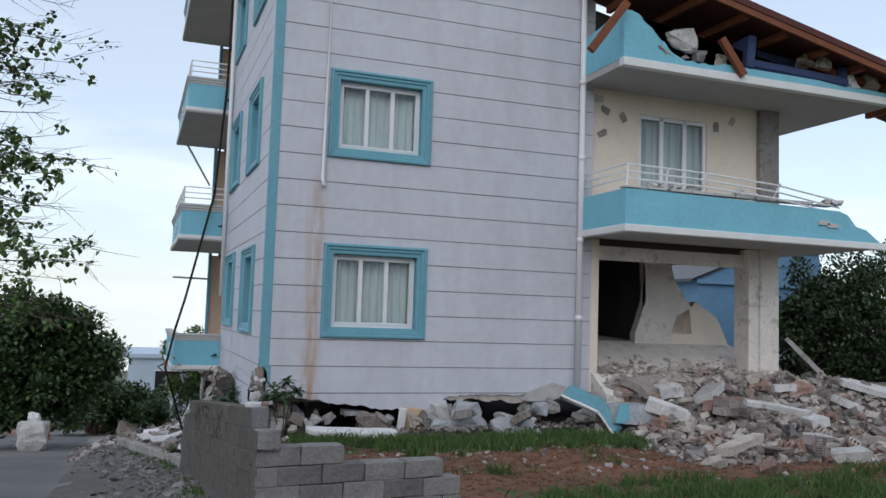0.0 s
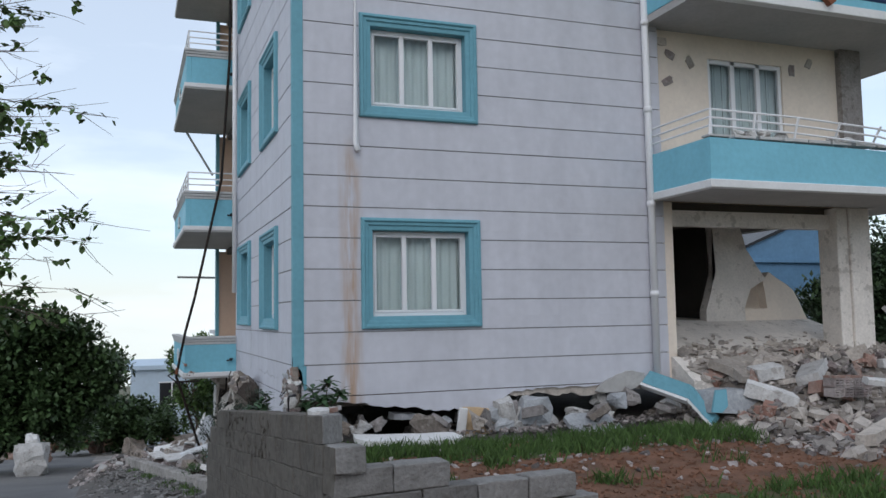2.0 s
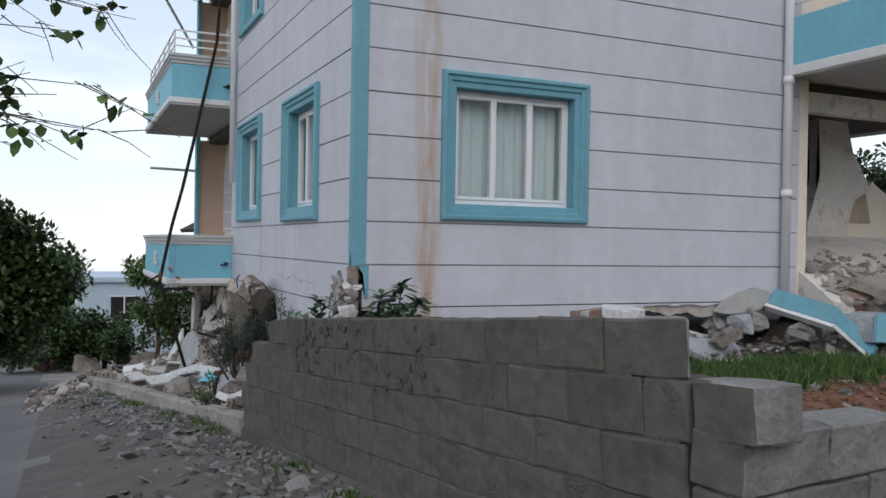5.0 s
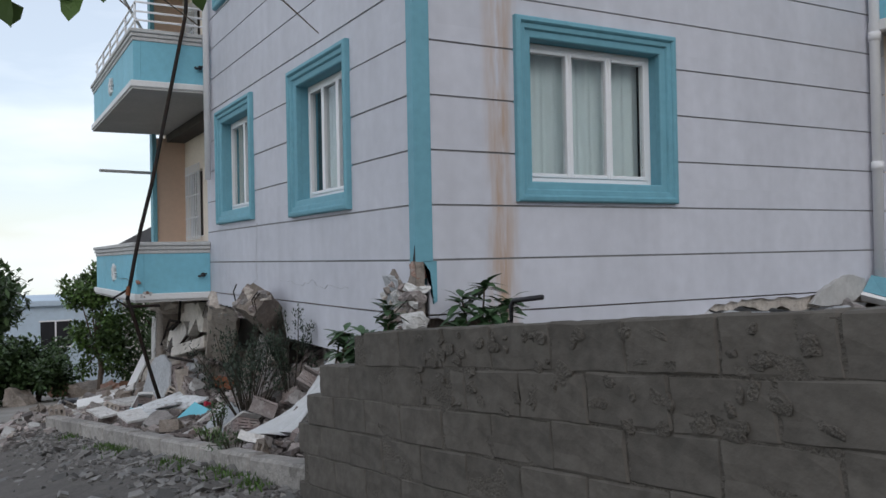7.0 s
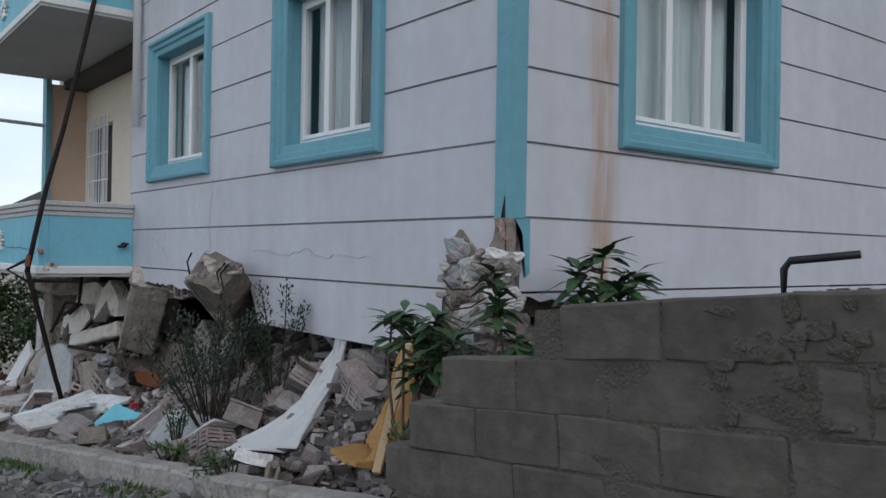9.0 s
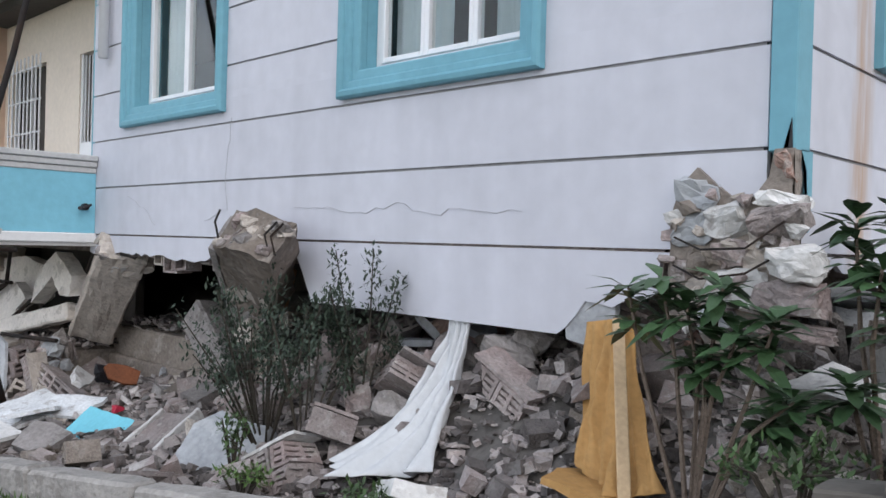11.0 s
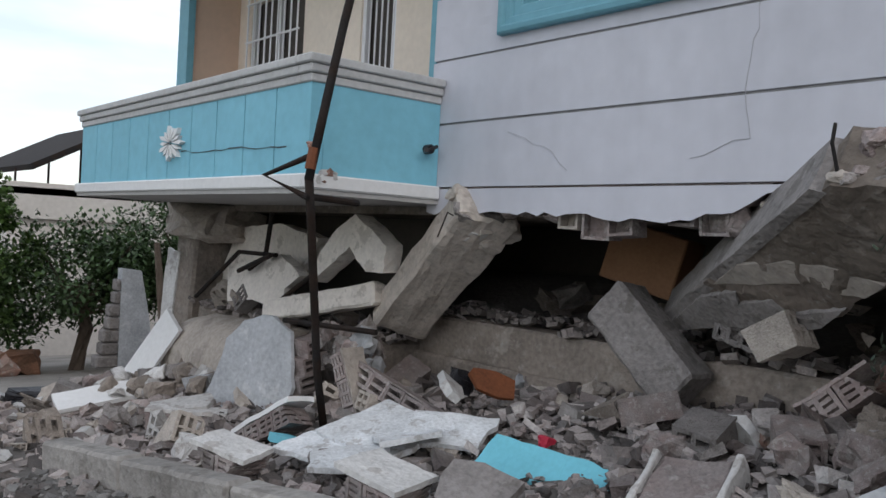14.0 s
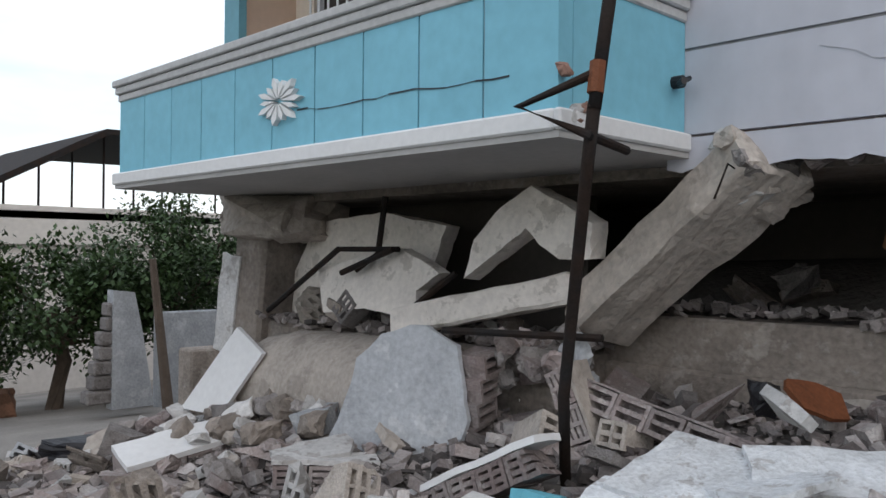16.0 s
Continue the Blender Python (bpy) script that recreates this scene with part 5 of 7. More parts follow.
# great slab hanging off the side wall: its top leans out, its foot lies back under the floor
t = thing("hanging_slab", (1.75, 17.1, 0.0), "broken beam end hanging from the side wall", "rubble")
TL, TR, BL, BR = Vector((1.47, 16.99, 0.56)), Vector((1.55, 16.44, 0.47)), Vector((2.62, 18.48, -0.17)), Vector((2.2, 17.35, -0.08))
NRM = (TR - TL).cross(BL - TL).normalized()
if NRM.x > 0:
    NRM = -NRM


def on_slab(u, d, v):
    return TL.lerp(TR, u).lerp(BL.lerp(BR, u), v) + NRM * d


bm = bmesh.new()
prism(bm, jag([(0, 0), (0.5, -0.03), (1, 0), (1.06, 0.3), (0.98, 0.62), (1.0, 0.86), (0.8, 0.98), (0.5, 0.93), (0.2, 1.02), (0, 1.0), (-0.04, 0.5), (0, 0)], 0.14, 0.025, random.Random(12))[:-1], on_slab, -0.3, 0)
crumble(bm, 0.02, 0.09, 8)
part("slab", bm, M_slabdirt, t)
bm = bmesh.new()
prism(bm, [(-0.07, 0.02), (0.06, 0.03), (0.05, 0.5), (0.06, 0.97), (-0.06, 1.0), (-0.1, 0.5)], on_slab, -0.26, 0.012)
crumble(bm, 0.008, 0.09, 9)
part("edge", bm, M_conc, t, "pale concrete edge of the slab")
for k, (q, mt, d) in enumerate((([(0.02, 0.44), (0.3, 0.38), (0.62, 0.4), (0.98, 0.5), (0.97, 0.6), (0.6, 0.52), (0.3, 0.56), (0.02, 0.58)], M_beige, 0.02),
                                ([(0.02, 0.68), (0.22, 0.62), (0.34, 0.72), (0.5, 0.66), (0.72, 0.78), (0.95, 0.7), (0.97, 0.88), (0.78, 0.98), (0.5, 0.93), (0.2, 1.0), (0.02, 0.98)], M_conc, 0.03))):
    bm = bmesh.new()
    prism(bm, jag(q + q[:1], 0.1, 0.012, random.Random(20 + k))[:-1], on_slab, -0.02, d)
    crumble(bm, 0.006, 0.07, 9 + k)
    part("layer", bm, mt, t)
rr = random.Random(14)
for i in range(22):
    bm = bmesh.new()
    s = rr.uniform(0.06, 0.16)
    p = on_slab(rr.uniform(0.02, 0.92), rr.uniform(-0.28, -0.04), 0.0) + Vector((0, 0, rr.uniform(-0.05, 0.03)))
    lump(bm, (s, s, s * 0.6), rr, turned(p.x, p.y, p.z, rr.uniform(-20, 20), rr.uniform(-20, 20), rr.uniform(0, 180)), 26)
    part("crumb", bm, (M_beige, M_conc, M_brick)[i % 3], t)
for u in (0.05, 0.9, 1.0):
    bm = bmesh.new()
    p = on_slab(u, -0.05, 0)
    tube(bm, [p, p + Vector((-0.02, 0.02, 0.12)), p + Vector((0.02, -0.05 if u > 0.5 else 0.03, 0.2))], 0.008, 5)
    part("rebar", bm, M_pole, t, "rusty reinforcing bar")
# torn edge of the wall above it
rr = random.Random(15)
y = 17.45
while y < 19.8:
    w = rr.uniform(0.1, 0.2)
    if rr.random() < 0.85:
        bm = bmesh.new()
        if rr.random() < 0.5:
            hollow_brick(bm, (w * 0.95, 0.15, rr.uniform(0.1, 0.17)), 1, 1, turned(2.06, y, 0.42 + rr.uniform(-0.03, 0.06), rr.uniform(-10, 10), rr.uniform(-8, 8), 90 + rr.uniform(-12, 12)))
        else:
            lump(bm, (0.16, w, rr.uniform(0.1, 0.18)), rr, turned(2.05, y, 0.45 + rr.uniform(-0.03, 0.05), rr.uniform(-15, 15), 0, rr.uniform(-15, 15)))
        part("brick", bm, M_brick if rr.random() < 0.6 else M_beige, house)
    y += w
# broken corner of the building: exposed masonry
rr = random.Random(16)
cr = thing("broken_corner", (2.0, 13.6, 0.2), "exposed broken brick corner of the house", "rubble")
bm = bmesh.new()
prism(bm, jag([(13.96, 0.32), (13.95, 0.76), (13.9, 0.9), (13.83, 0.97), (13.75, 0.9), (13.66, 0.83), (13.58, 0.84), (13.52, 0.92), (13.5, 1.03), (13.42, 1.03), (13.42, 0.32), (13.96, 0.32)], 0.06, 0.012, rr)[:-1], lambda u, d, z: (LX - d, u, z), -0.05, 0.026)
part("core", bm, M_dirtyconc, cr, "torn edge of the broken wall")
# big stones and bricks of the torn corner: place along the wall, height, width, tallness, proudness
for i, (y, z, w, h, d, mt) in enumerate((
        (13.83, 0.87, 0.19, 0.17, 0.03, M_greyplaster), (13.84, 0.70, 0.18, 0.15, 0.03, M_greyplaster), (13.68, 0.74, 0.2, 0.17, 0.06, M_plaster), (13.66, 0.6, 0.16, 0.1, 0.05, M_brick),
        (13.46, 0.74, 0.24, 0.12, 0.08, M_brick), (13.47, 0.82, 0.2, 0.08, 0.04, M_plaster), (13.38, 0.57, 0.22, 0.16, 0.12, M_plaster), (13.62, 0.46, 0.26, 0.17, 0.06, M_plaster),
        (13.4, 0.44, 0.26, 0.15, 0.08, M_brick), (13.42, 0.31, 0.34, 0.08, 0.09, M_brick), (13.47, 0.95, 0.07, 0.15, 0.03, M_redbrick), (13.8, 0.57, 0.12, 0.12, 0.03, M_dirtyconc),
        (13.78, 0.44, 0.2, 0.13, 0.04, M_beige), (13.9, 0.52, 0.12, 0.12, 0.03, M_brick), (13.72, 0.32, 0.2, 0.1, 0.05, M_greyplaster), (13.55, 0.6, 0.1, 0.14, 0.04, M_beige))):
    bm = bmesh.new()
    lump(bm, (0.16, w, h), rr, turned(LX + 0.05 - d, y, z, rr.uniform(-8, 8), rr.uniform(-10, 10), rr.uniform(-10, 10)), 40)
    crumble(bm, 0.014, 0.05, i)
    part("brick", bm, mt, cr)
for i in range(46):
    y, z = rr.uniform(13.4, 13.95), rr.uniform(0.25, 0.85)
    bm = bmesh.new()
    s = rr.uniform(0.03, 0.08)
    lump(bm, (s, s * rr.uniform(0.9, 1.5), s), rr, turned(rr.uniform(1.87, 1.93), y, z, rr.uniform(-25, 25), rr.uniform(-25, 25), rr.uniform(-40, 40)), 10)
    part("crumb", bm, (M_brick, M_plaster, M_beige, M_dirtyconc)[i % 4], cr)
for i in range(2):
    bm = bmesh.new()
    tube(bm, [(1.86, 13.9, 0.55 + 0.12 * i), (1.8, 13.75, 0.5 + 0.12 * i), (1.78, 13.55, 0.53 + 0.1 * i), (1.84, 13.42, 0.62 + 0.12 * i)], 0.005, 5)
    part("rebar", bm, M_pole, cr)
# solid black sliver; its colour stands for the shade inside the split
bm = bmesh.new()
prism(bm, [(13.43, 0.82), (13.428, 0.98), (13.436, 1.15), (13.452, 0.98), (13.475, 0.9), (13.52, 0.82)], lambda u, d, z: (LX - d, u, z), -0.05, 0.024)
part("gap", bm, M_black, cr, "dark torn gap")

# ---- bent pole ----
pole = thing("bent_pole", (1.34, 20.1, -1.1), "dark rusty pole bent over the balcony corner", "pole")
bm = bmesh.new()
tube(bm, [(1.36, 20.12, -1.25), (1.15, 19.98, -0.6), (0.86, 19.66, 0.3), (0.76, 19.55, 0.58)], 0.026, 10)
part("lower_shaft", bm, M_pole, pole, smooth=True)
bm = bmesh.new()
tube(bm, [(0.76, 19.55, 0.56), (0.84, 19.54, 1.0), (0.93, 19.54, 1.45), (1.1, 19.58, 2.1), (1.62, 19.72, 4.5), (1.78, 19.76, 7.0), (1.8, 19.76, 9.4)], 0.026, 10)
part("upper_shaft", bm, M_pole, pole, smooth=True)
bm = bmesh.new()
tube(bm, [(0.78, 19.56, 0.7), (0.62, 19.8, 0.58), (0.76, 19.58, 0.47), (1.2, 19.7, 0.46)], 0.02, 8)
part("bracket", bm, M_pole, pole, "bent metal bracket")
bm = bmesh.new()
tube(bm, [(0.765, 19.55, 0.62), (0.785, 19.55, 0.74)], 0.032, 8)
part("collar", bm, M_rust, pole, "rusty orange collar")
# thin bars among the broken walls
for p in ([(1.95, 23.6, -0.45), (1.9, 22.6, 0.05), (1.95, 22.0, 0.05)], [(2.0, 22.2, 0.42), (1.98, 22.25, 0.02), (1.9, 22.4, -0.1)], [(1.9, 22.0, 0.05), (1.85, 22.5, -0.12)], [(2.0, 21.5, -0.1), (1.8, 21.9, -0.45)], [(1.6, 21.2, -0.42), (1.75, 20.2, -0.4)]):
    bm = bmesh.new()
    tube(bm, p, 0.022, 6)
    solo("steel_bar", bm, M_pole, "thin rusty bar among broken walls", "bar", "rusty bars")

# ---- cloths hanging out of the crushed storey ----
def cloth(name, tops, feet, material, label, seed, n=28, rows=14, crumple=0.05, flare=2.4):
    r = random.Random(seed)
    bm = bmesh.new()
    grid = []
    for i in range(n + 1):
        s = i / n
        a = Vector(tops[0]).lerp(Vector(tops[1]), s)
        k = s * (len(feet) - 1)
        j = min(int(k), len(feet) - 2)
        b = Vector(feet[j]).lerp(Vector(feet[j + 1]), k - j)
        col = []
        for q in range(rows + 1):
            t = q / rows
            p = a.lerp(b, t ** flare)
            p.z = a.z + (b.z - a.z) * (1 - (1 - t) ** 1.25)
            f = noise.noise((s * 7 + t, t * 1.2, seed)) * crumple * (0.8 + 2.2 * t) + noise.noise((s * 16, t * 5, seed + 3)) * crumple * 0.5
            p += Vector((-f, f * 0.3, 0.25 * f * t))
            col.append(bm.verts.new(p))
        grid.append(col)
    for i in range(n):
        for q in range(rows):
            bm.faces.new((grid[i][q], grid[i + 1][q], grid[i + 1][q + 1], grid[i][q + 1]))
    ob = solo(name, bm, material, label, "cloth", smooth=True)
    so = ob.modifiers.new("thick", "SOLIDIFY")
    so.thickness = 0.006


cloth("hanging_cloth", ((1.97, 15.3, 0.24), (1.97, 15.16, 0.24)), ((1.3, 15.5, -0.5), (1.16, 15.22, -0.52), (1.38, 14.9, -0.45)), M_tarp, "white cloth hanging from the crushed storey", 3, 44, 22, crumple=0.06, flare=1.9)
cloth("hanging_cloth", ((1.87, 14.34, 0.27), (1.83, 14.06, 0.32)), ((1.5, 14.12, -0.26), (1.36, 13.9, -0.36), (1.4, 13.66, -0.28)), M_orange, "ochre cloth hanging over a slat", 5, 30, crumple=0.045, flare=1.25)
bm = bmesh.new()
m = look((1.76, 14.1, 0.3), (1.32, 13.77, -0.36))
cbox(bm, (0.05, 0.025, 0.88), m @ Matrix.Translation((0, 0, -0.43)), 0.004)
solo("wooden_slat", bm, M_slat, "pale wooden slat under the ochre cloth", "slat")
slab("ochre_sheet", (1.4, 13.98, -0.33), (0.42, 0.36, 0.03), (10, 5, 20), M_orange, "crumpled ochre sheet on the rubble", 51, 9, "sheet")
slab("rusty_sheet", (1.92, 19.2, -0.6), (0.2, 0.34, 0.02), (30, -40, 30), M_rust, "bent rust-orange sheet in the rubble", 61, 7, "sheet", "")
chunk((1.85, 19.4, -0.62), (0.2, 0.14, 0.16), (0, 10, 10), M_black, "black bag in the rubble", 62)
chunk((1.5, 18.35, -0.72), (0.09, 0.07, 0.06), (0, 0, 0), M_rufous, "small red plastic thing", 63)
chunk((0.7, 23.9, -1.42), (0.7, 0.5, 0.18), (0, 6, 30), M_black, "dark crumpled cloth on the ground", 64)

# larger lumps packed under the lifted wall
rr = random.Random(117)
for i in range(54):
    y = rr.uniform(13.9, 17.6)
    x = rr.uniform(1.7, 2.6)
    s = rr.uniform(0.14, 0.32)
    z = rubble_z(x, y) + 0.02 + 0.16 * sm(1.5, 2.3, x) * rr.uniform(0.3, 1.2)
    if i % 5 == 0:
        wall_fragment((x, y, z + 0.04), (rr.uniform(-40, 40), rr.uniform(-40, 40), rr.uniform(0, 180)), rr.choice((1, 2)), 1, 0.02, "broken hollow brick wedged under the wall", M_brick, 0.2)
    elif i % 5 == 1:
        slab("plaster_slab", (x, y, z), (s * 1.4, s, 0.04), (rr.uniform(-50, 50), rr.uniform(-50, 50), rr.uniform(0, 180)), (M_plaster, M_greyplaster)[i % 2], "broken plaster piece wedged under the wall", 300 + i, 9)
    else:
        chunk((x, y, z), (s, s * rr.uniform(0.6, 1), s * rr.uniform(0.5, 0.8)), (rr.uniform(-40, 40), rr.uniform(-40, 40), rr.uniform(0, 180)), (M_dirtyconc, M_brick, M_conc, M_redbrick, M_brick)[i % 5], "broken masonry lump wedged under the wall", 400 + i, 26)
for i in range(26):
    y = rr.uniform(22.0, 24.2)
    x = rr.uniform(0.9, 1.5)
    s = rr.uniform(0.12, 0.26)
    chunk((x, y, rubble_z(x, y) + 0.12 + 0.1 * sm(1.2, 2.2, x)), (s, s * rr.uniform(0.6, 1), s * 0.6), (rr.uniform(-40, 40), rr.uniform(-40, 40), rr.uniform(0, 180)), (M_dirtyconc, M_brick, M_conc, M_plaster)[i % 4], "broken masonry lump in the rubble", 500 + i, 26)

# ---- loose chunks ----
POOL = []
rr = random.Random(31)
for i in range(16):
    bm = bmesh.new()
    if i % 4 == 0:
        shard(bm, (1, 0.75, 0.2), rr)
        crumble(bm, 0.035, 0.3, i)
    elif i % 4 == 1:
        lump(bm, (1, 0.8, 0.65), rr, None, 14, 0.16)
    elif i % 4 == 2:
        lump(bm, (1, 0.5, 0.45), rr, None, 11, 0.2)
    else:
        box(bm, (-0.5, -0.36, -0.16), (0.5, 0.36, 0.16))
        for q in range(3):
            snap(bm, Vector((rr.uniform(0.2, 0.42), rr.uniform(-0.2, 0.2), 0)), Vector((rr.uniform(-1, 1), rr.uniform(-1, 1), rr.uniform(-0.6, 0.6))))
        crumble(bm, 0.03, 0.25, i)
    me = bpy.data.meshes.new("chunk")
    bm.to_mesh(me)
    bm.free()
    POOL.append(me)
SOLID = len(POOL)
for i in range(6):
    bm = bmesh.new()
    hollow_brick(bm, (0.62, 0.95, 0.6 if i % 2 else 0.42), 2 + i % 2, 2, None, 0.075)
    snap(bm, Vector((rr.uniform(-0.1, 0.25), rr.uniform(-0.1, 0.3), 0)), Vector((rr.uniform(-1, 1), rr.uniform(-0.6, 1), rr.uniform(-0.7, 0.7))))
    wear(bm, 0.03, i * 1.7)
    me = bpy.data.meshes.new("chunk")
    bm.to_mesh(me)
    bm.free()
    POOL.append(me)
LOOK = ((M_conc, "grey broken concrete chunk in the heap"), (M_beige, "dusty beige masonry chunk in the heap"), (M_plaster, "white plaster chunk in the heap"),
        (M_brick, "pinkish clay brick piece in the heap"), (M_greyplaster, "grey plastered chunk in the heap"), (M_dirtyconc, "brown dusty concrete chunk in the heap"))
COLOURED = {}


CLEAR = ((0.98, 21.5, 0.42), (0.85, 22.95, 0.45), (1.03, 20.28, 0.42), (1.68, 19.5, 0.4), (1.25, 17.42, 0.3), (1.38, 18.38, 0.42), (1.2, 19.3, 0.4), (1.5, 21.4, 0.45), (1.5, 23.5, 0.5), (1.28, 16.5, 0.4), (1.55, 14.82, 0.3), (1.85, 15.62, 0.4), (1.1, 15.3, 0.45), (1.4, 13.9, 0.45), (0.68, 18.6, 0.25), (1.36, 20.1, 0.15), (1.85, 19.4, 0.3))


def loose(x, y, s, look_at, sink=0.25, z=None):
    if z is None and any((x - a) ** 2 + (y - b) ** 2 < c * c for a, b, c in CLEAR):
        return
    mesh = rr.choice(POOL)
    which = rr.choice(look_at)
    key = (mesh.name, which)
    if key not in COLOURED:
        c = mesh.copy()
        c.materials.append(LOOK[which][0] if which >= 0 else M_redbrick)
        COLOURED[key] = c
    brick = mesh in POOL[SOLID:]
    label = LOOK[which][1] if which >= 0 else "red clay brick piece in the heap"
    ob = new("hollow_brick" if brick else "rubble_chunk", COLOURED[key])
    s = rr.uniform(0.26, 0.36) if brick else s
    ob.matrix_basis = pose(x, y, (rubble_z(x, y) if z is None else z) + s * sink, rr.uniform(-35, 35), rr.uniform(-35, 35), rr.uniform(0, 360)) @ Matrix.Scale(s, 4)
    tagged(ob, label, "brick" if brick else "rubble", "loose bricks" if brick else "loose rubble")


for i in range(330):
    y = rr.uniform(13.2, 24.6)
    x = rr.uniform(curb_x(y) + 0.2, 2.5)
    loose(x, y, rr.choice((0.1, 0.13, 0.16, 0.2, 0.26)), (0, 0, 1, 3, 3, 3, 5, 5) if y < 18.5 else (0, 1, 1, 2, 3, 3, 4, 5))
SPILL, BANK = [], []
for i in range(260):
    y = rr.uniform(21.3, 27)
    x = rr.uniform(-0.7, 2.2)
    SPILL.append((x, y, rr.choice((0.1, 0.14, 0.18, 0.24))))
for i in range(26):
    loose(rr.uniform(1.95, 2.5), rr.uniform(20.7, 23.8), rr.choice((0.12, 0.18, 0.24)), (0, 1, 2, 3, 5), 0.3, -0.5)
for i in range(34):
    loose(rr.uniform(2.1, 4.2), rr.uniform(14, 20.5), rr.choice((0.2, 0.3, 0.4)), (0, 1, 5, 5), 0.2, rr.uniform(-0.35, -0.1))
for i in range(44):
    x = rr.uniform(2.2, 7.6)
    loose(x, rr.uniform(12.75, 13.9), rr.choice((0.18, 0.25, 0.34, 0.42)), (0, 0, 1, 2, 4, 5), 0.3, 0.05 + rr.uniform(0, 0.12))
for i in range(420):
    x = rr.uniform(7.9, 15.5)
    y = rr.uniform(9.8, 13.5)
    BANK.append((x, y, rr.choice((0.12, 0.16, 0.22, 0.3))))
for i in range(26):
    loose(rr.uniform(7.2, 14), rr.uniform(8.6, 10), rr.choice((0.14, 0.2, 0.28)), (0, 1, 3, -1, -1))



def spread(name, places, material, label, seed, sink=0.2):
    """Uncounted broken pieces of one material, joined."""
    r = random.Random(seed)
    verts, faces = [], []
    for x, y, q in places:
        me = r.choice(POOL)
        m = pose(x, y, rubble_z(x, y) + q * sink, r.uniform(-35, 35), r.uniform(-35, 35), r.uniform(0, 360)) @ Matrix.Scale(q * (1.3 if me in POOL[SOLID:] else 1), 4)
        k = len(verts)
        verts += [m @ v.co for v in me.vertices]
        faces += [[k + j for j in p.vertices] for p in me.polygons]
    me = bpy.data.meshes.new(name)
    me.from_pydata(verts, [], faces)
    me.materials.append(material)
    tagged(new(name, me), label, "debris", kind="stuff")


for k, (mt, say) in enumerate(((M_beige, "beige"), (M_brick, "pinkish grey"), (M_plaster, "white"))):
    spread("spilled_rubble", SPILL[k::3], mt, say + " broken masonry spilled towards the lane", 700 + k)
for k, (mt, say) in enumerate(((M_beige, "beige"), (M_brick, "pinkish grey"), (M_conc, "grey"), (M_beige, "dusty"), (M_redbrick, "reddish"))):
    spread("spilled_rubble", BANK[k::5], mt, say + " broken masonry before the open storey", 710 + k)

# ---- fine debris ----
def fine(name, n, area, size, material, label, height, seed, thick=1.0):
    r = random.Random(seed)
    verts, faces = [], []
    for i in range(n):
        x, y = area(r)
        if size > 0.12 and any((x - a) ** 2 + (y - b) ** 2 < c * c * 0.8 for a, b, c in CLEAR):
            continue
        s = size * r.uniform(0.4, 1.3)
        sx, sy, sz = s * r.uniform(0.5, 1.2), s * r.uniform(0.4, 1.0), s * r.uniform(0.15, 0.6) * thick
        m = pose(x, y, height(x, y) + sz * 0.25, r.uniform(-30, 30), r.uniform(-30, 30), r.uniform(0, 360))
        k = len(verts)
        for a in (-0.5, 0.5):
            for b in (-0.5, 0.5):
                for c in (-0.5, 0.5):
                    verts.append(m @ Vector((a * sx * r.uniform(0.6, 1.1), b * sy * r.uniform(0.6, 1.1), c * sz * r.uniform(0.7, 1.1))))
        faces += [[k + j for j in f] for f in FACES]
    me = bpy.data.meshes.new(name)
    me.from_pydata(verts, [], faces)
    me.materials.append(material)
    return tagged(new(name, me), label, "debris", kind="stuff")


def heap(r):
    y = r.uniform(12.5, 25.2)
    return r.uniform(max(1.1, curb_x(y)) + 0.1 if y < 13.3 else curb_x(y) + 0.1, 2.6), y


def heap_far(r):
    y = r.uniform(20.2, 27.5)
    return r.uniform(-1.2, 2.0), y


def heap_front(r):
    return r.uniform(7.4, 15.5), r.uniform(9.4, 13.6)


def under_front(r):
    return r.uniform(2.1, 7.8), 13.3 + r.gauss(0, 0.28)


def verge(r):
    y = r.uniform(4, 21)
    e = curb_x(y) if y > 12.4 else 0.95
    return e - 0.1 - abs(r.gauss(0, 0.34)), y


fine("broken_pieces", 900, heap, 0.13, M_brick2, "broken pinkish brick pieces in the heap", lambda x, y: rubble_z(x, y) + 0.03, 21)
fine("broken_pieces", 900, heap, 0.15, M_debris, "broken plates of brick and concrete debris", rubble_z, 11)
fine("broken_pieces", 420, heap_far, 0.2, M_debris, "broken brick pieces spilled over the lane", ground_z, 12)
fine("broken_pieces", 900, heap_front, 0.2, M_floorbits, "broken brick pieces under the open storey", rubble_z, 13)
fine("small_rubble", 4200, heap, 0.09, M_debris, "small broken brick, plaster and concrete debris", rubble_z, 1)
fine("small_rubble", 700, lambda r: (r.uniform(1.95, 2.65), r.uniform(20.6, 23.9)), 0.1, M_debris, "debris on the broken wall stump", lambda x, y: -0.52 + 0.06 * noise.noise((x * 3, y * 3, 0)), 14)
fine("small_rubble", 500, lambda r: (r.uniform(2.5, 3.3), r.uniform(14.2, 21.0)), 0.1, M_debris, "debris inside the crushed storey", lambda x, y: -0.3 + 0.05 * noise.noise((x * 3, y * 3, 0)), 15)
def open_floor(x, y):
    return 0.62 + 0.33 * sm(12.9, 13.5, y) + 0.55 * max(0, min(1, (y - 13.4) / 1.9)) + 0.01


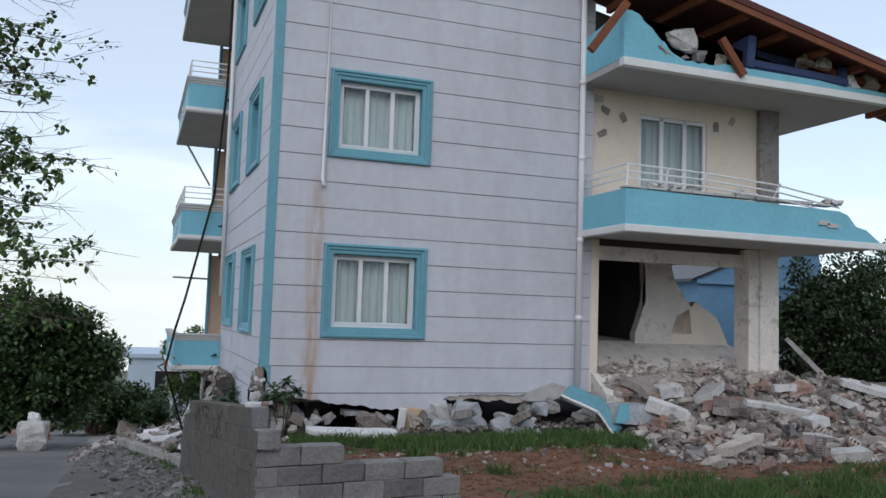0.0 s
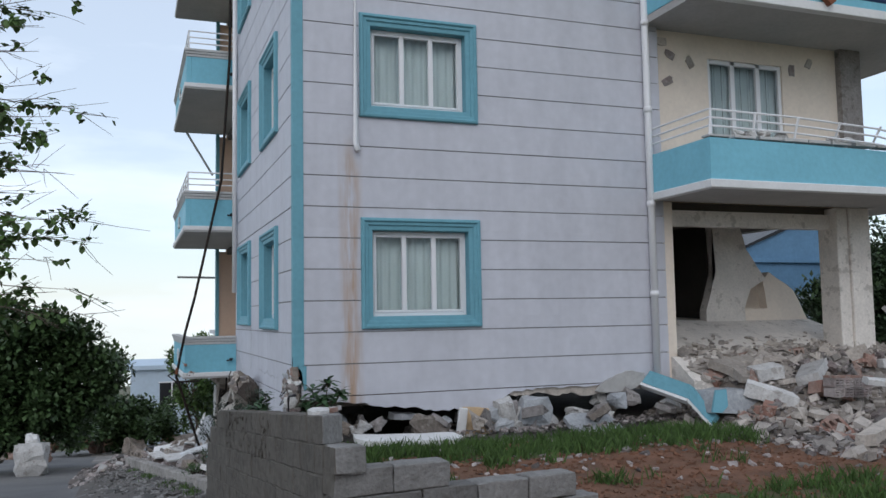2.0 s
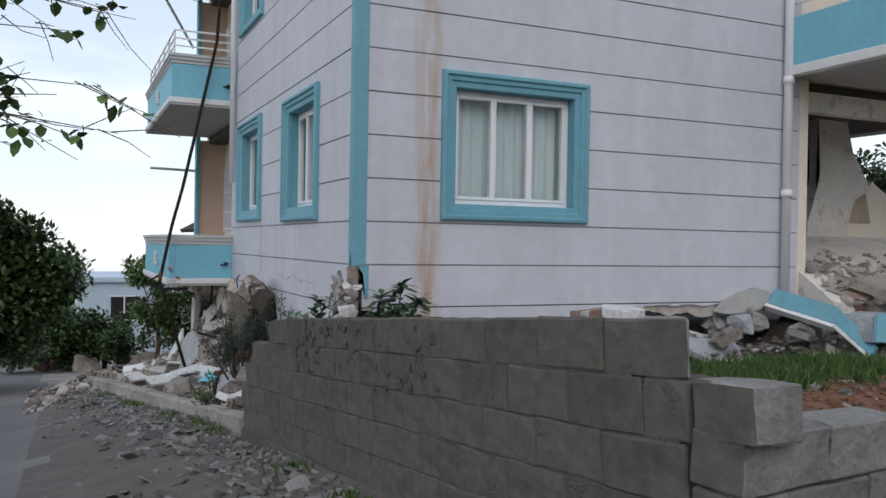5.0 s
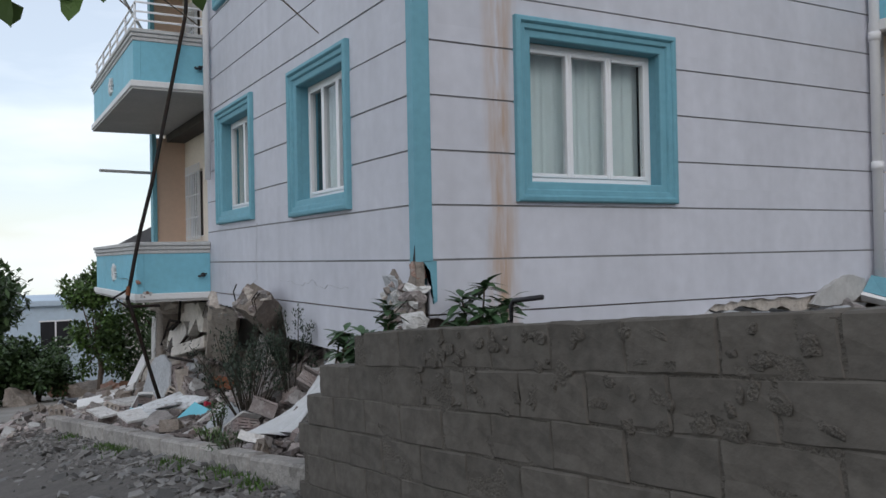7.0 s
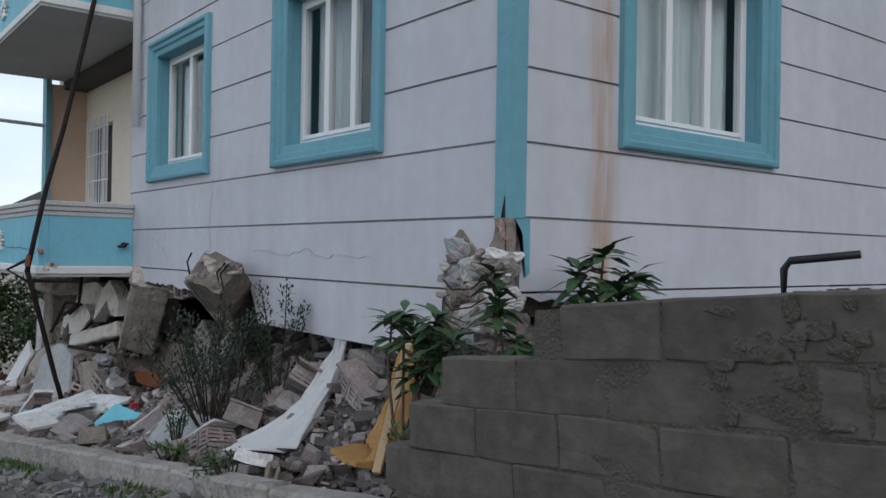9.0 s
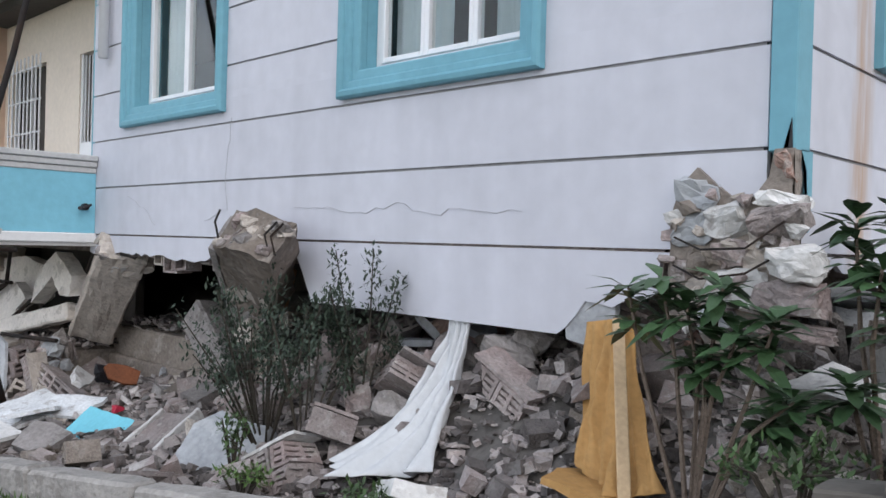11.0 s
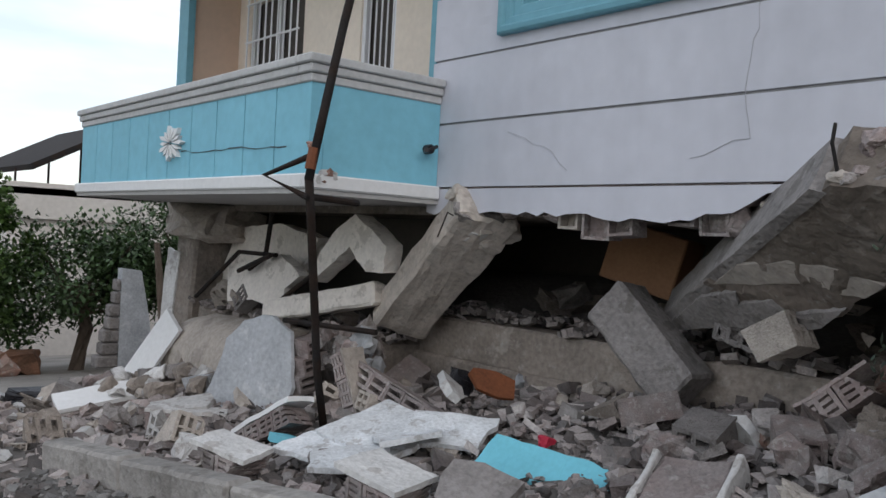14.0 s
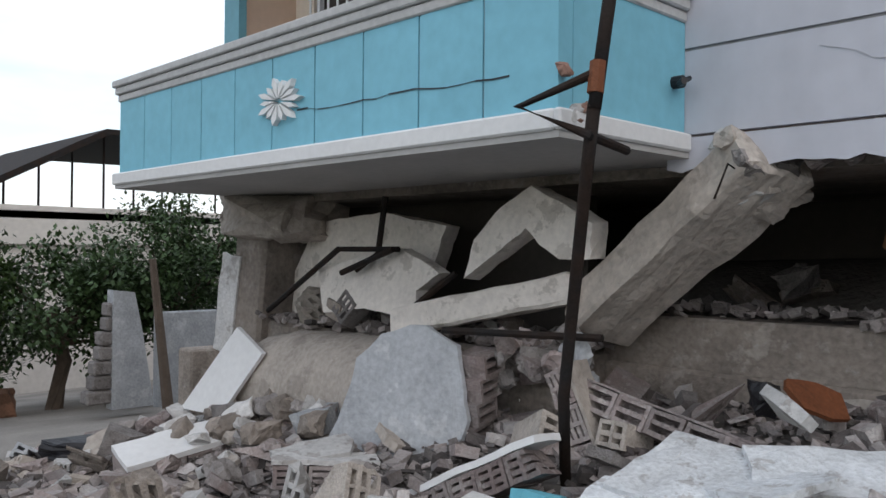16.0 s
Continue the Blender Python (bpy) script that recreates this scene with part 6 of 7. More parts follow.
fine("broken_pieces", 620, lambda r: (r.uniform(8.0, 12.3), 12.9 + abs(r.gauss(0, 0.32))), 0.24, M_floorbits, "dusty plates lying on the open floor", open_floor, 18, 0.45)
fine("small_rubble", 900, lambda r: (r.uniform(8.0, 12.3), 12.9 + abs(r.gauss(0, 0.5))), 0.09, M_floorbits, "small debris on the open floor", open_floor, 19)
fine("small_rubble", 420, lambda r: (r.uniform(1.6, 11), 12.6 - abs(r.gauss(0, 1.6))), 0.1, M_debris, "stones and plaster bits scattered on the soil", ground_z, 20)
fine("soil_clods", 3800, lambda r: (r.uniform(1.5, 10), r.uniform(7.5, 12.4)), 0.06, M_soil, "red soil clods in the garden", ground_z, 16)
fine("rubble_crumbs", 7000, heap, 0.04, M_debris, "fine crumbs of masonry debris", rubble_z, 2)
fine("small_rubble", 1600, heap_far, 0.09, M_debris, "small debris spilled over the lane", ground_z, 3)
fine("small_rubble", 3200, heap_front, 0.09, M_debris, "small debris under the open storey", rubble_z, 4)
fine("small_rubble", 700, under_front, 0.07, M_debris, "small debris along the crushed wall foot", lambda x, y: ground_z(x, y) + 0.08, 5)
fine("broken_pieces", 420, lambda r: (lambda p: (p[0], 21 - abs(r.gauss(0, 6.5))))(verge(r)), 0.17, M_gravel, "flat broken plates scattered on the verge", ground_z, 17, 0.4)
fine("gravel", 2400, verge, 0.055, M_gravel, "loose grey gravel along the verge", ground_z, 6)
bm = bmesh.new()
xs, ys = np.arange(-0.4, 2.81, 0.1), np.arange(12.8, 26, 0.1)
gr = [[bm.verts.new((x, y, rubble_z(x, y) - 0.02 + noise.noise((x * 4, y * 4, 1)) * 0.05 - (0.25 if x < curb_x(y) + 0.1 else 0))) for y in ys] for x in xs]
for i in range(len(xs) - 1):
    for j in range(len(ys) - 1):
        bm.faces.new((gr[i][j], gr[i + 1][j], gr[i + 1][j + 1], gr[i][j + 1]))
solo("rubble_heap", bm, M_dust, "dusty packed bed of the rubble heap", "debris", kind="stuff")
bm = bmesh.new()
xs, ys = np.arange(6.4, 17, 0.15), np.arange(9.4, 14, 0.15)
gr = [[bm.verts.new((x, y, rubble_z(x, y) - 0.02 + noise.noise((x * 3, y * 3, 1)) * 0.07)) for y in ys] for x in xs]
for i in range(len(xs) - 1):
    for j in range(len(ys) - 1):
        bm.faces.new((gr[i][j], gr[i + 1][j], gr[i + 1][j + 1], gr[i][j + 1]))
solo("rubble_heap", bm, M_bank, "dusty bank of debris under the open storey", "debris", kind="stuff")

# fallen turquoise parapet strip and slabs in front of the open storey
t = thing("fallen_fascia", (7.5, 12.8, 0.3), "fallen turquoise parapet strip bent to the ground", "rubble")
STRIP = [(Vector((7.4, 13.38, 0.77)), Vector((7.24, 13.38, 0.6))), (Vector((7.57, 12.62, 0.6)), Vector((7.5, 12.6, 0.41))), (Vector((7.64, 12.15, 0.2)), Vector((7.51, 12.12, 0.1)))]
for (a, b), (c, d) in zip(STRIP, STRIP[1:]):
    back = (c - a).cross(b - a).normalized() * 0.1
    back = -back if back.y < 0 else back
    drop = (b - a).normalized() * 0.05
    for name, u, v, w, x, mt, say in (("board", a, b, d, c, M_blue, ""), ("trim", b + drop * 0.08, b + drop, d + drop, d + drop * 0.08, M_white, "white moulding along the strip")):
        bm = bmesh.new()
        cell(bm, [u, u + back, v, v + back, x, x + back, w, w + back])
        crumble(bm, 0.008, 0.12, u.x)
        part(name, bm, mt, t, say)
bm = bmesh.new()
prism(bm, jag([(7.55, 0.24), (7.68, 0.52), (8.0, 0.54), (8.52, 0.5), (8.42, 0.2), (7.9, 0.22), (7.55, 0.24)], 0.1, 0.012, random.Random(8))[:-1], lambda u, d, z: (u, 12.1 - d + 0.3 * (z - 0.3), z), -0.5, 0)
crumble(bm, 0.012, 0.12, 6.1)
t = thing("balcony_piece", (8.0, 12.2, 0.2), "grey fallen balcony edge with a turquoise end", "rubble")
part("slab", bm, M_greyplaster, t)
bm = bmesh.new()
prism(bm, [(7.5, 0.26), (7.64, 0.55), (7.82, 0.56), (7.78, 0.33), (7.66, 0.25)], lambda u, d, z: (u, 12.08 - d + 0.3 * (z - 0.3), z), -0.02, 0.02)
part("painted_end", bm, M_blue, t, "turquoise painted end")
slab("floor_slab_piece", (9.3, 12.75, 0.72), (2.2, 1.0, 0.12), (20, 2, 4), M_beige, "dusty tilted floor slab piece", 72, 10)
slab("white_slab", (13.6, 12.6, 0.75), (1.7, 0.9, 0.1), (12, 10, -12), M_plaster, "large white wall slab fallen on debris", 73, 7)
slab("white_slab", (12.75, 13.3, 1.2), (1.9, 0.25, 0.08), (30, 38, 0), M_plaster, "white lintel leaning on the debris", 74, 6)
slab("white_slab", (9.9, 11.0, 0.6), (1.3, 0.22, 0.08), (12, 8, -10), M_plaster, "pale strip of wall on the debris", 75, 8)
slab("white_slab", (8.2, 9.9, 0.22), (1.3, 0.2, 0.12), (4, -6, 24), M_beige, "beige strip of wall on the debris", 76, 8)
wall_fragment((9.5, 11.6, 0.55), (0, 2, 4), 4, 2, 0.03, "reddish brick wall piece on the debris", M_redbrick, 0.2)
wall_fragment((9.2, 9.5, 0.25), (0, 6, 10), 2, 2, 0.03, "hollow brick standing with open cells", M_plaster, 0.2)
chunk((8.3, 11.9, 0.2), (0.3, 0.3, 0.28), (0, 0, 0), M_redbrick, "round red clay lump", 77, 24)
chunk((3.68, 13.3, 0.1), (0.56, 0.4, 0.46), (0, 10, 0), M_dirtyconc, "rounded concrete chunk under the wall", 78, 24)
chunk((5.35, 13.35, 0.25), (0.55, 0.4, 0.5), (0, 10, 0), M_greyplaster, "upright pale chunk under the wall", 79, 16)
chunk((5.0, 13.4, 0.25), (0.4, 0.4, 0.45), (10, -10, 0), M_plaster, "upright white chunk under the wall", 80, 16)
bm = bmesh.new()
cbox(bm, (0.13, 0.05, 0.62), turned(4.21, 13.24, 0.08, 4, 6, 0), 0.01)
solo("white_post", bm, M_white, "white wooden post stub under the wall", "post")
bm = bmesh.new()
cbox(bm, (0.46, 0.06, 0.42), turned(4.52, 13.4, 0.15, -8, 6, 0), 0.02)
crumble(bm, 0.012, 0.1, 9.1)
solo("ochre_board", bm, M_slat, "ochre board wedged under the wall", "board")
slab("grey_slab", (6.15, 13.05, 0.08), (1.0, 0.5, 0.07), (30, 4, 4), M_greyplaster, "pale grey slab lying at the wall foot", 95, 9)
for i, (x, z, q) in enumerate(((4.8, 0.24, 0.26), (5.02, 0.3, 0.3), (5.25, 0.24, 0.3), (4.9, 0.1, 0.3), (5.35, 0.06, 0.32), (5.6, 0.1, 0.26), (6.75, 0.36, 0.3), (7.0, 0.38, 0.26), (5.1, 0.05, 0.24))):
    chunk((x, 13.42 - 0.02 * i, z), (q, q * 0.8, q), (10 * i, 14 - 5 * i, 25 * i), (M_greyplaster, M_conc, M_plaster)[i % 3], "grey broken chunk wedged under the wall", 600 + i, 20)
slab("foam_sheet", (3.3, 12.6, 0.1), (1.6, 0.5, 0.06), (6, 3, 4), M_white, "white board lying by the garden wall", 81, 8, "panel", "insulation sheets")

# larger wall pieces on the debris bank
rr = random.Random(55)
for i in range(22):
    x, y = rr.uniform(8.2, 14.5), rr.uniform(9.3, 12.6)
    flat("wall_piece", (x, y, rubble_z(x, y) + 0.1), (rr.uniform(0.4, 0.95), rr.uniform(0.25, 0.4), rr.uniform(0.1, 0.2)), (rr.uniform(-18, 18), rr.uniform(-18, 18), rr.uniform(-40, 40)),
         rr.choice((M_beige, M_redbrick, M_redbrick, M_plaster, M_brick)), "broken piece of brick wall on the bank", 200 + i, "rubble", "wall pieces")

# ---- plants ----
def leaf(verts, faces, p, way, up, L, W, fold=0.15, segs=2):
    side = way.cross(up)
    if side.length < 1e-4:
        side = Vector((1, 0, 0))
    side.normalize()
    nrm = side.cross(way).normalized()
    k = len(verts)
    if segs == 1:
        verts += [p, p + way * L * 0.45 + side * W, p + way * L, p + way * L * 0.45 - side * W]
        faces.append((k, k + 1, k + 2, k + 3))
        return
    drop = Vector((0, 0, -0.18 * L))
    verts += [p, p + way * L * 0.4 + side * W + nrm * fold * W, p + way * L * 0.4, p + way * L * 0.4 - side * W + nrm * fold * W,
              p + way * L * 0.75 + side * W * 0.75 + drop * 0.5, p + way * L * 0.75 + drop * 0.5, p + way * L * 0.75 - side * W * 0.75 + drop * 0.5, p + way * L + drop]
    faces += [(k, k + 1, k + 2), (k, k + 2, k + 3), (k + 1, k + 4, k + 5, k + 2), (k + 2, k + 5, k + 6, k + 3), (k + 4, k + 7, k + 5), (k + 5, k + 7, k + 6)]


def leaves_part(name, verts, faces, material, parent, label=""):
    me = bpy.data.meshes.new(name)
    me.from_pydata(verts, [], faces)
    me.materials.append(material)
    ob = adopt(new(name, me), parent)
    return tagged(ob, label)


def unit(r):
    while True:
        v = Vector([r.uniform(-1, 1) for _ in range(3)])
        if 0.1 < v.length < 1:
            return v.normalized()


def broad_plant(at, tips, seed, label, leafL=0.17):
    """A young tree whose stems end in rosettes of long drooping leaves."""
    r = random.Random(seed)
    t = thing("loquat_plant", at, label, "plant", "plants by the wall")
    bm = bmesh.new()
    at = Vector(at)
    v, f = [], []
    for tip in tips:
        tip = Vector(tip)
        mid = at.lerp(tip, 0.55) + Vector((r.uniform(-0.05, 0.05), r.uniform(-0.05, 0.05), 0.08))
        tube(bm, [at + Vector((0, 0, -0.1)), mid, tip], 0.011, 5, 0.006)
        for k in range(30):
            a = k * 2.4
            s = 0 if k < 16 else r.uniform(0.05, 0.5)
            way = Vector((math.cos(a), math.sin(a), r.uniform(-0.35, 0.8) - 0.6 * s)).normalized()
            leaf(v, f, tip.lerp(mid, s) + Vector((0, 0, r.uniform(-0.05, 0.02))), way, Vector((0, 0, 1)), leafL * r.uniform(0.65, 1.15), leafL * 0.17)
    part("stem", bm, M_bark, t)
    leaves_part("leaves", v, f, M_leafbig, t, "long dark green leaves")


def shrub(at, h, w, n, L, material, seed, label, name="olive_shrub", twigs=9, category="shrub"):
    r = random.Random(seed)
    t = thing(name, at, label, category, "shrubs in the rubble")
    bm = bmesh.new()
    at = Vector(at)
    v, f = [], []
    for i in range(twigs):
        a = r.uniform(0, math.tau)
        tip = at + Vector((math.cos(a) * w * r.uniform(0.15, 0.5), math.sin(a) * w * r.uniform(0.15, 0.5), h * r.uniform(0.5, 1.0)))
        mid = at.lerp(tip, 0.55) + Vector((r.uniform(-0.04, 0.04), r.uniform(-0.04, 0.04), 0.05))
        tube(bm, [at + Vector((0, 0, -0.08)), mid, tip], 0.008, 5, 0.003)
        for k in range(n // twigs):
            s = r.uniform(0.35, 1)
            p = (mid.lerp(tip, (s - 0.35) / 0.65)) + unit(r) * min(0.07, w * 0.10)
            leaf(v, f, p, (unit(r) + Vector((0, 0, 0.4))).normalized(), Vector((0, 0, 1)), L * r.uniform(0.6, 1.2), L * 0.18, segs=1)
    part("stem", bm, M_twig, t)
    leaves_part("crown", v, f, material, t)


broad_plant((1.3, 13.5, -0.35), ((1.48, 13.88, 0.46), (1.45, 13.72, 0.5), (1.42, 13.6, 0.42), (1.5, 13.5, 0.48), (1.42, 13.4, 0.32), (1.45, 13.28, 0.38), (1.4, 13.52, 0.22), (1.42, 13.2, 0.12), (1.5, 13.3, 0.02)), 1, "dark green loquat plant by the broken corner")
broad_plant((1.55, 12.95, -0.2), ((1.5, 13.05, 0.72), (1.45, 12.95, 0.6), (1.52, 12.9, 0.42), (1.4, 13.02, 0.2)), 2, "dark green loquat plant by the broken corner", 0.17)
broad_plant((2.25, 13.0, 0.0), ((2.1, 13.05, 0.75), (2.3, 13.05, 0.85), (2.45, 12.95, 0.72), (2.2, 12.85, 0.65), (2.0, 12.9, 0.55)), 3, "broad-leaved plant between wall and house", 0.2)
shrub((1.72, 15.78, -0.45), 1.04, 0.5, 1500, 0.045, M_olive, 11, "thin grey-green shrub growing through rubble", twigs=9)
shrub((1.38, 16.2, -0.6), 1.0, 1.15, 2600, 0.046, M_olive, 12, "low grey-green shrub growing through rubble", twigs=24)
shrub((1.35, 15.8, -0.5), 0.75, 0.8, 900, 0.045, M_olive, 13, "low grey-green shrub growing through rubble", twigs=9)
shrub((1.05, 16.0, -0.62), 0.3, 0.35, 220, 0.045, M_leafdark, 14, "dark weed in the rubble", "weed", 8, "plant")
shrub((0.85, 15.6, -0.62), 0.12, 0.35, 200, 0.045, M_leaf, 15, "green weed by the kerb", "weed", 9, "plant")
shrub((0.8, 14.5, -0.52), 0.14, 0.5, 240, 0.045, M_leafdark, 16, "green weed by the kerb", "weed", 9, "plant")
shrub((1.2, 13.1, -0.2), 0.25, 0.5, 300, 0.05, M_leafdark, 19, "dark weed by the garden wall", "weed", 10, "plant")
chunk((1.75, 13.2, 0.12), (0.3, 0.4, 0.16), (10, -15, 20), M_plaster, "pale rounded plaster lump among leaves", 94)


def tree(at, h, w, n, L, material, seed, label, crown_from=0.3, clumps=40, name="tree"):
    """A trunk with limbs, and a crown of many leaves gathered in uneven clumps."""
    r = random.Random(seed)
    t = thing(name, at, label, "tree")
    at = Vector(at)
    bm = bmesh.new()
    tube(bm, [at + Vector((0, 0, -0.3)), at + Vector((0.05 * w, 0, h * 0.25)), at + Vector((0, 0.03 * w, h * 0.55))], w * 0.045, 8, w * 0.025)
    v, f = [], []
    for i in range(clumps):
        a, e = r.uniform(0, math.tau), r.uniform(-0.9, 1)
        rad = r.uniform(0.45, 1.0)
        ring = math.sqrt(max(0, 1 - e * e))
        c = at + Vector((math.cos(a) * ring * w / 2 * rad, math.sin(a) * ring * w / 2 * rad, h * (crown_from + (1 - crown_from) * (0.5 + e * rad * 0.5))))
        if i % 4 == 0:
            tube(bm, [at + Vector((0, 0, h * 0.35)), at.lerp(c, 0.6) + Vector((0, 0, h * 0.15)), c], w * 0.014, 5, w * 0.004)
        cr_ = w * r.uniform(0.10, 0.19)
        for k in range(n // clumps):
            d = unit(r)
            p = c + d * cr_ * r.uniform(0.3, 1.0)
            leaf(v, f, p, (unit(r) + d * 0.8).normalized(), Vector((0, 0, 1)), L * r.uniform(0.6, 1.3), L * 0.32, segs=1)
    part("trunk", bm, M_bark, t)
    leaves_part("crown", v, f, material, t)


tree((-2.6, 28.5, ground_z(-2.6, 28.5)), 4.5, 4.2, 40000, 0.19, M_leafdark, 1, "dense dark green tree at the lane side", 0.08, 90)
tree((-1.2, 38, ground_z(-1.2, 38)), 2.5, 3.6, 12000, 0.17, M_leafdark, 2, "low green tree behind the lane", 0.05, 60)
tree((0.7, 38, ground_z(0.7, 38)), 1.9, 3.0, 9000, 0.16, M_leafdark, 3, "low dark tree by the pale house", 0.05, 50)
tree((4.3, 35.0, -3.0), 3.3, 4.4, 11000, 0.14, M_leafdark, 4, "dark bushy tree behind the rubble", 0.16, 46)
tree((6.9, 35.0, -3.0), 4.1, 4.0, 22000, 0.12, M_leafdark, 5, "olive green tree behind the rubble", 0.08, 70)
tree((2.2, 35.0, -3.2), 4.2, 2.4, 6000, 0.16, M_leaf, 6, "light green young tree by the lane", 0.2, 40)
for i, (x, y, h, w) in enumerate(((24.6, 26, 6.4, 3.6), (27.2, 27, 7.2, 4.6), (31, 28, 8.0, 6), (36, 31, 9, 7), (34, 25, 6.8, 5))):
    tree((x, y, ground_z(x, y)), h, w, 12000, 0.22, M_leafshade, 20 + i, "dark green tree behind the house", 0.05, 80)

# leafy branches of a tree standing at the lane's edge
ROOT = (-2.75, 10.5)
t = thing("roadside_tree", (*ROOT, ground_z(*ROOT)), "thin roadside tree with sparse spring leaves", "tree")
r = random.Random(77)
bm = bmesh.new()
base = Vector((*ROOT, ground_z(*ROOT)))
tube(bm, [base + Vector((0, 0, -0.2)), base + Vector((0.1, 0, 1.8)), base + Vector((0.2, 0.1, 4.0)), base + Vector((0.3, 0, 7.5))], 0.11, 10, 0.04)
v, f = [], []
for i in range(84):
    z = 2.25 + 4.0 * (i / 84) + r.uniform(-0.15, 0.15)
    s = base + Vector((0.15, 0, z))
    a = r.uniform(-0.9, 0.9) if i % 4 else r.uniform(1.2, 5)
    L = r.uniform(1.0, 2.1) if i % 4 else 1.4
    tip = s + Vector((math.cos(a) * L, math.sin(a) * L, r.uniform(-0.15, 0.5)))
    pts = [s, s.lerp(tip, 0.35) + Vector((0, 0, 0.16)), s.lerp(tip, 0.7) + unit(r) * 0.07, tip]
    tube(bm, pts, 0.014, 5, 0.002)
    for k in range(6):
        q = r.uniform(0.25, 1)
        p = pts[1].lerp(pts[3], q)
        e = p + (unit(r) + (tip - s).normalized() * 0.9) * r.uniform(0.15, 0.4)
        tube(bm, [p, p.lerp(e, 0.5) + unit(r) * 0.02, e], 0.003, 4, 0.0015)
        if r.random() < (1.15 - q * 0.72) * (1.0 if i < 34 else 0.5):
            for j in range(r.randint(8, 24)):
                leaf(v, f, p.lerp(e, r.uniform(0.0, 0.9)) + unit(r) * 0.05, (unit(r) + Vector((0, 0, -0.3))).normalized(), Vector((0, 0, 1)), r.uniform(0.05, 0.09), 0.03)
# long low boughs reaching over the lane
for tip in ((-0.42, 9.6, 1.72), (-0.5, 9.6, 1.92), (-0.46, 9.8, 2.3), (-0.7, 9.4, 1.72), (-0.4, 9.9, 2.5), (-0.55, 9.9, 2.9), (-0.5, 9.8, 3.4), (-0.6, 9.6, 2.15)):
    tip = Vector(tip)
    s = base + Vector((0.15, 0, tip.z - base.z + 0.35))
    pts = [s, s.lerp(tip, 0.4) + Vector((0, 0, 0.06)), s.lerp(tip, 0.75) + unit(r) * 0.05, tip]
    tube(bm, pts, 0.009, 5, 0.0015)
    for k in range(16):
        p = pts[1].lerp(pts[3], r.uniform(0.1, 1))
        e = p + (unit(r) + (tip - s).normalized() * 0.9) * r.uniform(0.1, 0.3)
        tube(bm, [p, p.lerp(e, 0.5) + unit(r) * 0.02, e], 0.003, 4, 0.0015)
        if r.random() < 0.5:
            for j in range(r.randint(5, 12)):
                leaf(v, f, p.lerp(e, r.uniform(0.0, 0.9)) + unit(r) * 0.04, (unit(r) + Vector((0, 0, -0.3))).normalized(), Vector((0, 0, 1)), r.uniform(0.05, 0.08), 0.027)
part("trunk", bm, M_bark, t)
leaves_part("crown", v, f, M_leaf, t, "sparse fresh green leaves")


# ---- grass ----
def grass(name, n, area, h, label, seed, keep):
    r = random.Random(seed)
    v, f = [], []
    for i in range(n):
        x, y = area(r)
        if not keep(x, y, r):
            continue
        p = Vector((x, y, ground_z(x, y) - 0.01))
        a = r.uniform(0, math.tau)
        w = Vector((math.cos(a), math.sin(a), 0)) * 0.008
        lean = Vector((r.uniform(-0.5, 0.5), r.uniform(-0.5, 0.5), 0)) * h
        hh = h * r.uniform(0.4, 1.2)
        k = len(v)
        v += [p - w, p + w, p + lean * 0.4 + Vector((0, 0, hh * 0.6)) + w * 0.7, p + lean + Vector((0, 0, hh))]
        f.append((k, k + 1, k + 2, k + 3))
    me = bpy.data.meshes.new(name)
    me.from_pydata(v, [], f)
    me.materials.append(M_grass)
    tagged(new(name, me), label, "grass", kind="stuff")


def garden(r):
    return r.uniform(2.2, 13), r.uniform(5.0, 12.6)


grass("grass", 95000, garden, 0.16, "fresh green grass and weeds in the garden", 1,
      lambda x, y, r: noise.noise((x * 0.9, y * 1.2, 5)) * 0.5 + noise.noise((x * 3.1, y * 3.7, 8)) * 0.45 + 0.6 * math.exp(-((y - 11.8) / 0.75) ** 2) * (1 - sm(7.2, 8.4, x)) + 0.42 * (1 - sm(7.6, 9.4, y)) * sm(3.2, 4.4, x) > 0.38 + r.uniform(-0.15, 0.15))
grass("grass", 2600, lambda r: (lambda y: ((curb_x(y) if y > 12.4 else 0.95) - 0.12 - abs(r.gauss(0, 0.1)), y))(r.uniform(8, 20)), 0.07, "tufts of grass along the kerb foot", 2,
      lambda x, y, r: noise.noise((0, y * 0.9, 5)) > 0.0)

# ---- surroundings ----
def far_house(name, x0, x1, y0, y1, z0, z1, wall, label, wins=(), roof=None):
    t = thing(name, ((x0 + x1) / 2, (y0 + y1) / 2, z0), label, "house")
    bm = bmesh.new()
    box(bm, (x0, y0, z0), (x1, y1, z1))
    part("wall", bm, wall, t)
    bm = bmesh.new()
    box(bm, (x0 - 0.2, y0 - 0.2, z1), (x1 + 0.2, y1 + 0.2, z1 + 0.2))
    part("roof", bm, roof or M_coping, t)
    for a, b, c, d in wins:
        bm = bmesh.new()
        box(bm, (a, y0 - 0.03, c), (b, y0 + 0.05, d))
        w = part("window", bm, M_black, t, "dark window opening")
        bm = bmesh.new()
        box(bm, (a - 0.06, y0 - 0.05, c - 0.06), (b + 0.06, y0 - 0.031, c))
        box(bm, (a - 0.06, y0 - 0.05, d), (b + 0.06, y0 - 0.031, d + 0.06))
        box(bm, ((a + b) / 2 - 0.03, y0 - 0.05, c), ((a + b) / 2 + 0.03, y0 - 0.031, d))
        part("frame", bm, M_pvc, w)
    return t


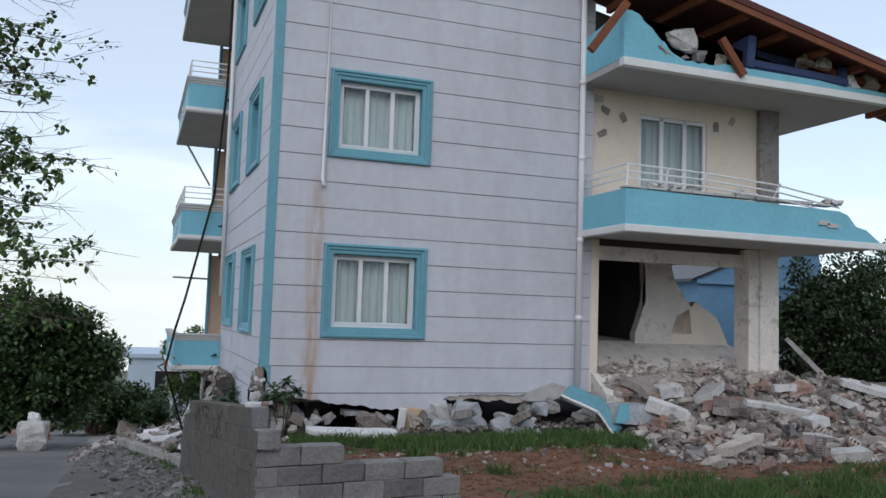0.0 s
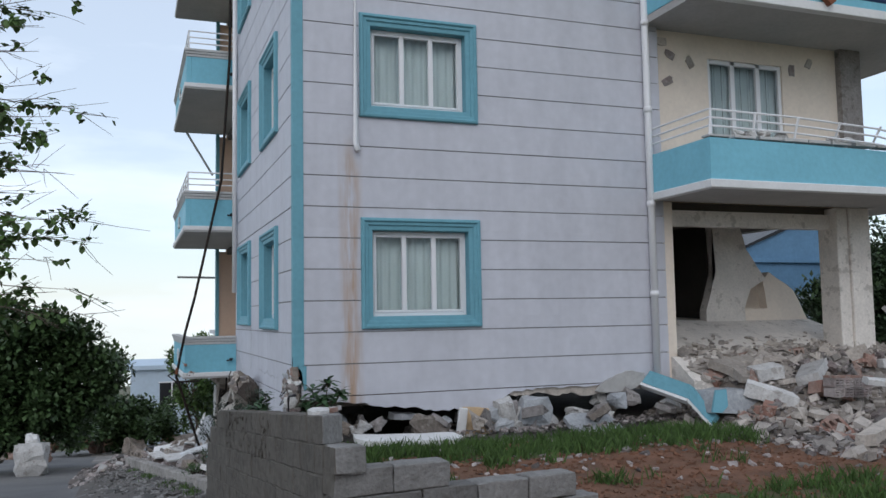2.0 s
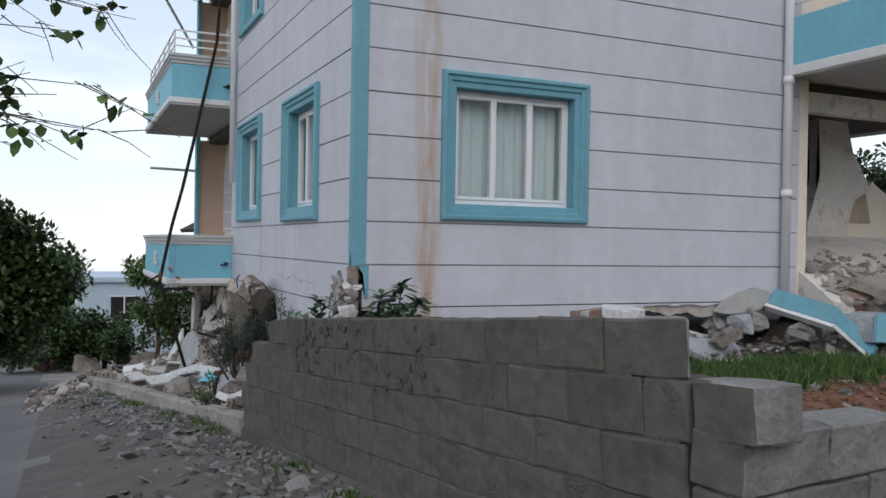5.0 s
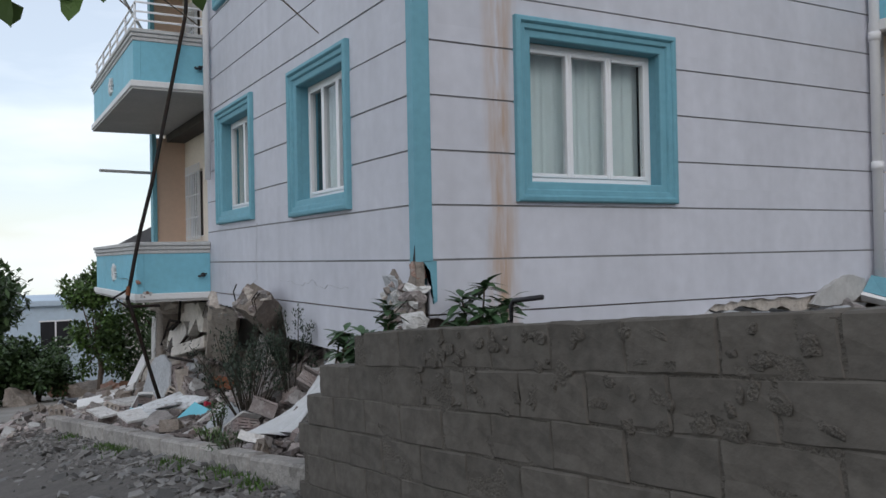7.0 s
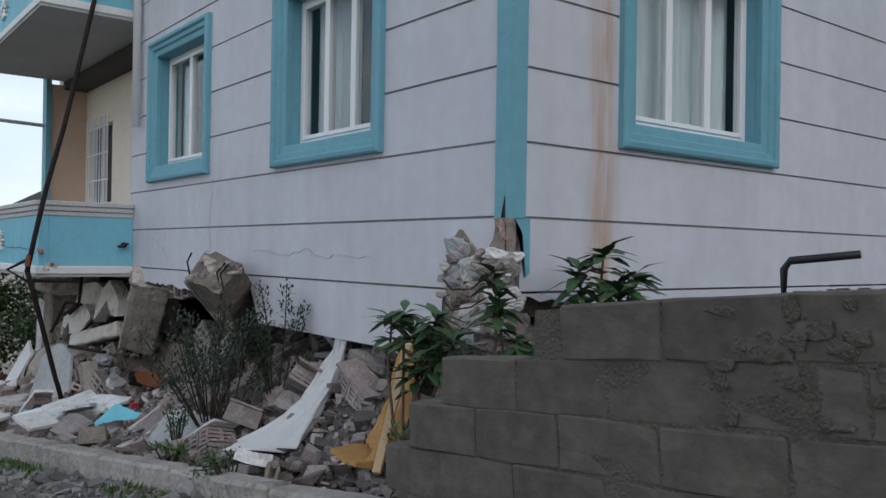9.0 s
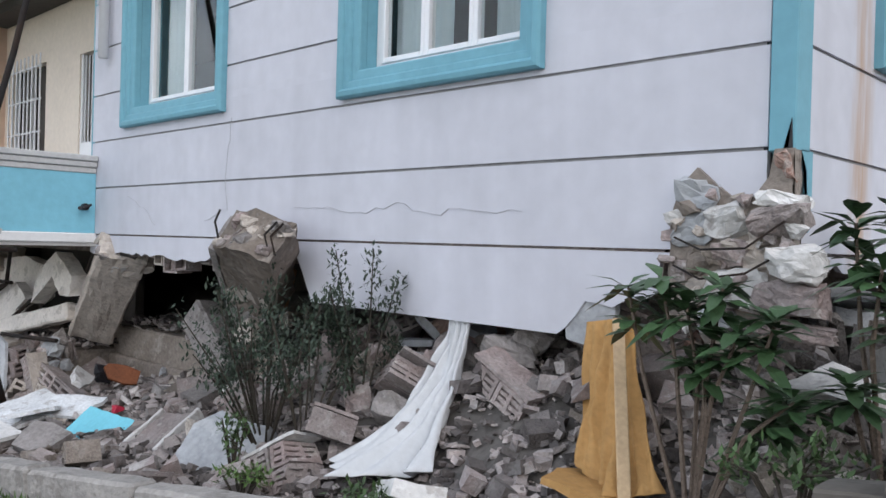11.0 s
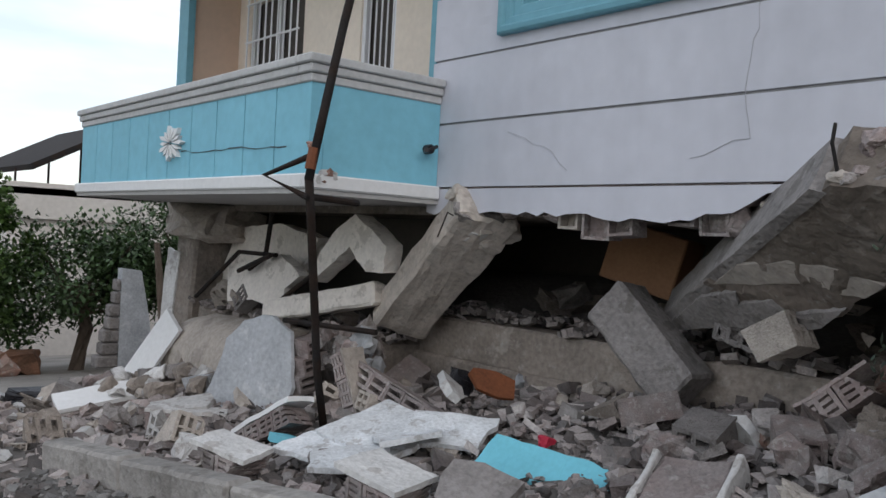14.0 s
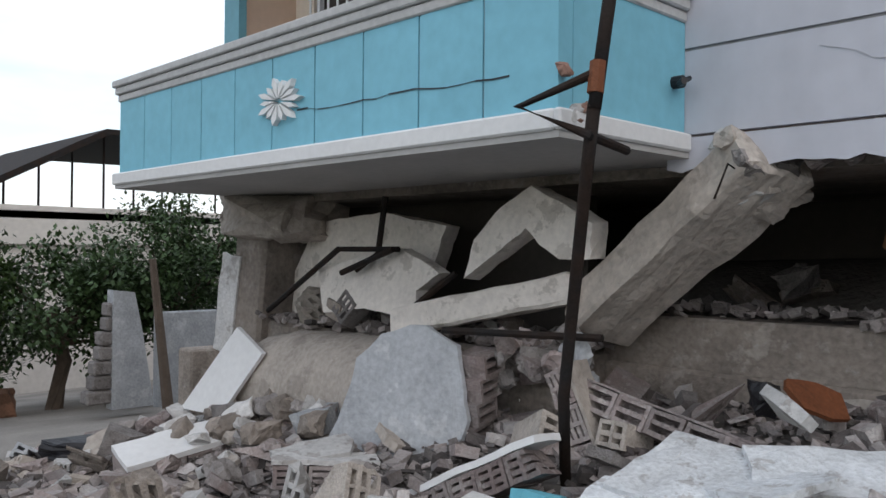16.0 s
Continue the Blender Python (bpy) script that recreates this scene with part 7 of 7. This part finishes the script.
far_house("far_house", 0.0, 6.0, 45, 52, -6.0, -0.65, M_housepale, "pale blue single storey house down the lane", ((1.3, 2.4, -2.3, -1.3),), M_housepale)
t = far_house("far_house", 4.4, 22, 42, 52, -5.5, 0.9, M_housebeige, "beige house with an open metal roof terrace", ((10.6, 11.6, -1.4, 0.2), (13, 14, -1.4, 0.2)))
bm = bmesh.new()
prism(bm, [(4.9, 1.6), (8.1, 3.35), (16, 3.5), (16, 3.65), (8.0, 3.5), (4.8, 1.75)], lambda u, d, z: (u, 41.5 - d, z), -9, 0)
part("canopy", bm, M_pole, t, "dark sheet metal canopy")
for x in np.arange(4.6, 16, 0.9):
    bm = bmesh.new()
    tube(bm, [(x, 42.2, 0.9), (x, 42.2, min(3.4, 1.45 + (x - 4.2) * 0.48))], 0.035, 6)
    part("post", bm, M_pole, t)
bm = bmesh.new()
box(bm, (4.2, 41.8, 0.2), (22.2, 41.99, 1.25))
part("parapet", bm, M_housebeige, t)
t = far_house("far_house", 25.8, 33.4, 34.2, 42, -4, 3.9, M_roofblue, "blue house behind the wreck", ((29.2, 30.2, 0.9, 2.0),), M_roofblue)
bm = bmesh.new()
prism(bm, [(25.4, 4.1), (33.5, 4.1), (33.2, 5.7), (29.6, 5.62)], lambda u, d, z: (u, 34.1 - d, z), -7, 0)
part("gable", bm, M_roofblue, t, "low blue sheet gable")
bm = bmesh.new()
prism(bm, [(25.2, 3.98), (25.3, 4.12), (29.6, 5.8), (33.4, 5.86), (33.4, 5.71), (29.65, 5.63)], lambda u, d, z: (u, 33.95 - d, z), -7.2, 0)
part("roof_edge", bm, M_black, t, "dark roof edge")
bm = bmesh.new()
box(bm, (28.5, 33.9, -3), (33.3, 34.18, 2.4))
part("wall", bm, M_housepale, t, "pale lower wall")
# pier and low wall at the far end of the heap
pier = thing("block_pier", (4.5, 31.65, -2.6), "broken stepped block pier by the lane", "wall")
for k in range(7):
    bm = bmesh.new()
    box(bm, (3.6 + 0.055 * k + 0.03 * (k % 2), 31.5, -2.5 + 0.24 * k), (4.06 + 0.01 * k, 31.8, -2.275 + 0.24 * k), None, 0.03)
    part("block", bm, M_conc, pier)
bm = bmesh.new()
prism(bm, [(4.0, -2.6), (4.72, -2.6), (4.5, -1.3), (4.36, -0.66), (4.0, -0.62)], lambda u, d, z: (u, 31.46 - d, z), -0.25, 0)
part("plaster", bm, M_greyplaster, pier)
bm = bmesh.new()
box(bm, (5.3, 32.5, -3.0), (10, 32.75, -1.1), None, 0.02)
solo("yard_wall", bm, M_greyplaster, "grey plastered yard wall behind the heap", "wall")
bm = bmesh.new()
box(bm, (3.9, 28.6, -2.2), (7, 29.0, -1.35), None, 0.03)
solo("low_wall", bm, M_dirtyconc, "low dusty concrete wall behind the heap", "wall")
bm = bmesh.new()
tube(bm, [(4.75, 31.0, -2.6), (4.45, 31.0, -0.1)], 0.1, 8, 0.06)
solo("timber_post", bm, M_bark, "leaning brown timber post", "post")
# bank of red earth and stones beyond the lane
r = random.Random(90)
for i in range(40):
    x, y = r.uniform(-9, 3.5), r.uniform(33, 46)
    bm = bmesh.new()
    s = r.uniform(0.4, 1.1)
    lump(bm, (s, s * 0.8, s * 0.7), r, turned(x, y, ground_z(x, y) + s * 0.2, r.uniform(-20, 20), 0, r.uniform(0, 180)))
    solo("boulder", bm, r.choice((M_redbrick, M_dirtyconc, M_soil)), "earthy boulder on the bank", "stone", "bank stones")
# pale sack bin beside the lane
t = thing("waste_sack", (-2.35, 26.0, ground_z(-2.35, 26.0)), "white waste sack standing by the lane", "sack")
bm = bmesh.new()
lump(bm, (0.8, 0.8, 0.9), r, turned(-2.35, 26.0, ground_z(-2.35, 26.0) + 0.4), 40)
part("bag", bm, M_plaster, t)
bm = bmesh.new()
lump(bm, (0.35, 0.35, 0.3), r, turned(-2.35, 26.0, ground_z(-2.35, 26.0) + 0.9), 20)
part("neck", bm, M_white, t)
